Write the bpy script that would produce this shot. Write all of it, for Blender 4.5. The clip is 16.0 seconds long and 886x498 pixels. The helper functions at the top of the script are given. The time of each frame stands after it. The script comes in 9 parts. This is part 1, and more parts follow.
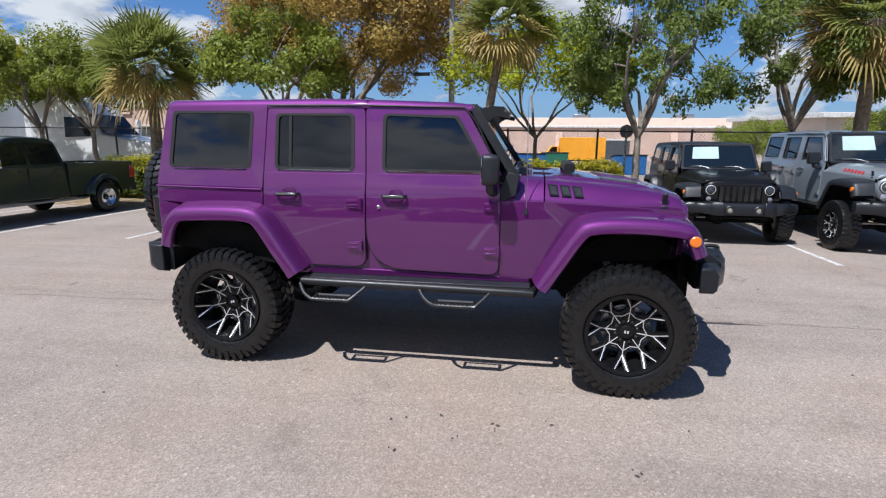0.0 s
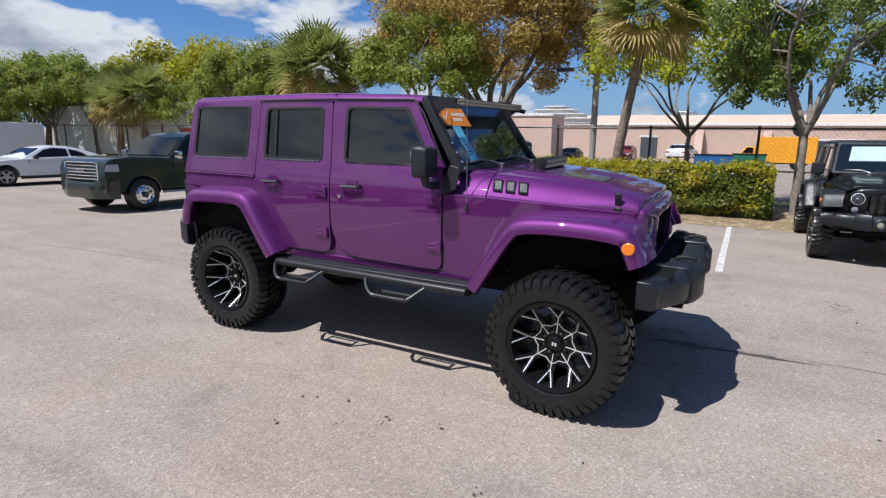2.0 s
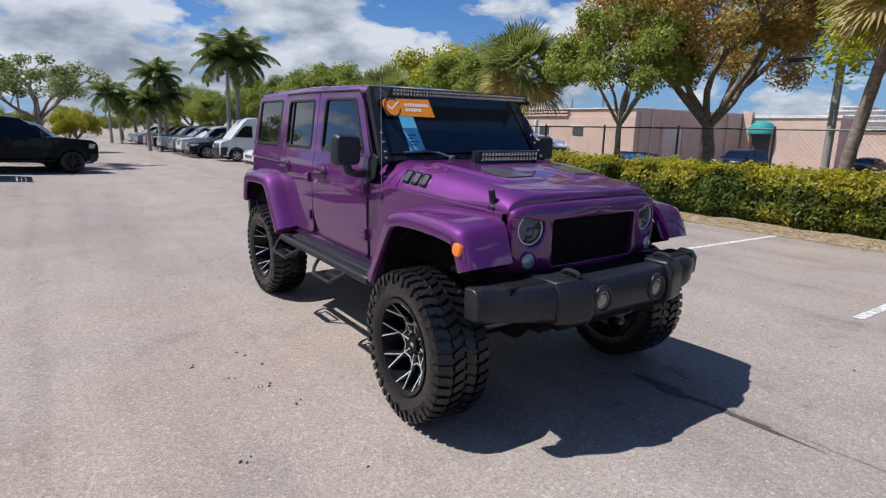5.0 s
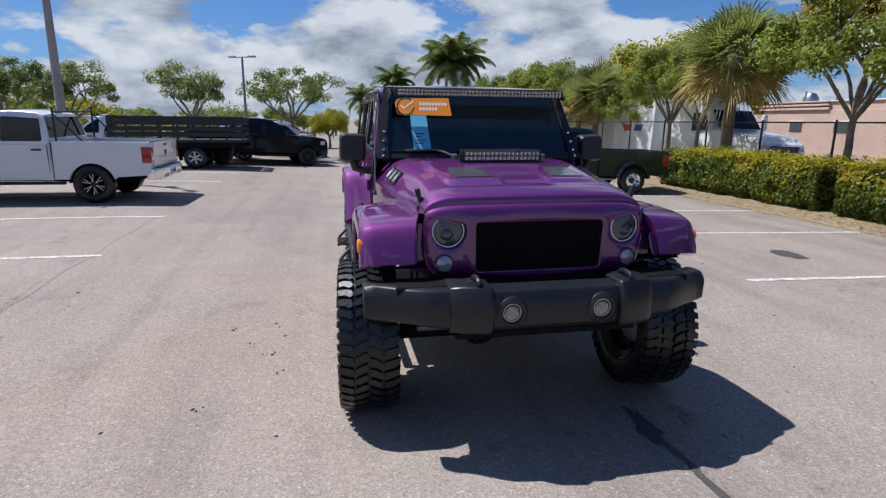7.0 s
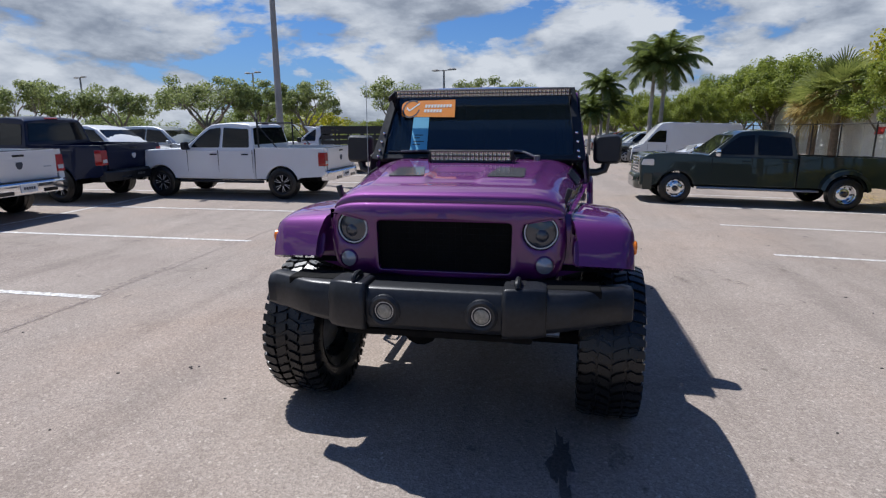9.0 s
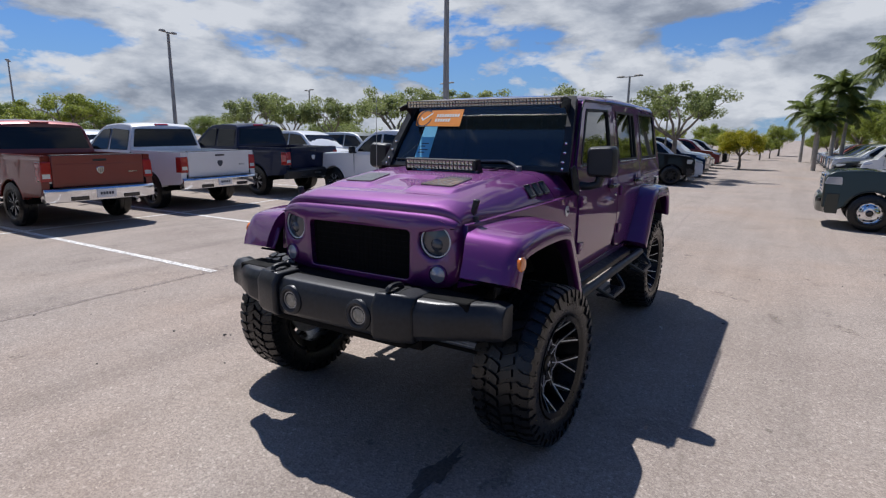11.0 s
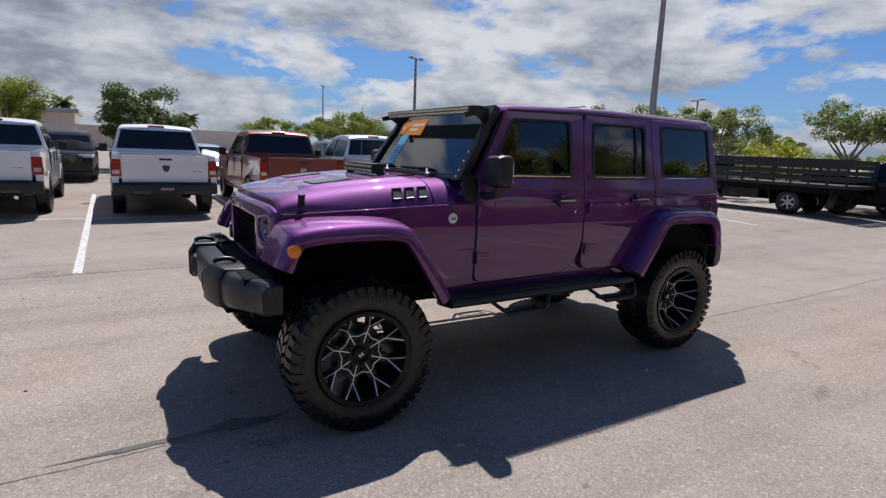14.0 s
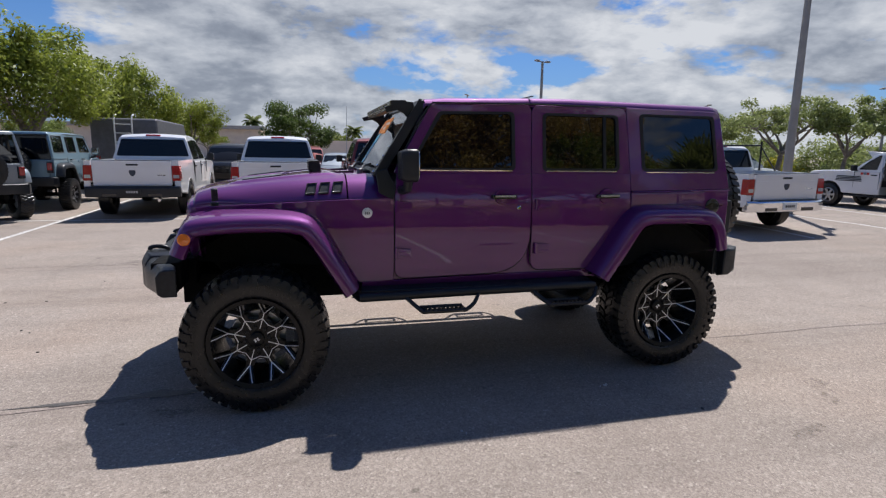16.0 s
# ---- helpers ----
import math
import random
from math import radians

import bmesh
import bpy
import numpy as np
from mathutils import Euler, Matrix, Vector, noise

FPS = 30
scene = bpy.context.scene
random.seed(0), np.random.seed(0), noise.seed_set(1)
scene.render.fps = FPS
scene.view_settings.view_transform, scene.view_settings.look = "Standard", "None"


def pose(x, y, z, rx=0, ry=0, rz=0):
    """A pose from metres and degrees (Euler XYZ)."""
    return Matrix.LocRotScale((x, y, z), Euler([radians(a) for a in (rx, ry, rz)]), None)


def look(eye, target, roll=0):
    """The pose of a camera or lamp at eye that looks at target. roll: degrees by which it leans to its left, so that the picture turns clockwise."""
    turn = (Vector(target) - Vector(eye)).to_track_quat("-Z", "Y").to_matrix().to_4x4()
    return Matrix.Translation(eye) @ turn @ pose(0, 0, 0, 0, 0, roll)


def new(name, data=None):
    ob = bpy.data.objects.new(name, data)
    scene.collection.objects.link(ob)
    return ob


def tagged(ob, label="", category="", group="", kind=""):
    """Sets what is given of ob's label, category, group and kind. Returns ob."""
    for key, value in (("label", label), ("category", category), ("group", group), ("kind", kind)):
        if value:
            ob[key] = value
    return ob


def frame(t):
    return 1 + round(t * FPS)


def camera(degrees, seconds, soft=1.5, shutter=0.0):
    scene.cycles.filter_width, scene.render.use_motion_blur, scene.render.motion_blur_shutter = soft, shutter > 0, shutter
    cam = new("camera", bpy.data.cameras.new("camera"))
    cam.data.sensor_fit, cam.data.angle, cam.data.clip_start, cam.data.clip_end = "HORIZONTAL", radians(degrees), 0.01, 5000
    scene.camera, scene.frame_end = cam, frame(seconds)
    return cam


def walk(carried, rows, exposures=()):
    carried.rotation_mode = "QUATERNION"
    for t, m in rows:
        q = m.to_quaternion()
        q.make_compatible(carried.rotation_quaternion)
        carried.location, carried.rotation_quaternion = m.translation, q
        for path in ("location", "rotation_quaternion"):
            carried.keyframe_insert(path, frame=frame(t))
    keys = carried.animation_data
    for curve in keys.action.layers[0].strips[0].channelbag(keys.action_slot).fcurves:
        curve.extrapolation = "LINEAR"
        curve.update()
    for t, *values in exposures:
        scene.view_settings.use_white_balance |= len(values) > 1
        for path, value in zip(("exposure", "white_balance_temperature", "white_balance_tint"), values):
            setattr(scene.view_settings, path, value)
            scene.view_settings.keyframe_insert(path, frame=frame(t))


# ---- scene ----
cam = camera(77.2, 16.0, soft=1.25)
PATH = [
    (0, (0.806, -4.703, 1.736), (0.507, -2.77, 1.32), 0.4),
    (0.5, (1.213, -4.585, 1.714), (0.763, -2.681, 1.3), 0.4),
    (1, (1.615, -4.464, 1.717), (1.012, -2.601, 1.31), 0.5),
    (1.5, (2.039, -4.324, 1.694), (1.269, -2.524, 1.284), 0.5),
    (2, (2.419, -4.131, 1.696), (1.489, -2.411, 1.273), 0.4),
    (2.5, (2.763, -3.881, 1.67), (1.685, -2.252, 1.243), 0.1),
    (3, (3.088, -3.633, 1.671), (1.872, -2.104, 1.244), -0.1),
    (3.2, (3.222, -3.528, 1.651), (1.953, -2.042, 1.224), -0.2),
    (5.3, (4.209, -2.402, 1.643), (2.556, -1.362, 1.212), 1.3),
    (5.5, (4.307, -2.26, 1.662), (2.613, -1.291, 1.228), 1.3),
    (6, (4.492, -1.905, 1.666), (2.705, -1.121, 1.227), 1.2),
    (6.5, (4.619, -1.509, 1.67), (2.76, -0.918, 1.229), 1.0),
    (7, (4.716, -1.102, 1.671), (2.807, -0.71, 1.225), 0.6),
    (7.5, (4.793, -0.684, 1.677), (2.854, -0.489, 1.228), 0.2),
    (8, (4.803, -0.273, 1.651), (2.853, -0.274, 1.206), -0.1),
    (8.5, (4.769, 0.148, 1.647), (2.827, -0.045, 1.211), -0.2),
    (9, (4.737, 0.549, 1.626), (2.819, 0.171, 1.205), -0.3),
    (9.5, (4.68, 0.971, 1.64), (2.805, 0.407, 1.23), -0.4),
    (9.7, (4.669, 1.162, 1.638), (2.817, 0.526, 1.232), -0.4),
    (11.8, (3.927, 2.563, 1.636), (2.42, 1.306, 1.248), 1.3),
    (12, (3.847, 2.742, 1.617), (2.386, 1.431, 1.233), 1.5),
    (12.5, (3.601, 3.057, 1.649), (2.248, 1.634, 1.274), 1.9),
    (13, (3.337, 3.362, 1.624), (2.092, 1.838, 1.265), 2.0),
    (13.5, (3.049, 3.64, 1.651), (1.914, 2.032, 1.297), 2.2),
    (14, (2.711, 3.858, 1.614), (1.693, 2.173, 1.259), 2.3),
    (14.5, (2.364, 4.043, 1.638), (1.464, 2.29, 1.293), 2.1),
    (15, (2.003, 4.229, 1.612), (1.234, 2.415, 1.268), 1.6),
    (15.5, (1.63, 4.37, 1.633), (0.993, 2.507, 1.285), 1.2),
    (16, (1.232, 4.451, 1.577), (0.731, 2.546, 1.23), 0.9),
]
walk(cam, [(t, look(eye, target, roll)) for t, eye, target, roll in PATH],
     exposures=[(0.0, 0.07, 6100, 10), (3.0, 0.01, 6150, 10), (7.0, -0.05, 6080, 10), (9.0, -0.11, 6130, 10), (12.5, -0.13, 6360, 12), (16.0, -0.06, 6420, 11)])


# ---------------------------------------------------------------- sky and sun
SUN = Vector((-0.315, -0.495, 1.0)).normalized()
world = bpy.data.worlds.new("world")
scene.world = world
world.use_nodes = True
wt = world.node_tree
wt.nodes.clear()


def wnode(kind, **kw):
    n = wt.nodes.new(kind)
    for k, v in kw.items():
        n.inputs[k].default_value = v
    return n


def wmath(op, a, b=None):
    n = wt.nodes.new("ShaderNodeMath")
    n.operation = op
    for i, v in enumerate((a, b)):
        if v is None:
            continue
        if isinstance(v, (int, float)):
            n.inputs[i].default_value = v
        else:
            wt.links.new(v, n.inputs[i])
    return n.outputs[0]


def wramp(fac, stops):
    n = wt.nodes.new("ShaderNodeValToRGB")
    while len(n.color_ramp.elements) < len(stops):
        n.color_ramp.elements.new(0.5)
    for e, (p, c) in zip(n.color_ramp.elements, stops):
        e.position, e.color = p, (c if len(c) == 4 else (*c, 1))
    wt.links.new(fac, n.inputs[0])
    return n.outputs[0]


sky = wt.nodes.new("ShaderNodeTexSky")
sky.sky_type = "NISHITA"
sky.sun_disc = False
sky.sun_elevation = math.asin(SUN.z)
sky.sun_rotation = math.atan2(SUN.x, SUN.y)
sky.altitude, sky.air_density, sky.dust_density, sky.ozone_density = 0, 1.0, 0.4, 2.0
tc = wt.nodes.new("ShaderNodeTexCoord")
sep = wt.nodes.new("ShaderNodeSeparateXYZ")
wt.links.new(tc.outputs["Generated"], sep.inputs[0])
dx, dy, dz = sep.outputs
den = wmath("ADD", wmath("MULTIPLY", wmath("MAXIMUM", dz, 0.0), 0.75), 0.50)


def cloud_field(up, scale, detail):
    """Density of the clouds; up moves the sampling point towards the zenith."""
    comb = wt.nodes.new("ShaderNodeCombineXYZ")
    wt.links.new(wmath("DIVIDE", dx, den), comb.inputs[0])
    wt.links.new(wmath("DIVIDE", dy, den), comb.inputs[1])
    wt.links.new(wmath("ADD", wmath("MULTIPLY", dz, 3.3), up), comb.inputs[2])
    n = wnode("ShaderNodeTexNoise", Scale=scale, Detail=detail, Roughness=0.57, Distortion=0.15)
    wt.links.new(comb.outputs[0], n.inputs["Vector"])
    return n.outputs[0]


lean = wmath("ADD", wmath("MULTIPLY", dx, -0.060), wmath("MULTIPLY", dy, -0.066))
lean = wmath("ADD", lean, wmath("MULTIPLY", wmath("MAXIMUM", wmath("SUBTRACT", dz, 0.50), 0.0), -0.55))
puff = wmath("MULTIPLY", wmath("SUBTRACT", cloud_field(0.0, 7.5, 8.0), 0.5), 0.20)
here = wmath("ADD", wmath("ADD", cloud_field(0.0, 2.1, 10.0), lean), puff)
above = wmath("ADD", wmath("ADD", cloud_field(0.17, 2.1, 8.0), lean), puff)
mask = wramp(here, [(0.470, (0, 0, 0)), (0.494, (0.50, 0.50, 0.50)), (0.535, (0.97, 0.97, 0.97))])
lit = wmath("ADD", wmath("MULTIPLY", wmath("SUBTRACT", here, above), 3.0), 0.62)
wisp = wmath("MULTIPLY", wmath("SUBTRACT", cloud_field(0.03, 9.0, 8.0), 0.5), 1.25)
thick = wmath("SUBTRACT", wmath("ADD", lit, wisp), wmath("MULTIPLY", wmath("MAXIMUM", wmath("SUBTRACT", here, 0.56), 0.0), 2.6))
shade = wmath("ADD", wmath("MULTIPLY", thick, 0.62), 0.235)
cloud = wramp(shade, [(0.10, (0.30, 0.34, 0.42)), (0.36, (0.45, 0.50, 0.59)), (0.57, (0.74, 0.79, 0.87)), (0.82, (1.09, 1.12, 1.16))])
tint = wt.nodes.new("ShaderNodeMix")
tint.data_type, tint.blend_type = "RGBA", "MULTIPLY"
tint.inputs[0].default_value = 1.0
tint.inputs[7].default_value = (0.055, 0.093, 0.150, 1)
wt.links.new(sky.outputs[0], tint.inputs[6])
mix = wt.nodes.new("ShaderNodeMix")
mix.data_type = "RGBA"
wt.links.new(mask, mix.inputs[0])
# pale haze towards the horizon
low = wmath("POWER", wmath("SUBTRACT", 1.0, wmath("MINIMUM", wmath("MULTIPLY", wmath("MAXIMUM", dz, 0.0), 3.2), 1.0)), 2.0)
haze = wt.nodes.new("ShaderNodeMix")
haze.data_type = "RGBA"
haze.inputs[7].default_value = (0.42, 0.63, 0.95, 1)
wt.links.new(wmath("MULTIPLY", low, 0.72), haze.inputs[0])
wt.links.new(tint.outputs[2], haze.inputs[6])
wt.links.new(haze.outputs[2], mix.inputs[6])
wt.links.new(cloud, mix.inputs[7])
bgn = wnode("ShaderNodeBackground", Strength=0.66)
wt.links.new(mix.outputs[2], bgn.inputs[0])
wo = wt.nodes.new("ShaderNodeOutputWorld")
wt.links.new(bgn.outputs[0], wo.inputs[0])

sun_data = bpy.data.lights.new("sun", "SUN")
sun_data.energy, sun_data.angle, sun_data.color = 5.85, radians(0.53), (1.0, 0.968, 0.93)
sun = new("sun", sun_data)
sun.matrix_world = look(SUN * 60, (0, 0, 0))

# ---------------------------------------------------------------- materials


class Nodes:
    """A small wrapper to wire a node material in few lines."""

    def __init__(self, name):
        self.m = bpy.data.materials.new(name)
        self.m.use_nodes = True
        self.t = self.m.node_tree
        self.p = self.t.nodes["Principled BSDF"]
        self.tc = self.t.nodes.new("ShaderNodeTexCoord")

    def link(self, a, b):
        self.t.links.new(a, b)

    def noise(self, scale, detail=4.0, rough=0.55, coord="Object", stretch=None, kind="noise"):
        n = self.t.nodes.new("ShaderNodeTexNoise" if kind == "noise" else "ShaderNodeTexVoronoi")
        out = 1 if kind == "cells" else 0
        n.inputs["Scale"].default_value = scale
        if kind == "noise":
            n.inputs["Detail"].default_value = detail
            n.inputs["Roughness"].default_value = rough
        src = self.tc.outputs[coord]
        if stretch:
            mp = self.t.nodes.new("ShaderNodeMapping")
            mp.inputs["Scale"].default_value = stretch
            self.link(src, mp.inputs[0])
            src = mp.outputs[0]
        self.link(src, n.inputs["Vector"])
        return n.outputs[out]

    def ramp(self, fac, stops):
        n = self.t.nodes.new("ShaderNodeValToRGB")
        while len(n.color_ramp.elements) < len(stops):
            n.color_ramp.elements.new(0.5)
        for e, (p, c) in zip(n.color_ramp.elements, stops):
            c = (c, c, c) if isinstance(c, (int, float)) else c
            e.position, e.color = p, (*c[:3], 1)
        self.link(fac, n.inputs[0])
        return n.outputs[0]

    def mix(self, fac, a, b, how="MIX"):
        n = self.t.nodes.new("ShaderNodeMix")
        n.data_type, n.blend_type = "RGBA", how
        for i, v in ((0, fac), (6, a), (7, b)):
            if isinstance(v, (int, float)):
                n.inputs[i].default_value = (v, v, v, 1) if i else v
            elif isinstance(v, tuple):
                n.inputs[i].default_value = (*v[:3], 1)
            else:
                self.link(v, n.inputs[i])
        return n.outputs[2]

    def bump(self, height, strength=0.3, dist=0.01):
        n = self.t.nodes.new("ShaderNodeBump")
        n.inputs["Strength"].default_value = strength
        n.inputs["Distance"].default_value = dist
        self.link(height, n.inputs["Height"])
        self.link(n.outputs[0], self.p.inputs["Normal"])

    def random(self):
        return self.t.nodes.new("ShaderNodeObjectInfo").outputs["Random"]

    def island(self):
        return self.t.nodes.new("ShaderNodeNewGeometry").outputs["Random Per Island"]

    def set(self, **kw):
        names = {"rough": "Roughness", "metal": "Metallic", "coat": "Coat Weight", "coat_rough": "Coat Roughness",
                 "spec": "Specular IOR Level", "trans": "Transmission Weight", "ior": "IOR", "color": "Base Color", "alpha": "Alpha",
                 "sheen": "Sheen Weight"}
        for k, v in kw.items():
            s = self.p.inputs[names[k]]
            if isinstance(v, (int, float)):
                s.default_value = v
            elif isinstance(v, tuple):
                s.default_value = (*v[:3], 1)
            else:
                self.link(v, s)
        return self


def plain(name, color, rough=0.5, metal=0.0, vary=0.18, scale=6.0, coat=0.0, bump=0.0, bscale=200.0, spec=0.5):
    """A material of one colour with blotches and grain."""
    n = Nodes(name)
    c = n.ramp(n.noise(scale, 5), [(0.3, tuple(v * (1 - vary) for v in color)), (0.7, tuple(min(1, v * (1 + vary)) for v in color))])
    n.set(color=c, metal=metal, coat=coat, coat_rough=0.05, spec=spec)
    n.set(rough=n.ramp(n.noise(scale * 3, 4), [(0.3, max(0.02, rough - 0.07)), (0.7, min(1, rough + 0.09))]))
    if bump:
        n.bump(n.noise(bscale, 3), bump, 0.004)
    return n.m


def car_paint(name, color, metal=0.35, rough=0.34, flake=0.12, coat=1.0, spec=0.5):
    """Clear-coated paint: a fine flake in the base, faint dust in the gloss."""
    n = Nodes(name)
    fl = n.noise(900, 2)
    c = n.ramp(fl, [(0.3, tuple(v * (1 - flake) for v in color)), (0.7, tuple(min(1, v * (1 + flake)) for v in color))])
    dust = n.ramp(n.noise(1.7, 6, 0.6), [(0.42, 0.0), (0.85, 0.10)])
    film = min(1.0, 0.06 + 1.5 * max(color))
    n.set(color=n.mix(n.mix(film, 0.0, dust), c, (0.33, 0.30, 0.27)), metal=metal, rough=rough, coat=coat, coat_rough=0.02, spec=spec)
    n.p.inputs["Coat IOR"].default_value = 1.62 if metal > 0.5 else 1.5
    return n.m


def tinted_glass(name, color, rough=0.02, alpha=0.55, coat=0.6, spec=0.55):
    """Dark window glass: mostly a reflection, a little seen through it."""
    n = Nodes(name)
    n.set(color=color, rough=rough, alpha=alpha, spec=spec, coat=coat, coat_rough=0.01)
    return n.m


PURPLE = car_paint("purple_paint", (0.118, 0.0098, 0.130), metal=0.60, rough=0.56, flake=0.25)
BLACK_PLASTIC = plain("black_textured_plastic", (0.015, 0.017, 0.021), 0.40, bump=0.22, bscale=420, spec=0.42)
BLACK_GLOSS = plain("gloss_black", (0.012, 0.012, 0.013), 0.18, coat=0.6)
RIM_BLACK = plain("black_wheel_lacquer", (0.006, 0.006, 0.0065), 0.30, spec=0.28)
SATIN_BLACK = plain("satin_black_metal", (0.020, 0.021, 0.023), 0.42, metal=0.3)
UNDER = plain("underbody_black", (0.008, 0.008, 0.008), 0.8, spec=0.1)
RUBBER = plain("tyre_rubber", (0.0075, 0.0075, 0.008), 0.31, vary=0.3, scale=14, bump=0.2, bscale=300, spec=0.46)
GASKET = plain("rubber_gasket", (0.010, 0.010, 0.010), 0.6)
CHROME = plain("chrome", (0.78, 0.79, 0.81), 0.10, metal=1.0, vary=0.05)
MILLED = plain("milled_aluminium", (0.72, 0.73, 0.75), 0.32, metal=0.45, vary=0.08, scale=40)
STEEL = plain("brushed_steel", (0.42, 0.43, 0.45), 0.35, metal=1.0, vary=0.15, scale=30)
DARK_GLASS = tinted_glass("tinted_glass", (0.003, 0.0035, 0.005), rough=0.006, alpha=0.94, coat=0.60)
SHIELD_GLASS = tinted_glass("windscreen_glass", (0.010, 0.016, 0.020), alpha=0.66, coat=1.0)
CAR_GLASS = tinted_glass("car_window_glass", (0.008, 0.009, 0.010), alpha=0.95, coat=0.0, spec=0.36)
SEAT_BLACK = plain("black_upholstery", (0.022, 0.022, 0.024), 0.75)
AMBER = Nodes("amber_lens").set(color=(0.85, 0.20, 0.015), rough=0.2, coat=0.8).m
RED_LENS = Nodes("red_lens").set(color=(0.34, 0.010, 0.010), rough=0.18, coat=0.9).m
CLEAR_LENS = Nodes("clear_lens").set(color=(0.62, 0.64, 0.66), rough=0.08, metal=0.35, coat=1.0).m
SMOKE_LENS = Nodes("smoked_lens").set(color=(0.055, 0.06, 0.072), rough=0.10, metal=0.3, coat=0.6).m
# greyed black gloss: part of the sky's reflection is put into the colour
VENT_GREY = plain("vent_black_gloss", (0.075, 0.075, 0.080), 0.14, vary=0.2, scale=30)
FOG_LENS = plain("fog_lens", (0.32, 0.30, 0.24), 0.14, vary=0.35, scale=50, spec=0.4)
# wiper arms' sun glint is put into this grey; dampers and sign share it
WIPER_GREY = plain("wiper_grey", (0.16, 0.16, 0.165), 0.35, metal=0.3)
PARK_LENS = Nodes("park_lens").set(color=(0.30, 0.30, 0.34), rough=0.10, metal=0.3, coat=1.0).m
BUMPER = plain("bumper_plastic", (0.0115, 0.013, 0.0165), 0.38, vary=0.35, scale=40, spec=0.42)
HALO = Nodes("halo_ring").set(color=(0.78, 0.79, 0.80), rough=0.35).m
LED_LENS = plain("led_reflectors", (0.62, 0.58, 0.46), 0.22, metal=0.8, vary=0.3, scale=60)
ORANGE_TAG = plain("orange_sticker", (0.86, 0.28, 0.025), 0.45, vary=0.05)
BLUE_TAG = plain("pale_blue_sticker", (0.13, 0.46, 0.66), 0.45, vary=0.06)
WHITE_INK = plain("white_ink", (0.80, 0.80, 0.78), 0.5, vary=0.04)
DARK_INK = plain("dark_ink", (0.04, 0.05, 0.07), 0.5)
RED_INK = plain("red_ink", (0.50, 0.03, 0.03), 0.5)
PAPER = plain("window_paper", (0.40, 0.52, 0.50), 0.6, vary=0.1)

# ---------------------------------------------------------------- mesh tools


def ground_z(x, y):
    """The lot drains gently away to the north and the west, and swells under the south-west stalls."""
    u, v = min(1.0, max(0.0, (-x - 2.0) / 9.0)), min(1.0, max(0.0, (-y - 0.5) / 5.0))
    swell = 0.17 * u * u * (3 - 2 * u) * v * v * (3 - 2 * v)
    return -0.040 - 0.024 * max(0.0, min(y, 60.0) - 3.0) - 0.007 * max(0.0, min(-x, 80.0) - 3.0) + swell


def thing(name, label, category, m=None, group="", kind=""):
    ob = new(name)
    ob.empty_display_size = 0.2
    if m is not None:
        p = m.translation
        lie = Matrix()
        if category in ("car", "van", "truck", "pickup truck", "camper", "dumpster"):
            # what stands on wheels lies along the slope
            e = 0.5
            sx = (ground_z(p.x + e, p.y) - ground_z(p.x - e, p.y)) / (2 * e)
            sy = (ground_z(p.x, p.y + e) - ground_z(p.x, p.y - e)) / (2 * e)
            lie = Matrix.Rotation(math.atan(sy), 4, "X") @ Matrix.Rotation(-math.atan(sx), 4, "Y")
        turn = m.copy()
        turn.translation = (0, 0, 0)
        ob.matrix_basis = Matrix.Translation((p.x, p.y, p.z + ground_z(p.x, p.y))) @ lie @ turn
    return tagged(ob, label, category, group, kind)


def finish(bm, name, mats, smooth=35):
    bmesh.ops.recalc_face_normals(bm, faces=bm.faces)
    me = bpy.data.meshes.new(name)
    bm.to_mesh(me)
    bm.free()
    for mt in (mats if isinstance(mats, (list, tuple)) else [mats]):
        me.materials.append(mt)
    if smooth and len(me.polygons):
        me.polygons.foreach_set("use_smooth", [True] * len(me.polygons))
        me.set_sharp_from_angle(angle=radians(smooth))
    return me


def place(name, me, parent=None, m=None, label="", bevel=0.0, seg=2):
    ob = new(name, me)
    if parent is not None:
        ob.parent = parent
    if m is not None:
        ob.matrix_basis = m
    if label:
        ob["label"] = label
    if bevel:
        b = ob.modifiers.new("bevel", "BEVEL")
        b.width, b.segments, b.limit_method, b.angle_limit = bevel, seg, "ANGLE", radians(38)
        b.harden_normals = False
    return ob


def part(name, bm, material, parent, label="", bevel=0.0, smooth=35, m=None, seg=2):
    return place(name, finish(bm, name, material, smooth), parent, m, label, bevel, seg)


def loop_faces(bm, a, b, closed=True):
    n = len(a)
    for i in range(n if closed else n - 1):
        j = (i + 1) % n
        try:
            bm.faces.new((a[i], a[j], b[j], b[i]))
        except ValueError:
            pass


def loft(bm, loops, cap=True, closed=True):
    rows = [[bm.verts.new(p) for p in lp] for lp in loops]
    for a, b in zip(rows, rows[1:]):
        loop_faces(bm, a, b, closed)
    if cap and closed:
        bm.faces.new(rows[0][::-1])
        bm.faces.new(rows[-1])
    return rows


def grid(bm, rows):
    vs = [[bm.verts.new(p) for p in r] for r in rows]
    for a, b in zip(vs, vs[1:]):
        loop_faces(bm, a, b, closed=False)
    return vs


def box(bm, c, s, m=None):
    x, y, z = (v / 2 for v in s)
    r = bmesh.ops.create_cube(bm, size=1.0)
    mt = Matrix.Translation(c) @ (m or Matrix()) @ Matrix.Diagonal((2 * x, 2 * y, 2 * z, 1))
    bmesh.ops.transform(bm, matrix=mt, verts=r["verts"])
    return r["verts"]


def slab(bm, poly, a, b, to3):
    """A polygon given in 2D, drawn out between depths a and b; to3(u, v, depth) gives the place."""
    loft(bm, [[to3(u, v, a) for u, v in poly], [to3(u, v, b) for u, v in poly]])


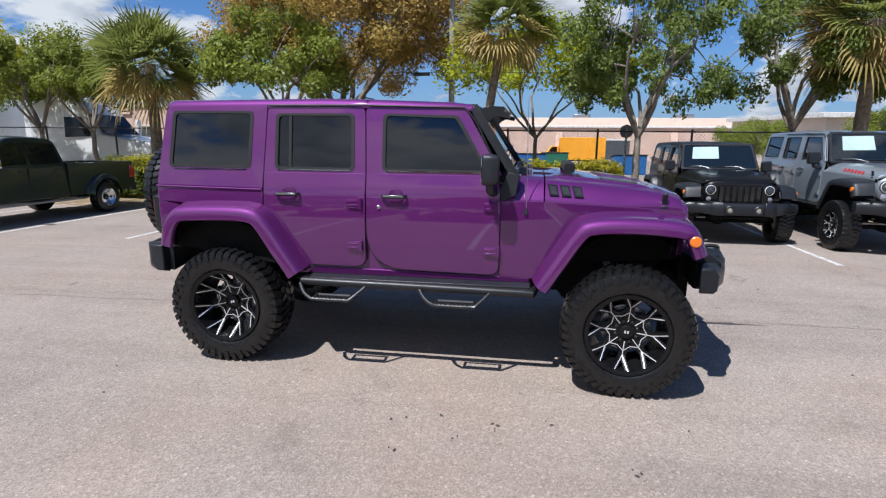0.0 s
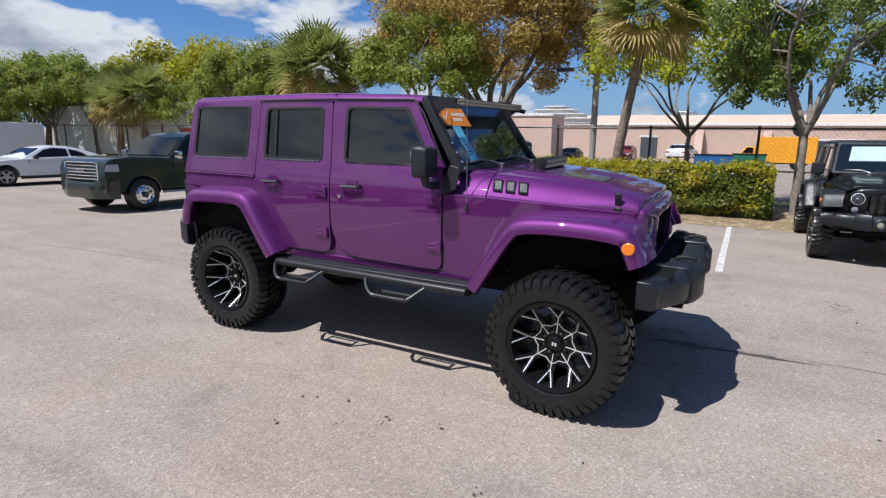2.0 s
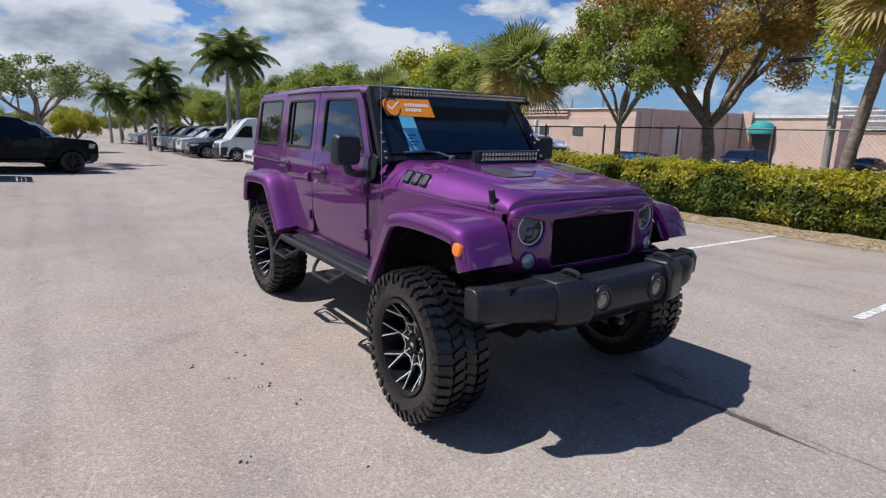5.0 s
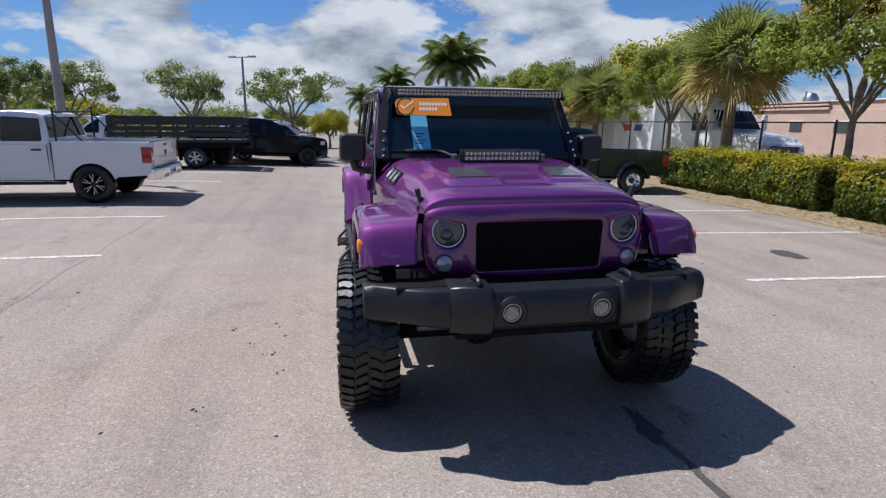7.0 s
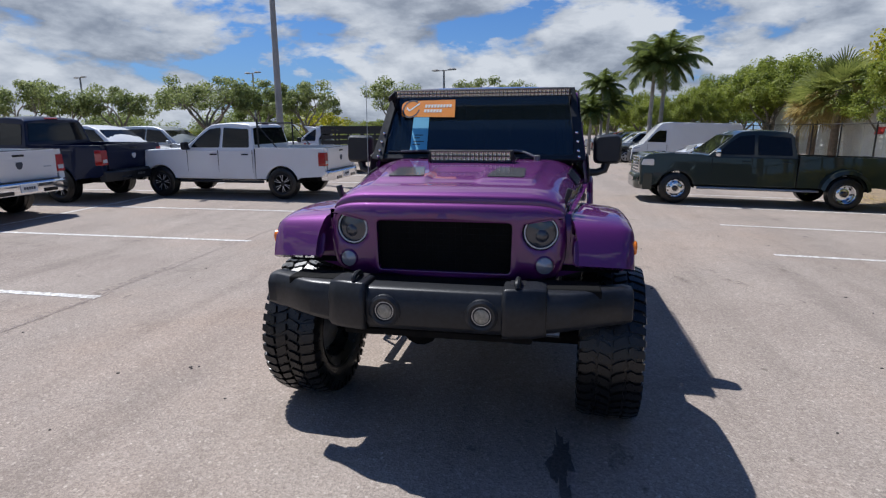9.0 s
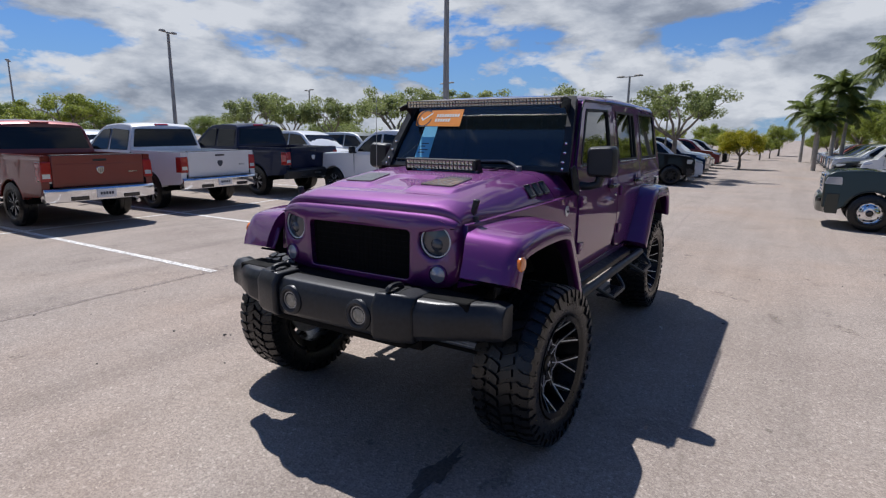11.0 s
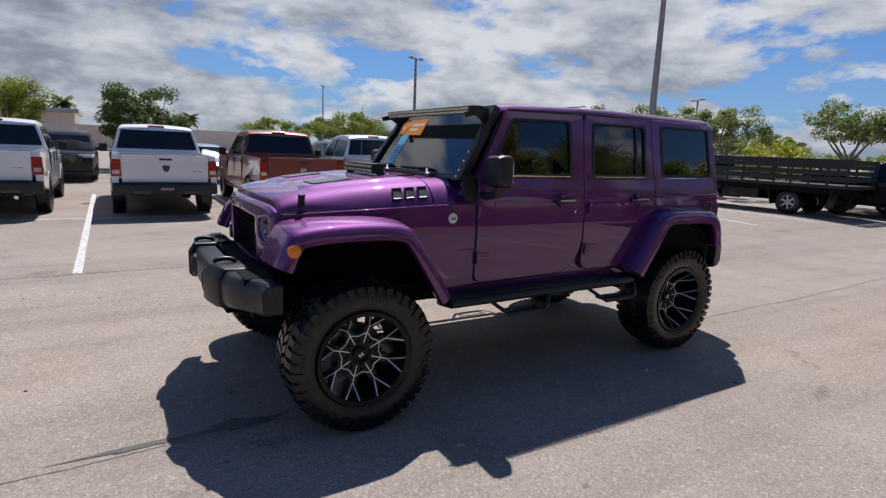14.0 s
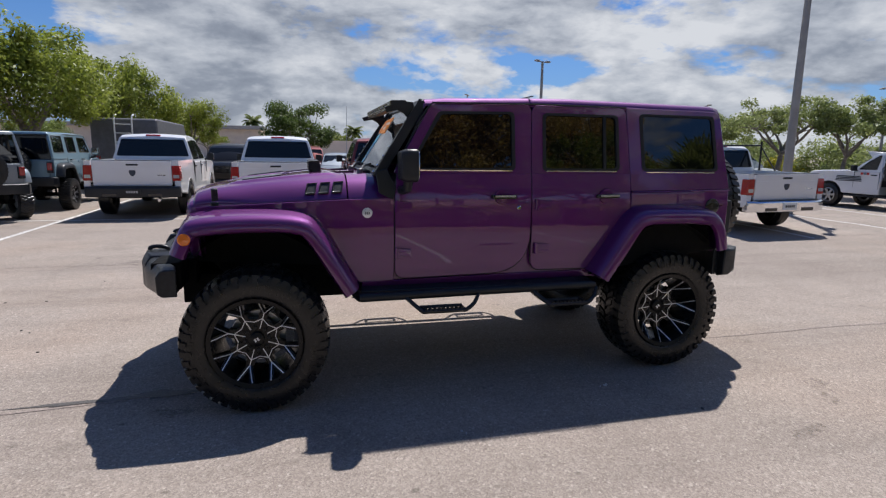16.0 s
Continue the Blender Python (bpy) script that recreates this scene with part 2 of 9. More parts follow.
def rounded(pts, r, n=4):
    """A polygon with its corners rounded; r may be one radius or one for each corner."""
    out, k = [], len(pts)
    for i, p in enumerate(pts):
        p = Vector(p)
        a, b = Vector(pts[i - 1]) - p, Vector(pts[(i + 1) % k]) - p
        rr = r[i] if isinstance(r, (list, tuple)) else r
        ang = a.angle(b) if a.length and b.length else math.pi
        d = min(rr / max(math.tan(ang / 2), 1e-3), a.length * 0.49, b.length * 0.49)
        pa, pb = p + a.normalized() * d, p + b.normalized() * d
        for j in range(n + 1):
            t = j / n
            out.append(tuple(pa * (1 - t) ** 2 + p * 2 * t * (1 - t) + pb * t ** 2))
    return out


def tube(bm, pts, r, seg=8, cap=True):
    """A round bar along a line of points; r may be one radius or one for each point."""
    pts = [Vector(p) for p in pts]
    loops, up = [], None
    for i, p in enumerate(pts):
        d = (pts[min(i + 1, len(pts) - 1)] - pts[max(i - 1, 0)]).normalized()
        ref = Vector((0, 0, 1)) if abs(d.z) < 0.9 else Vector((1, 0, 0))
        if up is not None:
            ref = up
        s = d.cross(ref).normalized()
        up = s.cross(d).normalized()
        rr = r[i] if isinstance(r, (list, tuple)) else r
        loops.append([p + (s * math.cos(q) + up * math.sin(q)) * rr for q in (2 * math.pi * k / seg for k in range(seg))])
    loft(bm, loops, cap)


def lathe(bm, prof, seg=32, axis="y", c=(0, 0, 0), close=False):
    """Turns a line of (radius, along) about an axis through c."""
    rows = []
    for k in range(seg):
        q = 2 * math.pi * k / seg
        row = []
        for rad, h in prof:
            u, v = rad * math.cos(q), rad * math.sin(q)
            p = {"y": (u, h, v), "x": (h, u, v), "z": (u, v, h)}[axis]
            row.append(bm.verts.new((p[0] + c[0], p[1] + c[1], p[2] + c[2])))
        rows.append(row)
    for k in range(seg):
        a, b = rows[k], rows[(k + 1) % seg]
        for i in range(len(prof) - (0 if close else 1)):
            j = (i + 1) % len(prof)
            try:
                bm.faces.new((a[i], a[j], b[j], b[i]))
            except ValueError:
                pass
    bmesh.ops.remove_doubles(bm, verts=bm.verts, dist=1e-5)


def disc(bm, c, r, h, axis="x", seg=24, dome=0.0):
    prof = [(0.0001, h + dome), (r * 0.6, h + dome * 0.65), (r * 0.96, h + dome * 0.1), (r, h - 0.003), (r, 0)]
    lathe(bm, prof, seg, axis, c)


def smoothstep(a, b, x):
    t = max(0.0, min(1.0, (x - a) / (b - a)))
    return t * t * (3 - 2 * t)


def lerp_list(x, table):
    """Linear reading of a table of (x, value)."""
    if x <= table[0][0]:
        return table[0][1]
    for (a, va), (b, vb) in zip(table, table[1:]):
        if x <= b:
            return va + (vb - va) * (x - a) / (b - a)
    return table[-1][1]

# ---------------------------------------------------------------- ground


def asphalt_material():
    n = Nodes("sun_bleached_asphalt")
    grain = n.ramp(n.noise(78, kind="cells"), [(0.0, (0.145, 0.123, 0.115)), (0.22, (0.212, 0.182, 0.170)), (0.55, (0.283, 0.246, 0.229)), (0.82, (0.368, 0.322, 0.301)), (1.0, (0.60, 0.545, 0.515))])
    sand = n.ramp(n.noise(170, kind="cells"), [(0.0, (0.166, 0.143, 0.133)), (0.5, (0.292, 0.255, 0.238)), (1.0, (0.455, 0.404, 0.379))])
    grit = n.noise(78, kind="voronoi")
    fine = n.noise(30, 8, 0.75)
    base = n.mix(n.ramp(fine, [(0.40, 0.25), (0.60, 0.75)]), sand, grain)
    broad = n.ramp(n.noise(0.22, 6, 0.6), [(0.30, (0.86, 0.84, 0.84)), (0.48, (1.0, 1.0, 1.0)), (0.60, (1.04, 1.0, 0.97)), (0.74, (1.06, 0.95, 0.86))])
    base = n.mix(1.0, base, broad, "MULTIPLY")
    blotch = n.ramp(n.noise(1.1, 8, 0.68), [(0.30, 0.66), (0.41, 0.95), (0.58, 1.03), (0.74, 1.12)])
    base = n.mix(0.85, base, blotch, "MULTIPLY")
    streak = n.ramp(n.noise(1.0, 7, 0.62, stretch=(0.22, 2.6, 1)), [(0.32, 0.76), (0.47, 1.0), (0.70, 1.05)])
    base = n.mix(0.45, base, streak, "MULTIPLY")
    tracks = n.ramp(n.noise(0.6, 5, 0.6, stretch=(0.06, 1.1, 1)), [(0.36, 0.86), (0.50, 1.0), (0.64, 1.06)])
    base = n.mix(0.8, base, tracks, "MULTIPLY")
    spots = n.ramp(n.noise(5.5, 3, 0.5), [(0.235, 0.42), (0.29, 1.0)])
    base = n.mix(0.75, base, spots, "MULTIPLY")
    base = n.mix(1.0, base, (1.03, 1.0, 0.92), "MULTIPLY")
    n.set(color=base, rough=0.88, spec=0.25)
    n.bump(n.mix(0.6, fine, grit), 0.55, 0.008)
    return n.m


ASPHALT = asphalt_material()
FAINT_SEALANT = plain("worn_joint_sealant", (0.262, 0.215, 0.190), 0.85, vary=0.4, scale=30)
SEALANT = plain("old_joint_sealant", (0.246, 0.200, 0.175), 0.85, vary=0.4, scale=30)


def road_paint():
    n = Nodes("worn_white_line_paint")
    wear = n.ramp(n.noise(22, 6, 0.7), [(0.42, 0.0), (0.60, 1.0)])
    n.set(color=n.mix(wear, (0.36, 0.33, 0.30), (0.76, 0.75, 0.72)), rough=0.75)
    n.bump(n.noise(180, 3), 0.3, 0.003)
    return n.m


LINE = road_paint()


def slope_line(x):
    """The joint between two paving lanes runs nearly along the row."""
    return 0.575 + 0.048 * x + 0.03 * math.sin(x * 0.9) + 0.012 * math.sin(x * 4.1 + 1)


bm = bmesh.new()
rows = []
for x in (-1500, -400, -83, -40, -20, *[-11 + 0.5 * k for k in range(19)], 0, 8, 20, 60, 400, 1500):
    rows.append([(x, y, ground_z(x, y)) for y in (-1500, -400, -60, -20, -8, *[-5.5 + 0.5 * k for k in range(12)], 3, 8, 20, 60, 400, 1500)])
grid(bm, rows)
ground = place("ground", finish(bm, "ground", ASPHALT, 0))
tagged(ground, "sun-bleached grey asphalt of a parking lot", "parking lot", kind="structure")


def strip(name, a, b, w, z, mat, label, wander=0.0, n=1, seed=1):
    rng = random.Random(seed)
    a, b = Vector(a), Vector(b)
    d = (b - a)
    side = Vector((-d.y, d.x)).normalized()
    bm = bmesh.new()
    lo, hi = [], []
    for i in range(n + 1):
        p = a + d * i / n
        k = w / 2 * (1 + rng.uniform(-wander, wander))
        lo.append((p.x - side.x * k, p.y - side.y * k, z + ground_z(p.x, p.y)))
        hi.append((p.x + side.x * k, p.y + side.y * k, z + ground_z(p.x, p.y)))
    rws = grid(bm, [lo, hi])
    ob = part(name, bm, mat, None, smooth=0)
    return tagged(ob, label, "marking", kind="structure")


STALLS_N = (-11.2, -8.5, -5.85, -3.3, -0.55, 2.25, 5.11, 7.85, 10.6)
STALLS_S = (-16.9, -14.0, -11.2, -8.4, -5.75, -2.90, 0.06, 3.11, 6.20, 9.1, 12.0)
for i, x in enumerate(STALLS_N):
    strip("stall_line", (x, 3.53), (x, 8.15), 0.088, 0.004, LINE, "worn white parking stall line on asphalt", 0.06, 24, 20 + i)
for i, x in enumerate(STALLS_S):
    strip("stall_line", (x, -3.98), (x, -9.2), 0.10, 0.004, LINE, "worn white parking stall line on asphalt", 0.06, 24, 40 + i)
    strip("stall_line", (x, -9.3), (x, -14.6), 0.10, 0.004, LINE, "worn white parking stall line on asphalt", 0.06, 24, 60 + i)
strip("stall_cross_line", (-17, -9.25), (12, -9.25), 0.09, 0.005, LINE, "worn white line across the stall heads", 0.06, 120, 81)


def wavy_seam(name, fn, x0, x1, w, z, mat, label, n=160, seed=4):
    rng = random.Random(seed)
    bm = bmesh.new()
    lo, hi = [], []
    for i in range(n + 1):
        x = x0 + (x1 - x0) * i / n
        k = w * (0.35 + rng.random() * 0.9) / 2
        y = fn(x) + rng.uniform(-0.006, 0.006)
        lo.append((x, y - k, z + ground_z(x, y)))
        hi.append((x, y + k, z + ground_z(x, y)))
    grid(bm, [lo, hi])
    ob = part(name, bm, mat, None, smooth=0)
    return tagged(ob, label, "paving joint", kind="structure")


wavy_seam("paving_joint", slope_line, -40, 24, 0.022, 0.003, SEALANT, "dark cracked joint between two asphalt lanes", 420)
wavy_seam("paving_joint", lambda x: -4.03 + 0.015 * x + 0.04 * math.sin(x * 0.6) + 0.015 * math.sin(x * 3.7), -24, 20, 0.018, 0.0032, FAINT_SEALANT, "reddish joint between two asphalt lanes", 300, 9)


# a long damp stain along the joint, an old oil ring, flattened specks and scraps
STAIN = Nodes("damp_stain_on_asphalt")
STAIN.set(color=STAIN.ramp(STAIN.noise(60, 6, 0.7), [(0.35, (0.040, 0.036, 0.034)), (0.65, (0.105, 0.095, 0.088))]), rough=0.62)
STAIN = STAIN.m


def blot(name, cx, cy, rx, ry, z, mat, label, seed, turn=0.0, n=36, rag=0.18):
    rng = random.Random(seed)
    ph = [rng.uniform(0, 6.3) for _ in range(4)]
    bm = bmesh.new()
    vs = []
    c, s_ = math.cos(turn), math.sin(turn)
    for k in range(n):
        a = 2 * math.pi * k / n
        r = 1 + rag * (0.5 * math.sin(2 * a + ph[0]) + 0.4 * math.sin(3 * a + ph[1]) + 0.35 * math.sin(7 * a + ph[2]) + 0.3 * math.sin(12 * a + ph[3]))
        u, v = rx * r * math.cos(a), ry * r * math.sin(a)
        x, y = cx + u * c - v * s_, cy + u * s_ + v * c
        vs.append(bm.verts.new((x, y, z + ground_z(x, y))))
    bm.faces.new(vs)
    ob = part(name, bm, mat, None, smooth=0)
    return tagged(ob, label, "stain", kind="structure")


blot("stain", 2.45, 0.66, 0.42, 0.030, 0.0035, STAIN, "dark damp streak along the paving joint", 3, 0.04, rag=0.5)
blot("stain", 2.10, 0.64, 0.20, 0.050, 0.0040, STAIN, "dark damp streak along the paving joint", 5, 0.02, rag=0.5)
blot("stain", -1.75, 5.17, 0.26, 0.20, 0.0035, STAIN, "round dark oil stain in a stall", 7)
SMUDGES = ((-1.70, 2.03, 0.13, 0.06, 0.3), (-1.70, 2.56, 0.16, 0.05, 0.8), (-2.17, 2.43, 0.10, 0.07, 0.1), (-2.36, 3.30, 0.18, 0.06, 0.5), (2.02, 0.94, 0.12, 0.07, 0.2), (-2.31, 1.56, 0.20, 0.08, 1.1),
           (0.1, -4.05, 1.30, 0.10, 0.03), (2.7, -3.98, 0.90, 0.09, 0.02), (4.9, -0.2, 0.25, 0.12, 0.7), (3.4, 2.5, 0.22, 0.10, 2.0))
SMUDGE = Nodes("brown_smudge_on_asphalt")
SMUDGE.set(color=(0.155, 0.115, 0.095), rough=0.85, alpha=SMUDGE.ramp(SMUDGE.noise(16, 6, 0.7), [(0.46, 0.0), (0.66, 0.42)]))
SMUDGE = SMUDGE.m
for k, (x, y, rx, ry, a) in enumerate(SMUDGES):
    blot("stain", x, y, rx, ry, 0.0028, SMUDGE, "faint brown smudge on the asphalt", 60 + k, a, rag=0.45)
CHIP = plain("dark_tar_chip", (0.055, 0.050, 0.046), 0.8, vary=0.4, scale=40)
PALE_CHIP = plain("pale_chip", (0.60, 0.58, 0.55), 0.8)
rng = random.Random(31)
for mat, spots_, label in ((CHIP, [(0.66, -1.57), (0.65, -1.64), (0.42, -1.75), (1.02, -1.50), (0.30, -1.50), (0.10, -1.95), (1.45, -1.95)], "small dark tar scraps on the asphalt"),
                           (PALE_CHIP, [(-0.82, 1.16), (-0.80, 1.18), (0.35, 1.55)], "small pale chips on the asphalt")):
    bm = bmesh.new()
    pts_ = [(x + rng.gauss(0, 0.02), y + rng.gauss(0, 0.02)) for x, y in spots_ for _ in range(2)]
    if mat is CHIP:
        pts_ += [(rng.uniform(-4, 5), rng.uniform(-4.2, -0.9)) for _ in range(26)] + [(rng.uniform(2.2, 6), rng.uniform(-3, 4)) for _ in range(14)] + [(rng.uniform(-5, 3), rng.uniform(1.2, 4.4)) for _ in range(10)]
    for x, y in pts_:
        r = rng.uniform(0.004, 0.014)
        q = rng.uniform(0, 6.28)
        base_ = [(x + r * k * math.cos(q + a), y + r * k * math.sin(q + a)) for a, k in ((0, 1.5), (1.1, 0.8), (2.2, 1.0), (3.3, 1.3), (4.4, 0.7), (5.4, 1.0))]
        loft(bm, [[(u, v, ground_z(u, v)) for u, v in base_], [(x + (u - x) * 0.7, y + (v - y) * 0.7, ground_z(u, v) + 0.007) for u, v in base_]])
    ob = part("scraps", bm, mat, None, smooth=0)
    tagged(ob, label, "debris", kind="stuff")

# ---------------------------------------------------------------- off-road cars of the boxy kind
# x runs forward, y to the car's left side, z up; the axles stand at FX and RX.
from mathutils.geometry import delaunay_2d_cdt


FX, RX = 1.494, -1.452
SIDE = [(0.60, 0.775), (0.72, 0.788), (0.95, 0.800), (1.20, 0.800), (1.30, 0.793), (1.44, 0.765), (1.87, 0.702), (1.93, 0.690)]


def side_y(z):
    return lerp_list(z, SIDE)


def nose_y(x):
    """Half width of the nose between the cowl and the grille."""
    return lerp_list(x, [(0.60, 0.775), (0.92, 0.750), (1.30, 0.705), (1.80, 0.640), (1.95, 0.622)])


def skin(bm, poly, s, fn, thick, cuts_z=(), cuts_x=()):
    """A plate on the car's side: a polygon in x and z, laid on the surface y = fn(x, z), with thickness inward."""
    vs = [bm.verts.new((x, 0, z)) for x, z in poly]
    bm.faces.new(vs)
    for z in cuts_z:
        bmesh.ops.bisect_plane(bm, geom=bm.verts[:] + bm.edges[:] + bm.faces[:], plane_co=(0, 0, z), plane_no=(0, 0, 1))
    for x in cuts_x:
        bmesh.ops.bisect_plane(bm, geom=bm.verts[:] + bm.edges[:] + bm.faces[:], plane_co=(x, 0, 0), plane_no=(1, 0, 0))
    for v in bm.verts:
        v.co.y = s * fn(v.co.x, v.co.z)
    r = bmesh.ops.extrude_face_region(bm, geom=bm.faces[:])
    for v in (g for g in r["geom"] if isinstance(g, bmesh.types.BMVert)):
        v.co.y -= s * thick


def ring_plate(bm, outer, inner, s, off, thick):
    """A window frame: the ring between two outlines with as many points."""
    def at(p, d):
        return (p[0], s * (side_y(p[1]) + off - d), p[1])
    loops = [[at(p, 0) for p in outer], [at(p, 0) for p in inner], [at(p, thick) for p in inner], [at(p, thick) for p in outer]]
    rws = [[bm.verts.new(p) for p in lp] for lp in loops]
    for i in range(4):
        loop_faces(bm, rws[i], rws[(i + 1) % 4])


def pane(bm, outline, s, off, thick=0.005):
    loft(bm, [[(x, s * (side_y(z) + off), z) for x, z in outline], [(x, s * (side_y(z) + off - thick), z) for x, z in outline]])


def grow(pts, d):
    """Moves an outline outward from its middle by about d."""
    c = Vector((sum(p[0] for p in pts) / len(pts), sum(p[1] for p in pts) / len(pts)))
    return [tuple(Vector(p) + (Vector(p) - c).normalized() * d * 1.25) for p in pts]


def sweep_flare(bm, path, lip, s, inner_fn, outer=0.955):
    """A wheel-arch flare swept along a line of (x, z) points over the wheel."""
    n = len(path)
    loops = []
    for i, (x, z) in enumerate(path):
        a, b = Vector(path[max(i - 1, 0)]), Vector(path[min(i + 1, n - 1)])
        d = (b - a).normalized()
        nx, nz = -d.y, d.x
        if nz < 0 and abs(nz) > 0.3:
            nx, nz = -nx, -nz
        cx, cz = (path[0][0] + path[-1][0]) / 2, 0.45
        if (x - cx) * nx + (z - cz) * nz < 0:
            nx, nz = -nx, -nz
        yi = inner_fn(x, z)
        o = outer
        sect = [(yi - 0.03, 0.028), (yi + 0.02, 0.022), (o - 0.07, 0.006), (o - 0.03, -0.004), (o - 0.006, -0.022), (o + 0.004, -0.050),
                (o + 0.004, -lip), (o - 0.012, -lip - 0.012), (o - 0.03, -lip - 0.010), (o - 0.045, -lip + 0.010), (yi - 0.03, -lip + 0.04)]
        loops.append([(x + nx * h, s * y, z + nz * h) for y, h in sect])
    loft(bm, loops)


def dense(path, n=4):
    """More points along a line, smoothed between."""
    out = []
    m = len(path)
    for i in range(m - 1):
        p0, p1, p2, p3 = (Vector(path[max(0, min(m - 1, i + k))]) for k in (-1, 0, 1, 2))
        for j in range(n):
            t = j / n
            out.append(tuple(0.5 * ((2 * p1) + (p2 - p0) * t + (2 * p0 - 5 * p1 + 4 * p2 - p3) * t * t + (3 * p1 - p0 - 3 * p2 + p3) * t ** 3)))
    out.append(tuple(path[-1]))
    return out


def tyre_mesh(R, width, rim_r, seed=3):
    """The turned carcass of a mud tyre, with raised bars where the maker's lettering stands on the sidewall."""
    w = width / 2
    bm = bmesh.new()
    T = R - 0.016
    prof = [(rim_r, -w * 0.80), (rim_r + 0.012, -w * 0.90), (rim_r + 0.035, -w * 0.985), (rim_r + (T - rim_r) * 0.55, -w * 1.0), (T - 0.035, -w * 0.985),
            (T - 0.012, -w * 0.93), (T - 0.002, -w * 0.80), (T, -w * 0.4), (T, w * 0.4), (T - 0.002, w * 0.80), (T - 0.012, w * 0.93),
            (T - 0.035, w * 0.985), (rim_r + (T - rim_r) * 0.55, w * 1.0), (rim_r + 0.035, w * 0.985), (rim_r + 0.012, w * 0.90), (rim_r, w * 0.80)]
    lathe(bm, prof, 64, "y")
    for s in (-1, 1):
        for c0 in (0.5, 2.1, 3.7, 5.2):
            for j in range(7):
                a0 = c0 + j * 0.062
                rr = rim_r + (R - rim_r) * 0.50
                pts = [(r2 * math.cos(aa), r2 * math.sin(aa)) for aa, r2 in ((a0, rr - 0.013), (a0 + 0.036, rr - 0.013), (a0 + 0.036, rr + 0.013), (a0, rr + 0.013))]
                loft(bm, [[(u, s * (w - 0.004), v) for u, v in pts], [(u, s * (w + 0.003), v) for u, v in pts]])
    return finish(bm, "tyre", RUBBER, 30)


def tread_meshes(R, width, rows_n):
    """The blocks of a mud tyre's tread, each at angle 0: hooked shoulder blocks, their feet on the sidewall, and zigzag centre blocks."""
    w = width / 2
    T = R - 0.016
    step = 2 * math.pi / rows_n
    out = []

    def block_of(poly, low, hi, foot=False):
        """poly: (angle, y, radius of its top) round the block, in steps of one pitch."""
        bm = bmesh.new()
        c = Vector((sum(p[0] for p in poly) / len(poly), sum(p[1] for p in poly) / len(poly)))
        base, top = [], []
        for a, y, r in poly:
            base.append((low * math.cos(a), y, low * math.sin(a)))
            ia, iy = c.x + (a - c.x) * 0.90, c.y + (y - c.y) * 0.94
            top.append((r * math.cos(ia), iy, r * math.sin(ia)))
        loft(bm, [base, top])
        return finish(bm, "tread_block", RUBBER, 20)

    for s in (-1, 1):
        o = 0 if s < 0 else step * 0.5
        k = s * w
        for long in (False, True):
            e = 1.0 if long else 0.975
            out.append((block_of([(o, k * e, R - 0.014), (o + step * 0.70, k * e, R - 0.014), (o + step * 0.74, k * 0.78, R - 0.002), (o + step * 1.00, k * 0.60, R), (o + step * 0.80, k * 0.47, R), (o + step * 0.20, k * 0.52, R), (o + step * 0.06, k * 0.76, R - 0.002)], T - 0.02, R), long))
            # foot of the shoulder block, down on the sidewall
            d = 0.064 if long else 0.040
            bm = bmesh.new()
            lo = [(T - d, o + step * 0.08), (T - d, o + step * 0.52), (R - 0.016, o + step * 0.60), (R - 0.016, o)]
            loft(bm, [[(r * math.cos(a), k * 0.955, r * math.sin(a)) for r, a in lo], [(r * math.cos(a), k + s * (0.010 if i_ < 2 else 0.002), r * math.sin(a)) for i_, (r, a) in enumerate(lo)]])
            out.append((finish(bm, "shoulder_foot", RUBBER, 20), long))
        out.append((block_of([(o + step * 0.26, k * 0.45, R), (o + step * 0.86, k * 0.41, R), (o + step * 0.62, k * 0.18, R), (o + step * 0.34, k * 0.02, R + 0.001), (o - step * 0.24, k * 0.04, R + 0.001), (o - step * 0.08, k * 0.22, R)], T - 0.01, R), None))
    return out, rows_n


def put_tread(parent, tread):
    meshes, n = tread
    for k in range(n):
        turn = Matrix.Rotation(-2 * math.pi * k / n, 4, "Y")
        for me, long in meshes:
            if long is None or long == (k % 2 == 0):
                place(me.name.split(".")[0], me, parent, turn)


def lugged_tyre(R, width, rim_r, rows_n=34):
    """A mud tyre for the cars farther off: one turned skin whose tread rises and falls in blocks."""
    w = width / 2
    T = R - 0.014
    prof = [(rim_r, 0.80, 0), (rim_r + 0.03, 0.98, 0), (T - 0.06, 1.0, 0), (T - 0.03, 1.0, 1), (T - 0.006, 0.95, 1), (T, 0.80, 1), (T, 0.52, 1), (T, 0.48, 2), (T, 0.06, 2)]
    prof = [(r, -y, k) for r, y, k in prof] + [(r, y, k) for r, y, k in prof[::-1]]
    bm = bmesh.new()
    rows = []
    seg = rows_n * 4
    for q in range(seg):
        a = 2 * math.pi * q / seg
        row = []
        for r, y, k in prof:
            on = ((q + (2 if y > 0 else 0) + (1 if k == 2 else 0)) % 4) < 2
            rr = r + (0.014 if k and on else 0.0)
            row.append(bm.verts.new((rr * math.cos(a), y * w, rr * math.sin(a))))
        rows.append(row)
    for q in range(seg):
        loop_faces(bm, rows[q], rows[(q + 1) % seg], closed=False)
    return finish(bm, "tyre", RUBBER, 25)


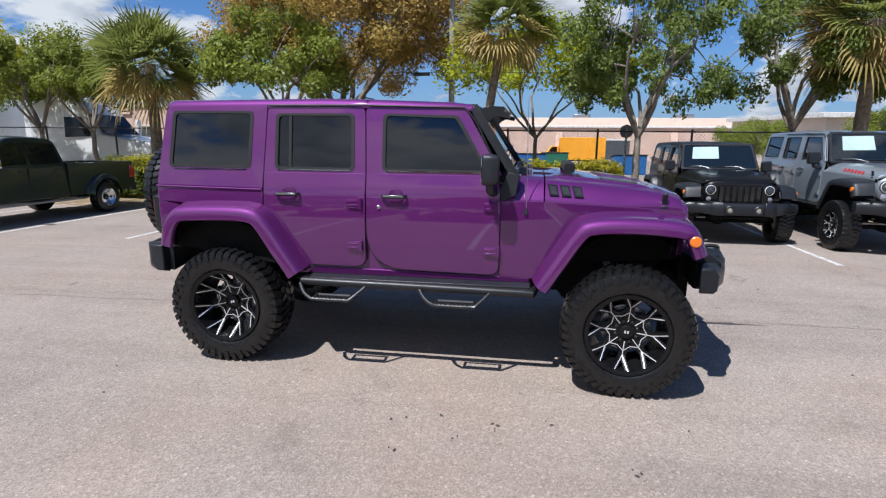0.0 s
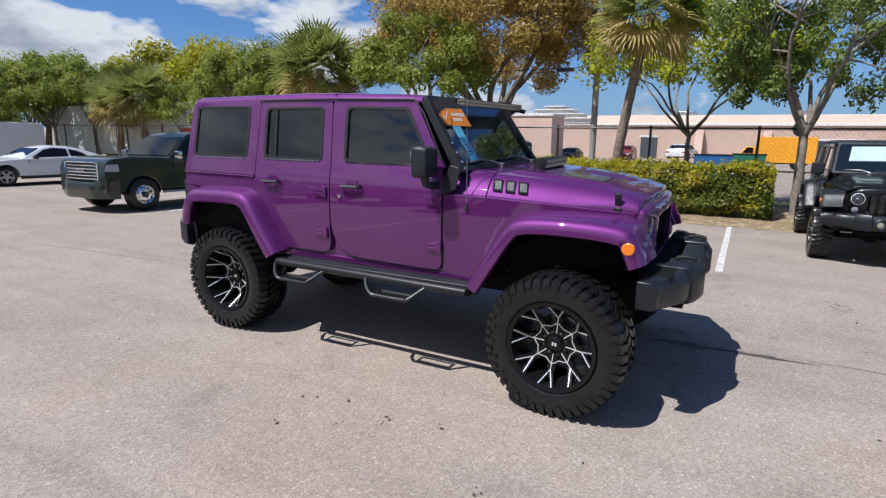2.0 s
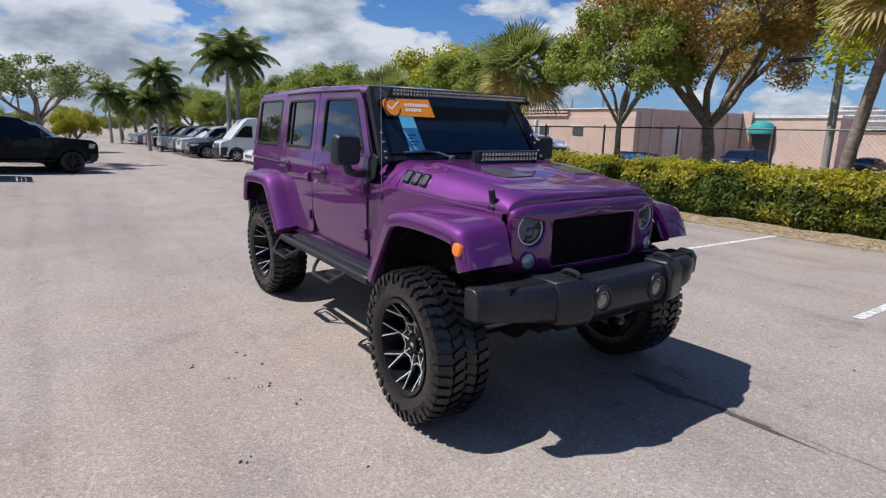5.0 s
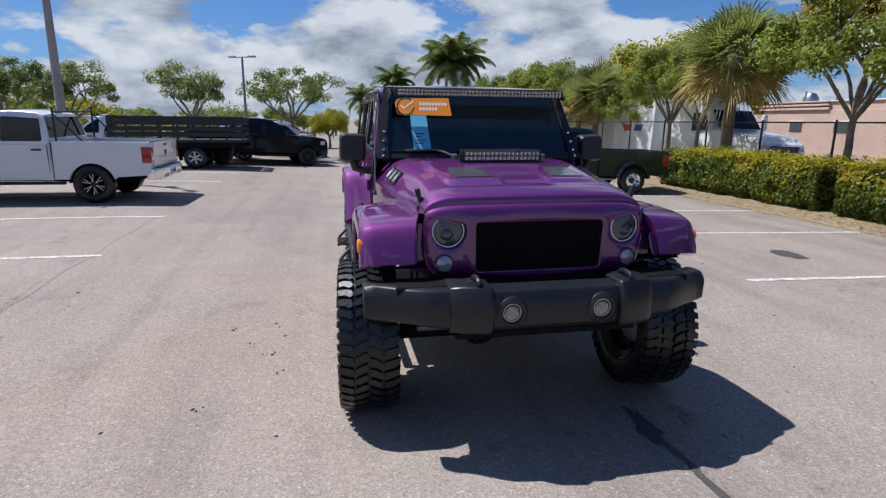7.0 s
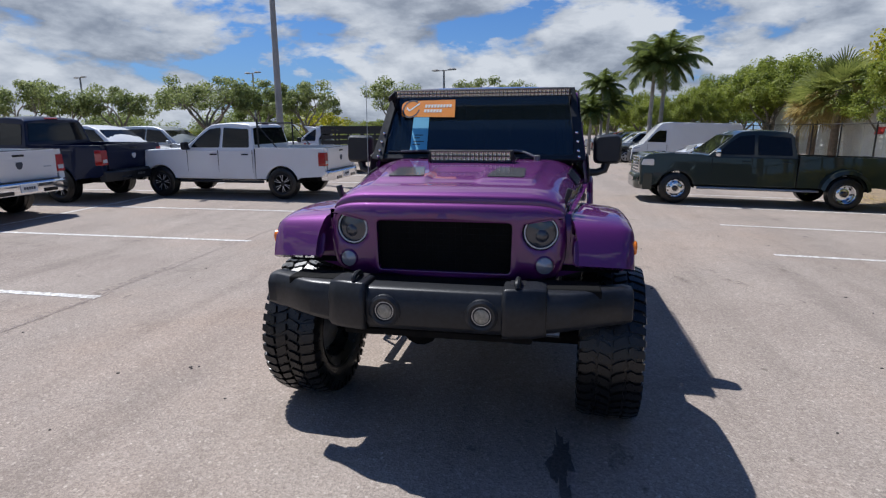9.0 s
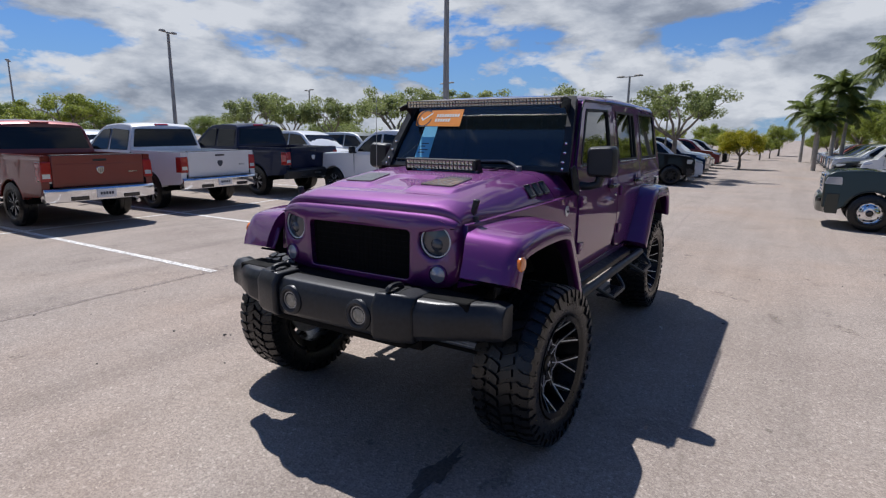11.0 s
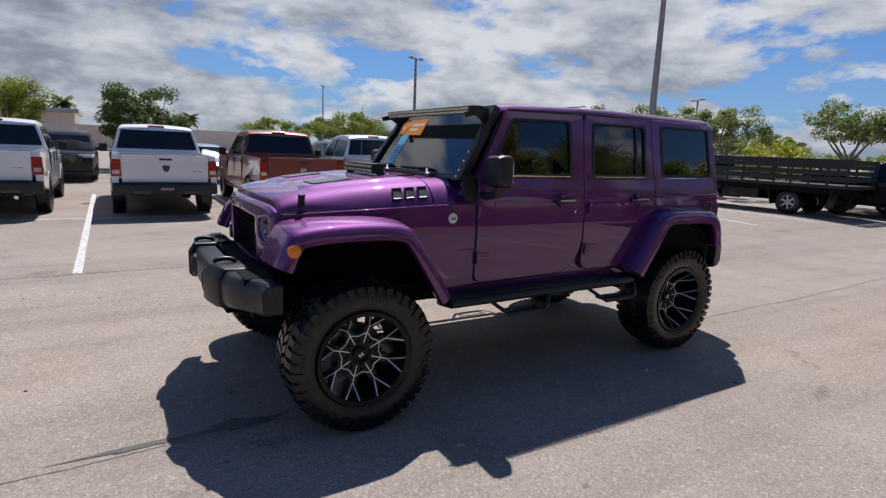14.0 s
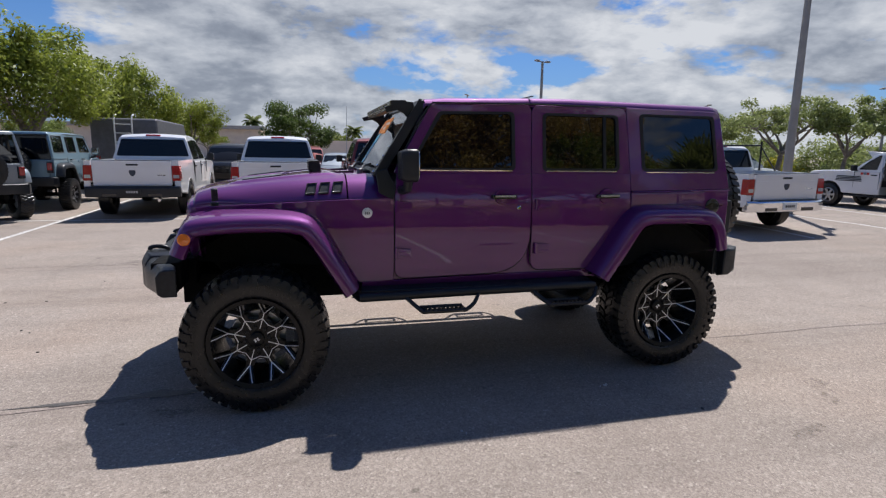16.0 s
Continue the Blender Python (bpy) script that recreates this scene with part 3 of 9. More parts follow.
def rim_meshes(rim_r, width, dish):
    """Deep black rim, its Y-shaped spokes with bright milled lines, the cap and a nut; the face looks to +y."""
    out = {}
    w = width / 2
    bm = bmesh.new()
    lathe(bm, [(rim_r + 0.010, w * 0.97), (rim_r + 0.012, w * 0.90), (rim_r - 0.006, w * 0.86), (rim_r - 0.012, w * 0.5), (rim_r - 0.03, 0.0), (rim_r - 0.03, -w * 0.7),
               (rim_r + 0.010, -w * 0.9), (rim_r + 0.004, -w * 0.92), (rim_r - 0.05, -w * 0.72), (rim_r - 0.05, 0.0), (rim_r - 0.024, w * 0.55), (rim_r - 0.016, w * 0.92)], 48, "y", close=True)
    out["rim"] = finish(bm, "rim", RIM_BLACK, 40)
    f = w * 0.93 - dish
    # one spoke: a stem that parts into two arms; built about angle 0 (along +x)

    def polar(r, a, y):
        return (r * math.cos(a), y, r * math.sin(a))

    bm = bmesh.new()

    def bar(p, q, wid, depth, y0, y1):
        a, b = Vector((p[0], 0, p[1])), Vector((q[0], 0, q[1]))
        d = (b - a).normalized()
        sd = Vector((-d.z, 0, d.x)) * wid / 2
        lo = [(a + sd), (a - sd), (b - sd), (b + sd)]
        ys = (y0, y0, y1, y1)
        loft(bm, [[(v.x, yy - depth, v.z) for v, yy in zip(lo, ys)], [(v.x, yy, v.z) for v, yy in zip(lo, ys)]])

    def pt(r, a):
        return (r * math.cos(a), r * math.sin(a))

    j = pt(0.172, 0)
    yo = w * 0.90
    bar(pt(0.06, 0), j, 0.052, 0.05, f, f + 0.012)
    for sgn in (-1, 1):
        bar(j, pt(rim_r - 0.006, sgn * 0.180), 0.028, 0.045, f + 0.012, yo)
        bar(pt(0.138, 0), pt(0.112, sgn * 0.393), 0.026, 0.045, f + 0.008, f + 0.002)
    out["spoke"] = finish(bm, "spoke", RIM_BLACK, 30)
    bm = bmesh.new()
    e = 0.0035

    def line(p, q, y0, y1, wid=0.0064):
        bar(p, q, wid, 0.004, y0 + e, y1 + e)

    for sgn in (-1, 1):
        line(j, pt(rim_r - 0.012, sgn * 0.180), f + 0.013, yo)
        # short branches that meet those of the neighbouring spokes near the hub
        line(pt(0.138, 0), pt(0.112, sgn * 0.393), f + 0.009, f + 0.003, 0.0046)
    line(pt(0.070, 0), j, f + 0.003, f + 0.013, 0.0056)
    out["milled_line"] = finish(bm, "milled_line", MILLED, 0)
    bm = bmesh.new()
    lathe(bm, [(0.0001, f - 0.05), (0.13, f - 0.05), (0.13, f - 0.015), (0.085, f - 0.006), (0.0001, f - 0.006)], 32, "y")
    out["hub"] = finish(bm, "hub", RIM_BLACK, 40)
    bm = bmesh.new()
    lathe(bm, [(0.046, f - 0.01), (0.046, f + 0.016), (0.040, f + 0.020), (0.0001, f + 0.020)], 28, "y")
    out["cap"] = finish(bm, "cap", RIM_BLACK, 40)
    bm = bmesh.new()
    for k in (-0.009, 0.009):
        box(bm, (k, f + 0.021, 0), (0.011, 0.003, 0.020))
    out["cap_mark"] = finish(bm, "cap_mark", MILLED, 0)
    bm = bmesh.new()
    lathe(bm, [(0.012, f - 0.012), (0.012, f + 0.006), (0.008, f + 0.010), (0.0001, f + 0.010)], 6, "y")
    out["lug_nut"] = finish(bm, "lug_nut", SATIN_BLACK, 30)
    bm = bmesh.new()
    lathe(bm, [(0.0001, -0.055), (0.165, -0.055), (0.168, -0.04), (0.165, -0.028), (0.0001, -0.028)], 32, "y")
    out["brake_disc"] = finish(bm, "brake_disc", STEEL, 40)
    return out


def wheel(parent, tyre, rims, x, y, z, s, spin, kinds=8, label="", steer=0.0, tread=None):
    """A wheel on its hub; s is the side its face looks to."""
    turn = Matrix.Rotation(0 if s > 0 else math.pi, 4, "Z")
    w = new("wheel", tyre)
    w.parent = parent
    w.matrix_basis = Matrix.Translation((x, y, z)) @ Matrix.Rotation(steer, 4, "Z") @ turn @ Matrix.Rotation(spin, 4, "Y")
    w["label"] = label or "wheel with a knobbly black mud tyre"
    for key in ("rim", "hub", "cap", "cap_mark", "brake_disc"):
        place(key, rims[key], w)
    for k in range(kinds):
        q = Matrix.Rotation(2 * math.pi * k / kinds, 4, "Y")
        place("spoke", rims["spoke"], w, q)
        place("milled_line", rims["milled_line"], w, q)
        place("lug_nut", rims["lug_nut"], w, Matrix.Rotation(2 * math.pi * (k + 0.5) / kinds, 4, "Y") @ Matrix.Translation((0.073, 0, 0)))
    if tread:
        put_tread(w, tread)
    return w


HOOD_Z = [(0.62, 1.428), (0.92, 1.418), (1.20, 1.396), (1.50, 1.364), (1.70, 1.339), (1.80, 1.326), (1.86, 1.311), (1.895, 1.300), (1.912, 1.290), (1.918, 1.276), (1.919, 1.262)]
SEAM_Z = [(0.62, 1.268), (0.92, 1.262), (1.93, 1.204)]


def hood_point(x, v, lift=0.0, scoop=1.0):
    """The bonnet's surface: v runs from -1 (right edge) to 1 (left edge)."""
    w = nose_y(x) - 0.004
    zt, ze = lerp_list(x, HOOD_Z), lerp_list(x, SEAM_Z)
    a = abs(v)
    drop = 0.012 * a * a
    if a > 0.70:
        t = min(1.0, (a - 0.70) / 0.30)
        f = smoothstep(1.45, 1.88, x)
        drop += (zt - ze - 0.012) * ((1 - f) * (0.22 * t + 0.78 * t ** 3.2) + f * (1 - (1 - t ** 2.2) ** 0.4545))
    y = v * w
    ridge = smoothstep(0.72, 0.665, a) * smoothstep(1.74, 1.63, x) * smoothstep(0.95, 1.02, x) * 0.015 * scoop
    dip = smoothstep(0.25, 0.18, a) * smoothstep(1.76, 1.66, x) * smoothstep(1.30, 1.40, x) * 0.012 * scoop
    return (x - 0.045 * (y / 0.62) ** 2 * smoothstep(1.3, 1.88, x), y, zt - drop + ridge - dip + lift)


def grille_panel(bm, face_x, mid):
    """A domed panel with a wide opening for the mesh and two round lamp openings cut off at a slant."""
    arch = [hood_point(1.919, v) for v in (-1, -0.992, -0.975, -0.95, -0.92, -0.88, -0.84, -0.78, -0.70, -0.60, -0.45, -0.30, -0.15)]
    side = [(-p[1] * 0.994, p[2] - 0.009) for p in arch]
    low_side = [(0.628, 1.14), (0.634, 1.06), (0.630, 0.98), (0.612, 0.915), (0.575, 0.874), (0.50, 0.858), (0.36, 0.853), (0.18, 0.852)]
    right = side[::-1] + low_side
    outline = [(0.0, hood_point(1.919, 0)[2] - 0.009)] + right + [(0.0, 0.852)] + [(-y, z) for y, z in right[::-1]]
    n = len(outline)

    def depth(p):
        best = 9.0
        for i in range(n):
            a, b = Vector(outline[i]), Vector(outline[(i + 1) % n])
            ab = b - a
            t = max(0.0, min(1.0, (Vector(p) - a).dot(ab) / ab.length_squared))
            best = min(best, (Vector(p) - a - ab * t).length)
        return best

    def lamp(s, r):
        pts = []
        for k in range(40):
            q = 2 * math.pi * k / 40
            u, w = r * math.cos(q), r * math.sin(q)
            w = min(w, 0.060 + 0.24 * u + (r - 0.091))
            pts.append((s * (0.500 + u), 1.112 + w))
        return pts

    def grown(pts, d):
        c = sum((Vector(p) for p in pts), Vector((0, 0))) / len(pts)
        return [(p[0] + math.copysign(d, p[0] - c.x), p[1] + math.copysign(d, p[1] - c.y)) for p in pts]

    holes = [(mid, grown(mid, 0.006)), (lamp(1, 0.091), lamp(1, 0.097)), (lamp(-1, 0.091), lamp(-1, 0.097))]

    def inside(p, poly):
        hit = False
        for i in range(len(poly)):
            (ax, ay), (bx, by) = poly[i - 1], poly[i]
            if (ay > p[1]) != (by > p[1]) and p[0] < (bx - ax) * (p[1] - ay) / (by - ay) + ax:
                hit = not hit
        return hit

    pts, edges = [], []

    def loop(lp):
        k = len(pts)
        pts.extend(lp)
        edges.extend((k + i, k + (i + 1) % len(lp)) for i in range(len(lp)))

    loop(outline)
    for inner, rim in holes:
        loop(inner)
        loop(rim)
    for d in (0.004, 0.011, 0.022, 0.036, 0.052):
        for i in range(n):
            t = (Vector(outline[(i + 1) % n]) - Vector(outline[i - 1])).normalized()
            p = (outline[i][0] + t.y * d, outline[i][1] - t.x * d)
            if not any(inside(p, grown(rim, 0.004)) for _, rim in holes) and abs(depth(p) - d) < 0.3 * d:
                pts.append(p)
    for i in range(-24, 25):
        for k in range(18):
            p = (i * 0.026, 0.865 + k * 0.024)
            if inside(p, outline) and depth(p) > 0.06 and not any(inside(p, grown(rim, 0.010)) for _, rim in holes):
                pts.append(p)
    out, _, tris, _, _, _ = delaunay_2d_cdt([Vector(p) for p in pts], edges, [], 1, 1e-5)

    def at(p, sink=0.0):
        d, r = depth(p), 0.060
        e = 0.55 * (r - math.sqrt(max(0.0, r * r - (r - min(d, r)) ** 2)))
        return (face_x(p[0], p[1]) + 0.010 - e - sink, p[0], p[1])

    sunk = {(round(y, 5), round(z, 5)) for inner, _ in holes for y, z in inner}
    vs = [bm.verts.new(at(p, 0.005 if (round(p[0], 5), round(p[1], 5)) in sunk else 0.0)) for p in out]
    for t in tris:
        c = sum((out[i] for i in t), Vector((0, 0))) / len(t)
        if inside(c, outline) and not any(inside(c, inner) for inner, _ in holes):
            bm.faces.new([vs[i] for i in t])
    # returns round the openings and round the panel's edge
    for lp, d0, d1 in [(h[0], 0.005, 0.040) for h in holes] + [(outline, 0.0, 0.07)]:
        a = [bm.verts.new(at(p, d0)) for p in lp]
        b = [bm.verts.new(at(p, d1)) for p in lp]
        loop_faces(bm, a, b)
    bmesh.ops.remove_doubles(bm, verts=bm.verts, dist=0.0004)


def sheet(bm, fn, us, vs_, thick, inward):
    rws = grid(bm, [[fn(u, v) for v in vs_] for u in us])
    r = bmesh.ops.extrude_face_region(bm, geom=bm.faces[:])
    for g in r["geom"]:
        if isinstance(g, bmesh.types.BMVert):
            g.co += Vector(inward) * thick


def frange(a, b, n):
    return [a + (b - a) * i / n for i in range(n + 1)]


def boxy_car(name, label, paint, flare_paint, m, hero=True, tyre=None, rims=None, hub_z=0.43, R=0.44, drop=0.0, roof_paint=None, sticker=False,
             bars=None, tread=None, track=(0.872, 0.872), axles=(FX, RX), steer=0.0, rear_rims=None):
    """The whole car. drop lowers the body over its wheels."""
    root = thing(name, label, "car", m)
    roof_paint = roof_paint or paint
    low = Matrix.Translation((0, 0, -drop))

    def P(nm, bm, mat, lab="", bevel=0.0, parent=None, smooth=35, seg=2):
        return part(nm, bm, mat, parent or root, lab, bevel, smooth, None if parent else low, seg)

    both = (-1, 1)
    ysf = lambda x, z: side_y(z)
    nsf = lambda x, z: nose_y(x) + (0.03 if z < 1.18 else 0.03 * (1.27 - z) / 0.09)

    # --- tub: inner shell under the doors, with the wheel houses cut out
    bm = bmesh.new()
    tub = [(-2.030, 0.82), (-2.035, 1.285), (0.62, 1.285), (0.62, 0.70), (0.56, 0.665), (-0.86, 0.665), (-1.06, 1.06), (-1.80, 1.06), (-1.95, 0.82)]
    slab(bm, tub, -0.770, 0.770, lambda u, v, d: (u, d, v))
    P("tub", bm, paint, bevel=0.012)
    # --- outer side panels behind the doors and ahead of them
    for s in both:
        bm = bmesh.new()
        skin(bm, [(-2.036, 0.84), (-2.040, 1.312), (-1.172, 1.300), (-1.172, 1.06), (-1.06, 1.10), (-1.80, 1.10), (-1.93, 0.84)], s, ysf, 0.05, (1.0, 1.2))
        P("quarter_panel", bm, paint, bevel=0.010)
        bm = bmesh.new()
        sill = [(-0.93, 0.668), (-0.80, 0.722), (-0.10, 0.716), (0.615, 0.706), (0.83, 0.700), (0.83, 0.665)]
        skin(bm, sill, s, lambda x, z: side_y(z) - 0.002, 0.05)
        P("sill", bm, paint, bevel=0.006)
        bm = bmesh.new()
        skin(bm, [(0.613, 0.700), (0.613, 1.262), (0.905, 1.256), (1.862, 1.202), (1.858, 1.05), (1.78, 1.09), (1.22, 1.12), (1.12, 1.08), (0.85, 0.70)], s,
             lambda x, z: lerp_list(x, [(0.62, side_y(z)), (0.90, 0.782), (1.25, 0.735), (1.60, 0.690), (1.95, 0.640)]), 0.04, (0.9, 1.0, 1.1, 1.2), (0.75, 0.92, 1.1, 1.3, 1.5, 1.7))
        P("front_panel", bm, paint, bevel=0.003)
        # crease along the rear quarter
        bm = bmesh.new()
        tube(bm, [(-2.038, s * 0.800, 1.312), (-1.60, s * 0.801, 1.305), (-1.175, s * 0.801, 1.299)], 0.006, 6)
        P("crease", bm, paint)

    # --- doors
    belt = 1.405
    for s in both:
        for which in ("front", "rear"):
            bm = bmesh.new()
            if which == "front":
                lower = rounded([(-0.368, 1.43), (-0.368, 0.732), (0.608, 0.716), (0.608, 1.272), (0.590, 1.43)], [0.005, 0.30, 0.075, 0.01, 0.005], 8)
                top = [(-0.368, 1.43), (-0.380, 1.908), (0.345, 1.893), (0.612, 1.43)]
                win = [(-0.245, 1.455), (-0.245, 1.852), (0.290, 1.838), (0.515, 1.455)]
                hin_x, han_x, lock_x = 0.556, -0.175, -0.272
            else:
                lower = rounded([(-1.160, 1.43), (-1.162, 1.12), (-0.855, 0.738), (-0.381, 0.738), (-0.373, 1.43)], [0.005, 0.05, 0.10, 0.085, 0.005], 8)
                top = [(-1.160, 1.43), (-1.130, 1.908), (-0.385, 1.908), (-0.373, 1.43)]
                win = [(-1.068, 1.458), (-1.060, 1.852), (-0.470, 1.852), (-0.466, 1.455)]
                hin_x, han_x, lock_x = -0.455, -0.985, None
            skin(bm, lower, s, lambda x, z: side_y(z) + 0.012, 0.035, (0.85, 0.97, 1.1, 1.22, 1.30, 1.36))
            o = rounded(top, [0.004, 0.05, 0.06, 0.004], 5)
            i = rounded(win, [0.035, 0.04, 0.04, 0.03], 5)
            ring_plate(bm, o, i, s, 0.012, 0.045)
            door = P("door", bm, paint, bevel=0.003)
            # dark shut line round the lower door
            bm = bmesh.new()
            tube(bm, [(x, s * (side_y(z) + 0.004), z) for x, z in grow(lower, 0.003)[1:-1]], 0.0024, 5)
            part("shut_line", bm, GASKET, door)
            bm = bmesh.new()
            ring_plate(bm, grow(i, 0.006), grow(i, -0.016), s, 0.016, 0.022)
            part("window_seal", bm, GASKET, door)
            bm = bmesh.new()
            pane(bm, grow(i, -0.010), s, 0.002)
            part("window_glass", bm, DARK_GLASS, door, "dark tinted window glass", smooth=0)
            bm = bmesh.new()
            wx0, wx1 = (win[0][0] + 0.02, win[3][0] - 0.02)
            box(bm, ((wx0 + wx1) / 2, s * (side_y(1.45) + 0.017), 1.449), (wx1 - wx0, 0.006, 0.008))
            part("chrome_strip", bm, CHROME, door, "thin bright strip under the window")
            if which == "rear":
                bm = bmesh.new()
                box(bm, (-0.955, s * (side_y(1.65) + 0.006), 1.655), (0.022, 0.010, 0.385), Matrix.Rotation(s * 0.145, 4, "X"))
                part("window_divider", bm, GASKET, door)
            # handle: a bar before a round cup
            bm = bmesh.new()
            lathe(bm, [(0.055, 0.0), (0.052, 0.006), (0.0001, 0.004)], 24, "y")
            part("handle_cup", bm, paint, door, m=Matrix.Translation((han_x + 0.03, s * 0.812, 1.272)) @ Matrix.Diagonal((1, s, 1, 1)))
            bm = bmesh.new()
            bar = [(-0.095, 0.014), (-0.085, 0.038), (-0.05, 0.046), (0.05, 0.046), (0.085, 0.038), (0.095, 0.014)]
            slab(bm, [(u, v) for u, v in bar] + [(u * 0.88, v - 0.014) for u, v in bar[::-1]], -0.014, 0.014, lambda u, v, d: (han_x + 0.02 + u, s * (0.806 + v), 1.272 + d))
            part("door_handle", bm, BLACK_GLOSS, door, "gloss black pull handle", 0.004)
            bm = bmesh.new()
            box(bm, (han_x + 0.02, s * 0.8535, 1.277), (0.15, 0.006, 0.013))
            part("handle_glint", bm, STEEL, door, "narrow bright bar on the handle")
            if lock_x:
                bm = bmesh.new()
                lathe(bm, [(0.014, 0), (0.014, 0.010), (0.010, 0.013), (0.0001, 0.013)], 16, "y")
                part("lock", bm, CHROME, door, "round chrome lock", m=Matrix.Translation((lock_x, s * 0.811, 1.193)) @ Matrix.Diagonal((1, s, 1, 1)))
            for hz in ((1.213, 0.892) if which == "front" else (1.216, 0.900)):
                bm = bmesh.new()
                slab(bm, rounded([(-0.06, -0.028), (-0.06, 0.028), (0.045, 0.034), (0.045, -0.034)], 0.01, 2), 0, 0.016, lambda u, v, d: (hin_x + u, s * (side_y(hz) + 0.012 + d), hz + v))
                tube(bm, [(hin_x + 0.045, s * (side_y(hz) + 0.022), hz - 0.040), (hin_x + 0.045, s * (side_y(hz) + 0.022), hz + 0.040)], 0.013, 10)
                for dz in (-0.014, 0.014):
                    box(bm, (hin_x - 0.01, s * (side_y(hz) + 0.029), hz + dz), (0.07, 0.006, 0.010))
                part("hinge", bm, paint, door, bevel=0.002)

    # --- hard top: rear sides with windows, the roof
    for s in both:
        bm = bmesh.new()
        top = [(-2.036, 1.318), (-1.955, 1.905), (-1.136, 1.915), (-1.168, 1.306)]
        win = [(-1.930, 1.458), (-1.893, 1.868), (-1.250, 1.868), (-1.272, 1.458)]
        o, i = rounded(top, [0.01, 0.06, 0.01, 0.01], 5), rounded(win, 0.035, 5)
        ring_plate(bm, o, i, s, 0.010, 0.05)
        side = P("top_side", bm, roof_paint, bevel=0.006)
        bm = bmesh.new()
        ring_plate(bm, grow(i, 0.006), grow(i, -0.018), s, 0.013, 0.02)
        part("window_seal", bm, GASKET, side)
        bm = bmesh.new()
        pane(bm, grow(i, -0.012), s, 0.004)
        part("window_glass", bm, DARK_GLASS, side, "dark tinted window glass", smooth=0)
        bm = bmesh.new()
        box(bm, (-1.60, s * (side_y(1.445) + 0.014), 1.444), (0.60, 0.006, 0.007))
        part("chrome_strip", bm, CHROME, side)
    bm = bmesh.new()
    xs = [-1.972, -1.955, -1.90, -1.5, -1.1, -0.7, -0.395, 0.0, 0.25, 0.345, 0.385, 0.395]
    loops = []
    for x in xs:
        k = 0.0 if -1.91 < x < 0.30 else (0.028 if x in (-1.972, 0.395) else 0.008)
        crown = 0.014 * smoothstep(-1.97, -1.6, x) * smoothstep(0.40, 0.1, x)
        zt = lerp_list(x, [(-1.95, 1.955), (-0.6, 1.968), (0.39, 1.935)]) - k
        w = 0.700 - k * 0.5
        loops.append([(x, -w, 1.893), (x, -w - 0.002, zt - 0.050), (x, -w + 0.018, zt - 0.018), (x, -w + 0.055, zt - 0.003), (x, -0.35, zt + crown * 0.75), (x, 0, zt + crown),
                      (x, 0.35, zt + crown * 0.75), (x, w - 0.055, zt - 0.003), (x, w - 0.018, zt - 0.018), (x, w + 0.002, zt - 0.050), (x, w, 1.893)])
    loft(bm, loops)
    roof = P("roof", bm, roof_paint, smooth=50)
    for s in both:
        bm = bmesh.new()
        box(bm, (-0.385, s * 0.60, 1.967), (0.012, 0.22, 0.006))
        part("roof_joint", bm, GASKET, roof)
    for s in both:
        bm = bmesh.new()
        tube(bm, [(-1.13, s * 0.716, 1.913), (-0.40, s * 0.716, 1.913), (0.34, s * 0.716, 1.897), (0.42, s * 0.722, 1.80), (0.60, s * 0.752, 1.44)], 0.007, 6)
        P("door_gutter", bm, GASKET)
    # back wall with its window, tailgate
    bm = bmesh.new()
    loft(bm, [[(-1.96, y, z) for y, z in ((-0.69, 1.90), (0.69, 1.90), (0.78, 1.30), (-0.78, 1.30))], [(-1.90, y, z) for y, z in ((-0.66, 1.90), (0.66, 1.90), (0.75, 1.30), (-0.75, 1.30))]])
    P("rear_window", bm, DARK_GLASS, smooth=0)
    bm = bmesh.new()
    box(bm, (-2.045, 0, 1.05), (0.03, 1.40, 0.46))
    P("tailgate", bm, paint, bevel=0.012)
    for s in both:
        bm = bmesh.new()
        box(bm, (-2.060, s * 0.715, 1.10), (0.075, 0.13, 0.26))
        tl = P("tail_light", bm, BLACK_PLASTIC, bevel=0.012)
        bm = bmesh.new()
        box(bm, (-2.100, s * 0.715, 1.12), (0.012, 0.105, 0.17))
        part("lens", bm, RED_LENS, tl, bevel=0.006)

    # --- nose: inner block, bonnet, cowl
    bm = bmesh.new()
    loft(bm, [[(x, s * (nose_y(x) - 0.05), z) for s, z in ((-1, zb), (-1, zt), (1, zt), (1, zb))] for x, zb, zt in ((0.62, 0.66, 1.30), (1.0, 0.80, 1.28), (1.88, 0.84, 1.19))])
    P("engine_bay", bm, UNDER)
    vs_ = [-1, -0.997, -0.992, -0.985, -0.975, -0.96, -0.93, -0.89, -0.84, -0.78, -0.72, -0.705, -0.69, -0.675, -0.66, -0.60, -0.54, -0.48, -0.38, -0.26, -0.24, -0.215, -0.19, -0.17, -0.10, 0]
    vs_ = vs_ + [-v for v in vs_[-2::-1]]
    bm = bmesh.new()
    sheet(bm, lambda x, v: hood_point(x, v, 0, 1.0 if hero else 0.5), frange(0.918, 1.60, 20) + frange(1.62, 1.86, 10) + [1.88, 1.895, 1.905, 1.912, 1.9155, 1.918, 1.919], vs_, 0.018, (0, 0, -1))
    bonnet = P("bonnet", bm, paint, smooth=40)
    bm = bmesh.new()
    sheet(bm, lambda x, v: hood_point(x, v, -0.002, 0), frange(0.635, 0.908, 6), vs_, 0.03, (0, 0, -1))
    P("cowl", bm, paint, smooth=40)
    bm = bmesh.new()
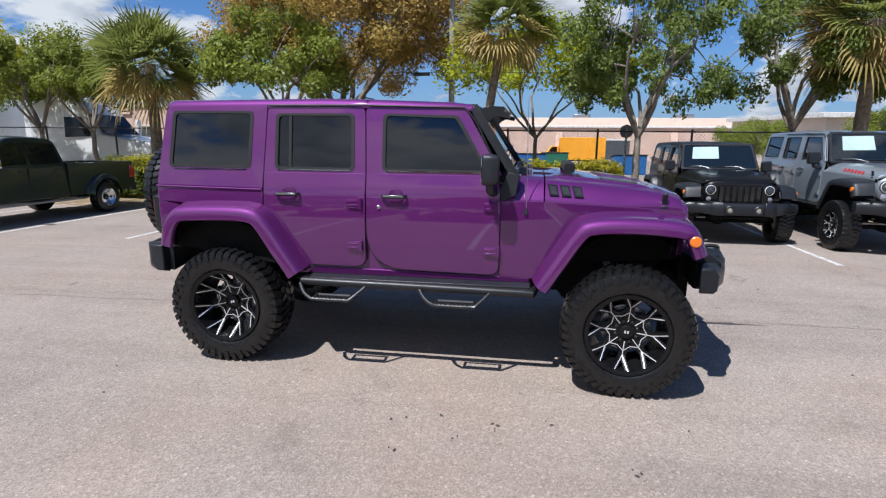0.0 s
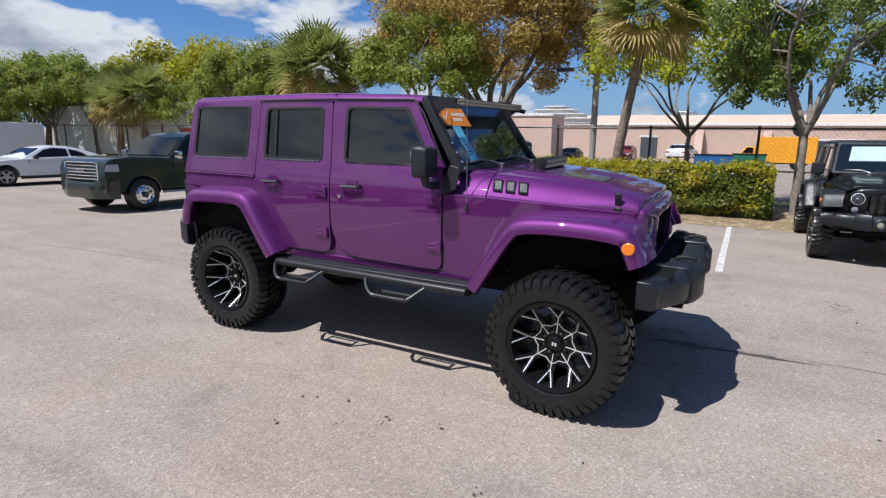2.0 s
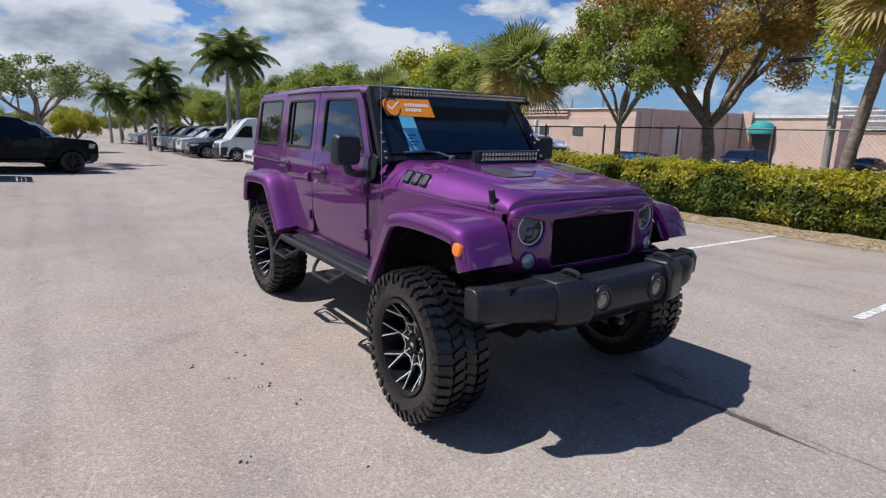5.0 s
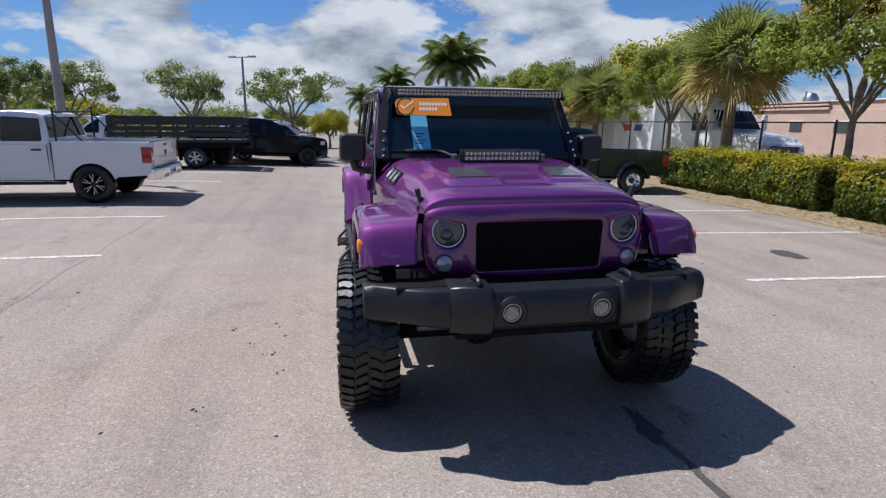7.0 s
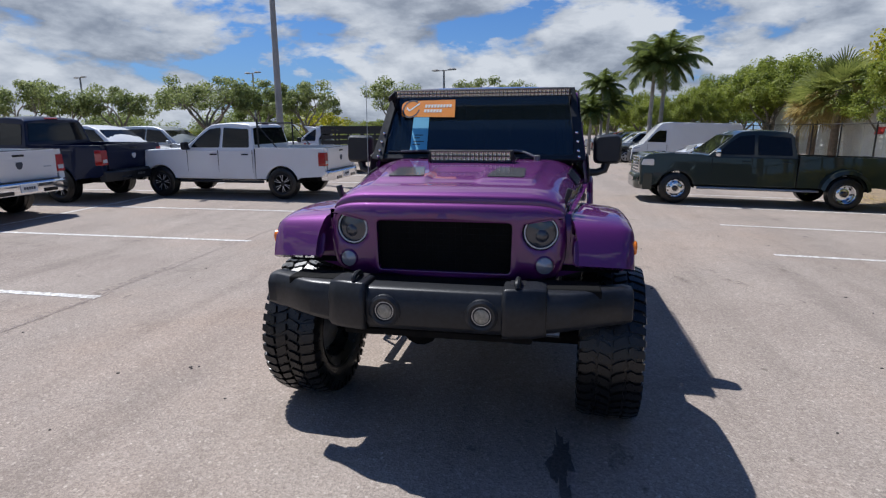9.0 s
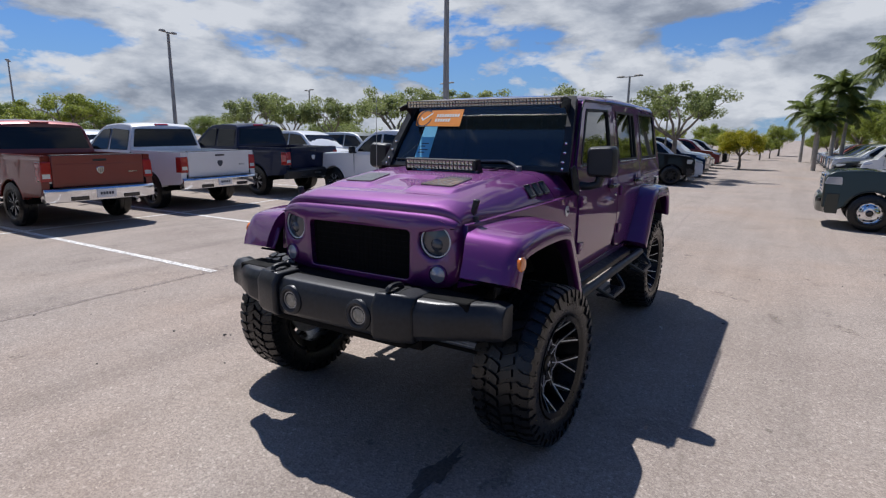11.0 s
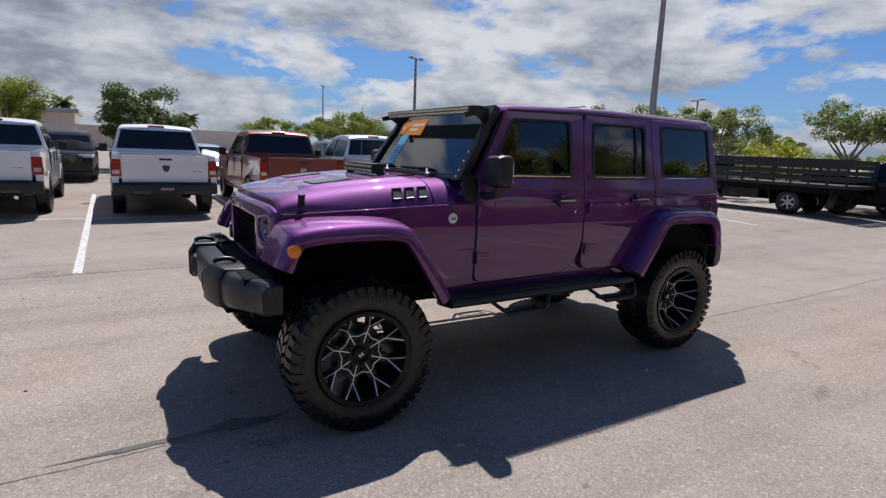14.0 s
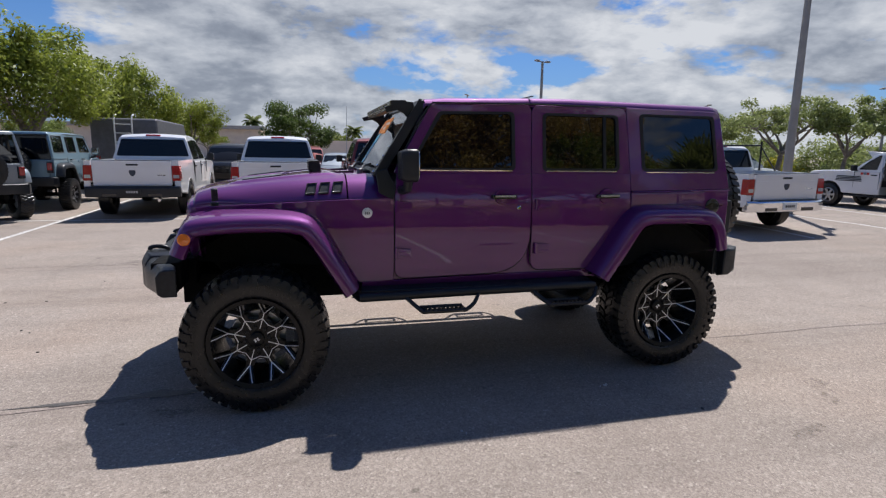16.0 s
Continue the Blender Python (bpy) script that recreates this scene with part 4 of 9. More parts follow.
    for k in range(9):
        p = hood_point(0.70 + 0.0, -0.5 + k * 0.125, 0.004, 0)
        box(bm, (0.735, p[1], p[2] + 0.001), (0.09, 0.055, 0.006))
    P("cowl_grille", bm, BLACK_PLASTIC)
    # bonnet vents on the slope, three to a side, and two flat grilles
    for s in both:
        if hero:
            for k in range(3):
                x0 = 0.975 + k * 0.086
                bm = bmesh.new()
                rws = []
                o = rounded([(-0.032, -1), (-0.035, 1), (0.031, 1), (0.035, -1)], 0.02, 3)
                for (d, sc) in ((0.010, 1.0), (0.016, 0.88), (0.006, 0.66), (0.004, 0.60)):
                    lp = []
                    for u, v in o:
                        vv = 0.928 + 0.046 * v * sc
                        q = Vector(hood_point(x0 + u * sc + 0.010 * v, s * vv, 0, 0))
                        lp.append(q + Vector((0, s * d * 0.8, d * 0.5)))
                    rws.append(lp)
                loft(bm, rws)
                vent = part("side_vent", bm, BLACK_PLASTIC, bonnet, "dark oval vent in the bonnet's shoulder")
            bm = bmesh.new()
            o = [(1.34, 0.33), (1.34, 0.56), (1.61, 0.60), (1.61, 0.27)]
            loft(bm, [[Vector(hood_point(x, s * v, dz)) for x, v in rounded(o, 0.03, 3)] for dz in (-0.004, 0.006)])
            vent = part("bonnet_vent", bm, VENT_GREY, bonnet, "flat dark vent let into the bonnet")
            for k in range(6):
                bm = bmesh.new()
                x = 1.365 + k * 0.044
                a, b = Vector(hood_point(x, s * 0.36, 0.008)), Vector(hood_point(x, s * 0.54, 0.008))
                tube(bm, [a - Vector((0, 0, 0.006)), b - Vector((0, 0, 0.006))], 0.003, 6)
                part("louvre", bm, VENT_GREY, vent)
        # latch
        bm = bmesh.new()
        q = Vector(hood_point(1.79, s * 0.965, 0))
        box(bm, q + Vector((0, s * 0.012, 0.005)), (0.040, 0.022, 0.105), Matrix.Rotation(-s * 0.22, 4, "X"))
        box(bm, q + Vector((0.002, s * 0.026, 0.030)), (0.028, 0.016, 0.050), Matrix.Rotation(-s * 0.30, 4, "X"))
        box(bm, q + Vector((0, s * 0.020, -0.048)), (0.050, 0.016, 0.030))
        P("bonnet_latch", bm, BLACK_PLASTIC, "black rubber bonnet latch", 0.006)

    # --- grille shell
    def face_x(y, z):
        return (1.966 if hero else 1.945) - 0.05 * (y / 0.62) ** 2 - (0.010 if hero else 0.028) * max(0.0, (z - 1.10) / 0.17) ** 2 - 0.012 * (1.1 - z)

    if hero:
        mid = rounded([(-0.352, 0.893), (-0.360, 1.160), (0.360, 1.160), (0.352, 0.893)], 0.028, 4)
        bm = bmesh.new()
        grille_panel(bm, face_x, mid)
    else:
        outline = [(-0.50, 0.868), (-0.606, 0.93), (-0.626, 1.08), (-0.600, 1.175), (-0.50, 1.243), (-0.25, 1.268), (0, 1.274), (0.25, 1.268), (0.50, 1.243), (0.600, 1.175), (0.626, 1.08),
                   (0.606, 0.93), (0.50, 0.868), (0.25, 0.862), (0, 0.862), (-0.25, 0.862)]
        mid = [(-0.375, 0.876), (-0.375, 0.93), (-0.378, 1.05), (-0.372, 1.13), (-0.335, 1.172), (-0.18, 1.175), (0, 1.175), (0.18, 1.175), (0.335, 1.172), (0.372, 1.13), (0.378, 1.05),
               (0.375, 0.93), (0.375, 0.876), (0.18, 0.874), (0, 0.874), (-0.18, 0.874)]
        bm = bmesh.new()

        def ringp(pts, d, k=1.0):
            return [(face_x(y * k, z) + d, y * k, z) for y, z in pts]

        half = [tuple((Vector(a) + Vector(b)) / 2) for a, b in zip(outline, mid)]
        loops = [[(face_x(y, z) - 0.10, y, z) for y, z in outline], ringp(outline, -0.018), ringp([tuple(Vector(a) * 0.93 + Vector(b) * 0.07) for a, b in zip(outline, mid)], 0.0),
                 ringp(half, 0.012), ringp(mid, 0.010), ringp(mid, -0.030)]
        rws = [[bm.verts.new(p) for p in lp] for lp in loops]
        for a, b in zip(rws, rws[1:]):
            loop_faces(bm, a, b)
    shell = P("grille_shell", bm, paint, smooth=50)
    bm = bmesh.new()
    loft(bm, [[(face_x(y, z) - 0.032, y, z) for y, z in mid], [(face_x(y, z) - 0.05, y, z) for y, z in mid]])
    part("grille_back", bm, UNDER, shell)
    if hero:
        for k in range(23):
            bm = bmesh.new()
            y = -0.341 + k * 0.031
            box(bm, (face_x(y, 1.02) - 0.028, y, 1.026), (0.004, 0.0035, 0.270))
            part("mesh_wire", bm, UNDER, shell)
        for k in range(9):
            bm = bmesh.new()
            z = 0.900 + k * 0.032
            box(bm, (face_x(0, z) - 0.030, 0, z), (0.004, 0.710, 0.0035))
            part("mesh_wire", bm, UNDER, shell)
    else:
        for k in range(7):
            bm = bmesh.new()
            y = -0.318 + k * 0.106
            slab(bm, rounded([(y - 0.033, 0.885), (y - 0.033, 1.165), (y + 0.033, 1.165), (y + 0.033, 0.885)], 0.02, 3), 0.012, -0.02, lambda u, v, d: (face_x(u, v) + d, u, v))
            part("grille_slot", bm, BLACK_GLOSS, shell)
            if k:
                bm = bmesh.new()
                box(bm, (1.945, y - 0.053, 1.025), (0.03, 0.030, 0.30))
                part("grille_bar", bm, paint, shell, bevel=0.008)
    for s in both:
        hx, hz = (1.900, 1.112) if hero else (1.902, 1.088)
        bm = bmesh.new()
        lathe(bm, [(0.098, -0.05), (0.100, 0.012), (0.092, 0.022), (0.086, 0.010), (0.084, -0.02), (0.0001, -0.02)], 36, "x")
        head = P("headlight", bm, BLACK_GLOSS, "round headlight in a dark bowl")
        head.matrix_basis = low @ Matrix.Translation((hx + 0.005, s * 0.500, hz)) @ Matrix.Rotation(s * 0.10, 4, "Z")
        bm = bmesh.new()
        lathe(bm, [(0.086, 0.014), (0.086, 0.021), (0.079, 0.024), (0.079, 0.014)], 36, "x", close=True)
        part("halo_ring", bm, HALO, head, "pale ring round the lamp")
        bm = bmesh.new()
        disc(bm, (0.0, 0, 0), 0.078, 0.012, "x", 28, 0.012)
        part("lens", bm, SMOKE_LENS, head)
        bm = bmesh.new()
        lathe(bm, [(0.034, 0.010), (0.034, 0.020), (0.026, 0.028), (0.012, 0.032), (0.0001, 0.033)], 24, "x", c=(0, s * 0.006, -0.016))
        part("projector", bm, SMOKE_LENS, head)
        if hero:
            bm = bmesh.new()
            cut = [(-0.110, 0.036), (0.110, 0.074)]
            crown = [(0.112 * math.cos(q), 0.112 * math.sin(q)) for q in frange(0.66, 2.80, 12)]
            slab(bm, cut + crown, -0.02, 0.030, lambda u, v, d: (d - 0.10 * max(0.0, v - 0.07), s * u, v))
            part("lamp_brow", bm, paint, head, "painted brow over the lamp", bevel=0.006)
        bm = bmesh.new()
        lathe(bm, [(0.052, -0.03), (0.052, 0.008), (0.046, 0.014), (0.046, 0.0), (0.0001, 0.0)], 24, "x")
        turn = P("turn_signal", bm, paint)
        turn.matrix_basis = low @ Matrix.Translation((1.938 if hero else 1.912, s * 0.524, 0.943 if hero else 0.926)) @ Matrix.Rotation(s * 0.10, 4, "Z")
        bm = bmesh.new()
        disc(bm, (0, 0, 0), 0.044, 0.008, "x", 20, 0.012)
        part("lens", bm, PARK_LENS, turn)

    # --- flares
    f_path = dense([(0.868, 0.690), (1.000, 0.905), (1.120, 1.090), (1.215, 1.152), (1.42, 1.172), (1.70, 1.166), (1.855, 1.145), (1.905, 1.112), (1.945, 1.040), (1.980, 0.955)], 3)
    r_path = dense([(-1.965, 0.880), (-1.925, 1.040), (-1.850, 1.138), (-1.75, 1.172), (-1.42, 1.184), (-1.215, 1.172), (-1.105, 1.105), (-0.985, 0.925), (-0.845, 0.715)], 3)
    for s in both:
        bm = bmesh.new()
        sweep_flare(bm, f_path, 0.088, s, lambda x, z: lerp_list(x, [(0.86, 0.79), (1.2, 0.735), (1.6, 0.68), (1.85, 0.685), (1.95, 0.72)]), 0.962)
        fl = P("front_flare", bm, flare_paint, smooth=50)
        bm = bmesh.new()
        lathe(bm, [(0.037, -0.01), (0.037, 0.008), (0.030, 0.014), (0.0001, 0.016)], 24, "y")
        mk = part("side_marker", bm, AMBER, fl, "orange side marker lamp", m=Matrix.Translation((1.886, s * 0.960, 1.042)) @ Matrix.Diagonal((1, s, 1, 1)))
        # front face of the flare
        bm = bmesh.new()
        slab(bm, rounded([(0.665, 0.945), (0.665, 1.07), (0.80, 1.11), (0.958, 1.07), (0.958, 0.953)], 0.03, 3), -0.02, 0.0, lambda u, v, d: (1.972 + d - 0.42 * max(0, v - 0.94), s * u, v))
        part("flare_face", bm, flare_paint, fl, bevel=0.01)
        bm = bmesh.new()
        sweep_flare(bm, r_path, 0.100, s, lambda x, z: 0.795, 0.955)
        P("rear_flare", bm, flare_paint, smooth=50)
        # flat black plate added to blacken the wheel house behind the flare
        bm = bmesh.new()
        slab(bm, [(x, z - 0.03) for x, z in r_path] + [(-1.10, 0.74), (-1.82, 0.84)], 0.806, 0.811, lambda u, v, d: (u, s * d, v))
        P("wheel_apron", bm, UNDER)
        bm = bmesh.new()
        slab(bm, [(0.585, 0.86), (0.585, 1.15), (0.70, 1.15), (0.72, 0.90)], 1.835, 1.847, lambda u, v, d: (d, s * u, v))
        P("inner_wing", bm, paint, bevel=0.003)
        # wheel houses
        for px in (FX, RX):
            bm = bmesh.new()
            loft(bm, [[(px + r * math.cos(q), s * y, 0.46 + r * 1.14 * math.sin(q)) for q in frange(*((0.80, math.pi - 0.40) if px > 0 else (0.40, math.pi - 0.80)), 12)] for y, r in ((0.90, 0.545), (0.50, 0.545), (0.49, 0.2))], cap=False, closed=False)
            P("wheel_liner", bm, UNDER)

    # --- windscreen frame, glass, wipers
    def ws(v, u, off=0.0):
        """v: 0 at the cowl, 1 at the roof; u: -1 to 1 across."""
        return (0.715 - 0.335 * v + off * 0.82, u * (0.745 - 0.075 * v), 1.405 + 0.515 * v + off * 0.57)

    fm = SATIN_BLACK if hero else BLACK_PLASTIC
    bm = bmesh.new()
    ou = rounded([(-1, 0), (-1, 1), (1, 1), (1, 0)], 0.06, 4)
    iu = rounded([(-0.945, 0.07), (-0.945, 0.92), (0.945, 0.92), (0.945, 0.07)], 0.07, 4)
    loops = [[ws(v, u, 0.018) for u, v in ou], [ws(v, u, 0.018) for u, v in iu], [ws(v, u, -0.03) for u, v in iu], [ws(v, u, -0.03) for u, v in ou]]
    rws = [[bm.verts.new(p) for p in lp] for lp in loops]
    for i in range(4):
        loop_faces(bm, rws[i], rws[(i + 1) % 4])
    wf = P("windscreen_frame", bm, fm, bevel=0.008)
    bm = bmesh.new()
    loft(bm, [[ws(v, u, 0.010) for u, v in iu], [ws(v, u, 0.004) for u, v in iu]])
    glass = part("windscreen", bm, SHIELD_GLASS, wf, "dark windscreen glass", smooth=0)
    if hero:
        # black side plates that carry the light bar, with their bolts
        for s in both:
            bm = bmesh.new()
            o = [(-0.01, 1.035), (-0.02, 0.925), (0.35, 0.950), (0.95, 0.945), (0.97, 0.945), (0.97, 1.02)]
            pl = [Vector(ws(v, s * u, 0.022)) for v, u in o]
            loft(bm, [[p for p in pl], [p + Vector((0.010, 0, 0.007)) for p in pl]])
            mp = part("pillar_plate", bm, SATIN_BLACK, wf, "flat black bracket plate on the windscreen pillar")
            bm = bmesh.new()
            pl = [(0.735, 1.44), (0.715, 1.30), (0.62, 1.255), (0.60, 1.33), (0.66, 1.46)]
            slab(bm, pl, 0.792, 0.806, lambda u, v, d: (u, s * (d - (v - 1.3) * 0.12), v))
            part("lower_bracket", bm, SATIN_BLACK, wf, bevel=0.004)
            for v, u in ((0.02, 0.975), (0.10, 0.975), (0.22, 0.98), (0.34, 0.98)):
                bm = bmesh.new()
                disc(bm, (0, 0, 0), 0.010, 0.008, "x", 10, 0.003)
                part("bolt", bm, CHROME, wf, m=Matrix.Translation(ws(v, s * u, 0.036)))
            # side wing of the plate along the pillar
            bm = bmesh.new()
            back_ = [ws(v, s * 1.0, 0) for v in (0.0, 0.25, 0.5, 0.75, 0.95)]
            lo_ = [(p[0] - 0.022, p[1] + s * 0.012, p[2] - 0.014) for p in back_]
            hi_ = [(p[0] + 0.030, p[1] + s * 0.012, p[2] + 0.018) for p in back_]
            ring_ = lo_ + hi_[::-1]
            loft(bm, [ring_, [(x, y - s * 0.010, z) for x, y, z in ring_]])
            part("pillar_wing", bm, SATIN_BLACK, wf, "flat black plate along the pillar's side")
            # arm that reaches forward under the bar
            bm = bmesh.new()
            slab(bm, [(0.46, 1.90), (0.52, 1.905), (0.655, 1.860), (0.640, 1.830), (0.565, 1.845), (0.52, 1.82), (0.47, 1.76), (0.445, 1.80)], 0.652, 0.662, lambda u, v, d: (u, s * d, v))
            part("bar_arm", bm, SATIN_BLACK, wf, "black arm of the light bar")
        # roof light bar
        bm = bmesh.new()
        tip = Matrix.Translation((0.580, 0.02, 1.884)) @ Matrix.Rotation(0.12, 4, "Y")
        o = rounded([(-0.075, -0.022), (-0.075, 0.020), (0.030, 0.028), (0.030, -0.028)], 0.010, 3)
        slab(bm, o, -0.640, 0.640, lambda u, v, d: (u, d, v))
        lb = P("light_bar", bm, SATIN_BLACK, "long black roof light bar")
        lb.matrix_basis = low @ tip
        led_bar(lb, 0.0305, 0.625, 46, 0.0115)
        # cowl light bar
        bm = bmesh.new()
        slab(bm, rounded([(-0.05, -0.032), (-0.05, 0.032), (0.028, 0.036), (0.028, -0.036)], 0.01, 3), -0.272, 0.272, lambda u, v, d: (u, d, v))
        hb = P("cowl_light_bar", bm, SATIN_BLACK, "short black light bar over the cowl")
        hb.matrix_basis = low @ Matrix.Translation((1.120, 0.024, 1.460)) @ Matrix.Rotation(0.06, 4, "Y")
        led_bar(hb, 0.0285, 0.258, 18, 0.0155)
        for s in both:
            bm = bmesh.new()
            slab(bm, [(1.085, 1.465), (1.130, 1.465), (1.120, 1.402), (0.83, 1.416), (0.83, 1.428), (1.06, 1.418)], 0.276, 0.282, lambda u, v, d: (u, 0.024 + s * d, v))
            P("bar_foot", bm, SATIN_BLACK)
    # wipers
    for y0 in (0.44, -0.22):
        bm = bmesh.new()
        piv, elbow = Vector((0.800, y0, 1.432)), Vector(ws(0.105, (y0 - 0.15) / 0.74, 0.030))
        tube(bm, [piv, piv * 0.45 + elbow * 0.55 + Vector((0.012, 0, 0.010)), elbow, Vector(ws(0.098, (y0 - 0.34) / 0.74, 0.026))], 0.0085, 6)
        lathe(bm, [(0.022, -0.03), (0.022, 0.012), (0.012, 0.018), (0.0001, 0.018)], 12, "z", tuple(piv))
        wp = P("wiper", bm, WIPER_GREY)
        bm = bmesh.new()
        tube(bm, [Vector(ws(0.100, (y0 - 0.08) / 0.74, 0.018)), Vector(ws(0.098, max(-0.66, y0 - 0.62) / 0.74, 0.018))], 0.007, 6)
        part("wiper_blade", bm, BLACK_PLASTIC, wp)
    if hero or sticker:
        bm = bmesh.new()
        if hero:
            o = rounded([(-0.855, 0.60), (-0.895, 0.83), (-0.285, 0.845), (-0.265, 0.59)], [0.05, 0.08, 0.01, 0.01], 4)
            loft(bm, [[ws(v, u, 0.0115) for u, v in o], [ws(v, u, 0.0135) for u, v in o]])
            tag = part("orange_tag", bm, ORANGE_TAG, wf, "orange dealer sticker across the windscreen's corner", smooth=0)
            bm = bmesh.new()
            for k in range(22):
                q0, q1 = (0.9 + 0.24 * k for k in (k, k + 1))
                c = (-0.765, 0.715)
                f = lambda r, q: ws(c[1] + r * math.sin(q) * 1.35, c[0] + r * math.cos(q) * 1.0, 0.0146)
                bm.faces.new([bm.verts.new(f(r, q)) for r, q in ((0.082, q0), (0.098, q0), (0.098, q1), (0.082, q1))])
            part("tag_ring", bm, DARK_INK, tag, smooth=0)
            bm = bmesh.new()
            for pa, pb in (((-0.82, 0.715), (-0.78, 0.675)), ((-0.78, 0.675), (-0.68, 0.78))):
                d = 0.018
                bm.faces.new([bm.verts.new(ws(v, u, 0.0150)) for u, v in ((pa[0], pa[1]), (pb[0], pb[1]), (pb[0], pb[1] + d * 1.6), (pa[0], pa[1] + d * 1.6))])
            for r, n_, w in ((0.730, 9, 0.026), (0.660, 6, 0.026)):
                for k in range(n_):
                    u = -0.615 + k * 0.034
                    bm.faces.new([bm.verts.new(ws(v, uu, 0.0148)) for uu, v in ((u, r), (u + w, r), (u + w, r + 0.045), (u, r + 0.045))])
            part("tag_print", bm, WHITE_INK, tag, smooth=0)
            bm = bmesh.new()
            o = [(-0.715, 0.59), (-0.675, 0.12), (-0.50, 0.12), (-0.545, 0.60)]
            loft(bm, [[ws(v, u, 0.0112) for u, v in o], [ws(v, u, 0.0126) for u, v in o]])
            tag = part("blue_tag", bm, BLUE_TAG, wf, "pale blue paper strip behind the windscreen", smooth=0)
            bm = bmesh.new()
            for k, (r, w) in enumerate(((0.33, 0.09), (0.29, 0.06), (0.24, 0.11), (0.20, 0.08))):
                bm.faces.new([bm.verts.new(ws(v, u, 0.0135)) for u, v in ((-0.66, r), (-0.66 + w, r), (-0.66 + w, r + 0.014), (-0.66, r + 0.014))])
            part("tag_print", bm, DARK_INK, tag, smooth=0)
        else:
            o = [(-0.72, 0.40), (-0.70, 0.86), (0.02, 0.88), (0.0, 0.42)]
            loft(bm, [[ws(v, u, 0.0115) for u, v in o], [ws(v, u, 0.0135) for u, v in o]])
            part("window_sheet", bm, PAPER, wf, "printed paper sheet behind the windscreen", smooth=0)

    # --- mirrors
    for s in both:
        bm = bmesh.new()
        o = rounded([(-0.100, -0.105), (-0.104, 0.095), (0.086, 0.105), (0.092, -0.105)], 0.04, 5)
        loft(bm, [[(0.545 - 0.055, s * (0.935 + u * 0.92), 1.485 + v * 0.95) for u, v in o], [(0.545 - 0.04, s * (0.935 + u), 1.485 + v) for u, v in o],
                  [(0.545 + 0.02, s * (0.935 + u), 1.485 + v) for u, v in o], [(0.545 + 0.055, s * (0.935 + u * 0.85), 1.485 + v * 0.85) for u, v in o]])
        mir = P("door_mirror", bm, BLACK_PLASTIC, "black plastic door mirror", 0.006)
        bm = bmesh.new()
        slab(bm, [(u * 0.86, v * 0.86) for u, v in o], 0, 0.003, lambda u, v, d: (0.545 - 0.0565 - d, s * (0.935 + u), 1.485 + v))
        part("mirror_glass", bm, CHROME, mir)
        bm = bmesh.new()
        tube(bm, [(0.54, s * 0.93, 1.40), (0.545, s * 0.91, 1.335), (0.56, s * 0.86, 1.318), (0.565, s * 0.79, 1.318)], [0.032, 0.030, 0.026, 0.03], 10)
        part("mirror_arm", bm, BLACK_PLASTIC, mir)

    # --- front bumper: ends, raised blocks, lamps, hooks
    def bump_front(y):
        return 2.238 - 0.045 * smoothstep(0.30, 0.60, abs(y)) - 0.135 * smoothstep(0.58, 0.96, abs(y)) ** 1.3

    bm = bmesh.new()
    loops = []
    for y in frange(-0.955, 0.955, 38):
        xf = bump_front(y)
        t = smoothstep(0.50, 0.90, abs(y))
        zb, zt = 0.655 + 0.030 * smoothstep(0.46, 0.75, abs(y)), 0.868 + 0.004 * t
        e = 0.012 if abs(y) > 0.95 else 0
        dp = 0.15 - 0.035 * smoothstep(0.6, 0.9, abs(y))
        loops.append([(xf - dp, y, zb + e), (xf - 0.03, y, zb + e), (xf - 0.004, y, zb + 0.03), (xf, y, zt - 0.055), (xf - 0.028, y, zt - 0.008 - e), (xf - 0.05, y, zt - e), (xf - dp, y, zt - e)])
    loft(bm, loops)
    fb = P("front_bumper", bm, BUMPER, "dark textured plastic front bumper", 0.006, smooth=40)
    for s in both:
        bm = bmesh.new()
        loops = []
        for y, k in ((0.335, 0.6), (0.350, 1.0), (0.490, 1.0), (0.545, 0.25)):
            xf = bump_front(y) + 0.030 * k
            loops.append([(xf - 0.19, s * y, 0.648), (xf - 0.02, s * y, 0.650), (xf, s * y, 0.68), (xf, s * y, 0.822 + 0.012 * k), (xf - 0.035, s * y, 0.872 + 0.018 * k), (xf - 0.19, s * y, 0.872 + 0.020 * k)])
        loft(bm, loops)
        part("bumper_block", bm, BUMPER, fb, bevel=0.008)
        bm = bmesh.new()
        lathe(bm, [(0.086, -0.04), (0.080, 0.012), (0.066, 0.022), (0.054, 0.018), (0.047, 0.002), (0.0001, -0.006)], 32, "x")
        fog = part("fog_lamp", bm, BLACK_PLASTIC, fb, "round fog lamp let into the bumper", m=Matrix.Translation((2.230, s * 0.240, 0.756)))
        fog.parent = fb
        bm = bmesh.new()
        lathe(bm, [(0.047, 0.002), (0.047, 0.010), (0.043, 0.010), (0.043, 0.002)], 28, "x", c=(2.230, s * 0.240, 0.756), close=True)
        part("fog_ring", bm, STEEL, fb)
        bm = bmesh.new()
        disc(bm, (2.224, s * 0.240, 0.756), 0.043, 0.010, "x", 24, 0.008)
        part("fog_lens", bm, FOG_LENS, fb)
        bm = bmesh.new()
        hx = 2.150
        tube(bm, dense([(hx - 0.06, s * 0.405, 0.875), (hx - 0.055, s * 0.405, 0.905), (hx - 0.01, s * 0.405, 0.918), (hx + 0.045, s * 0.405, 0.912), (hx + 0.055, s * 0.405, 0.896)], 3), 0.014, 8)
        box(bm, (hx - 0.05, s * 0.405, 0.886), (0.09, 0.075, 0.014))
        part("tow_hook", bm, SATIN_BLACK, fb, "black tow hook on the bumper")
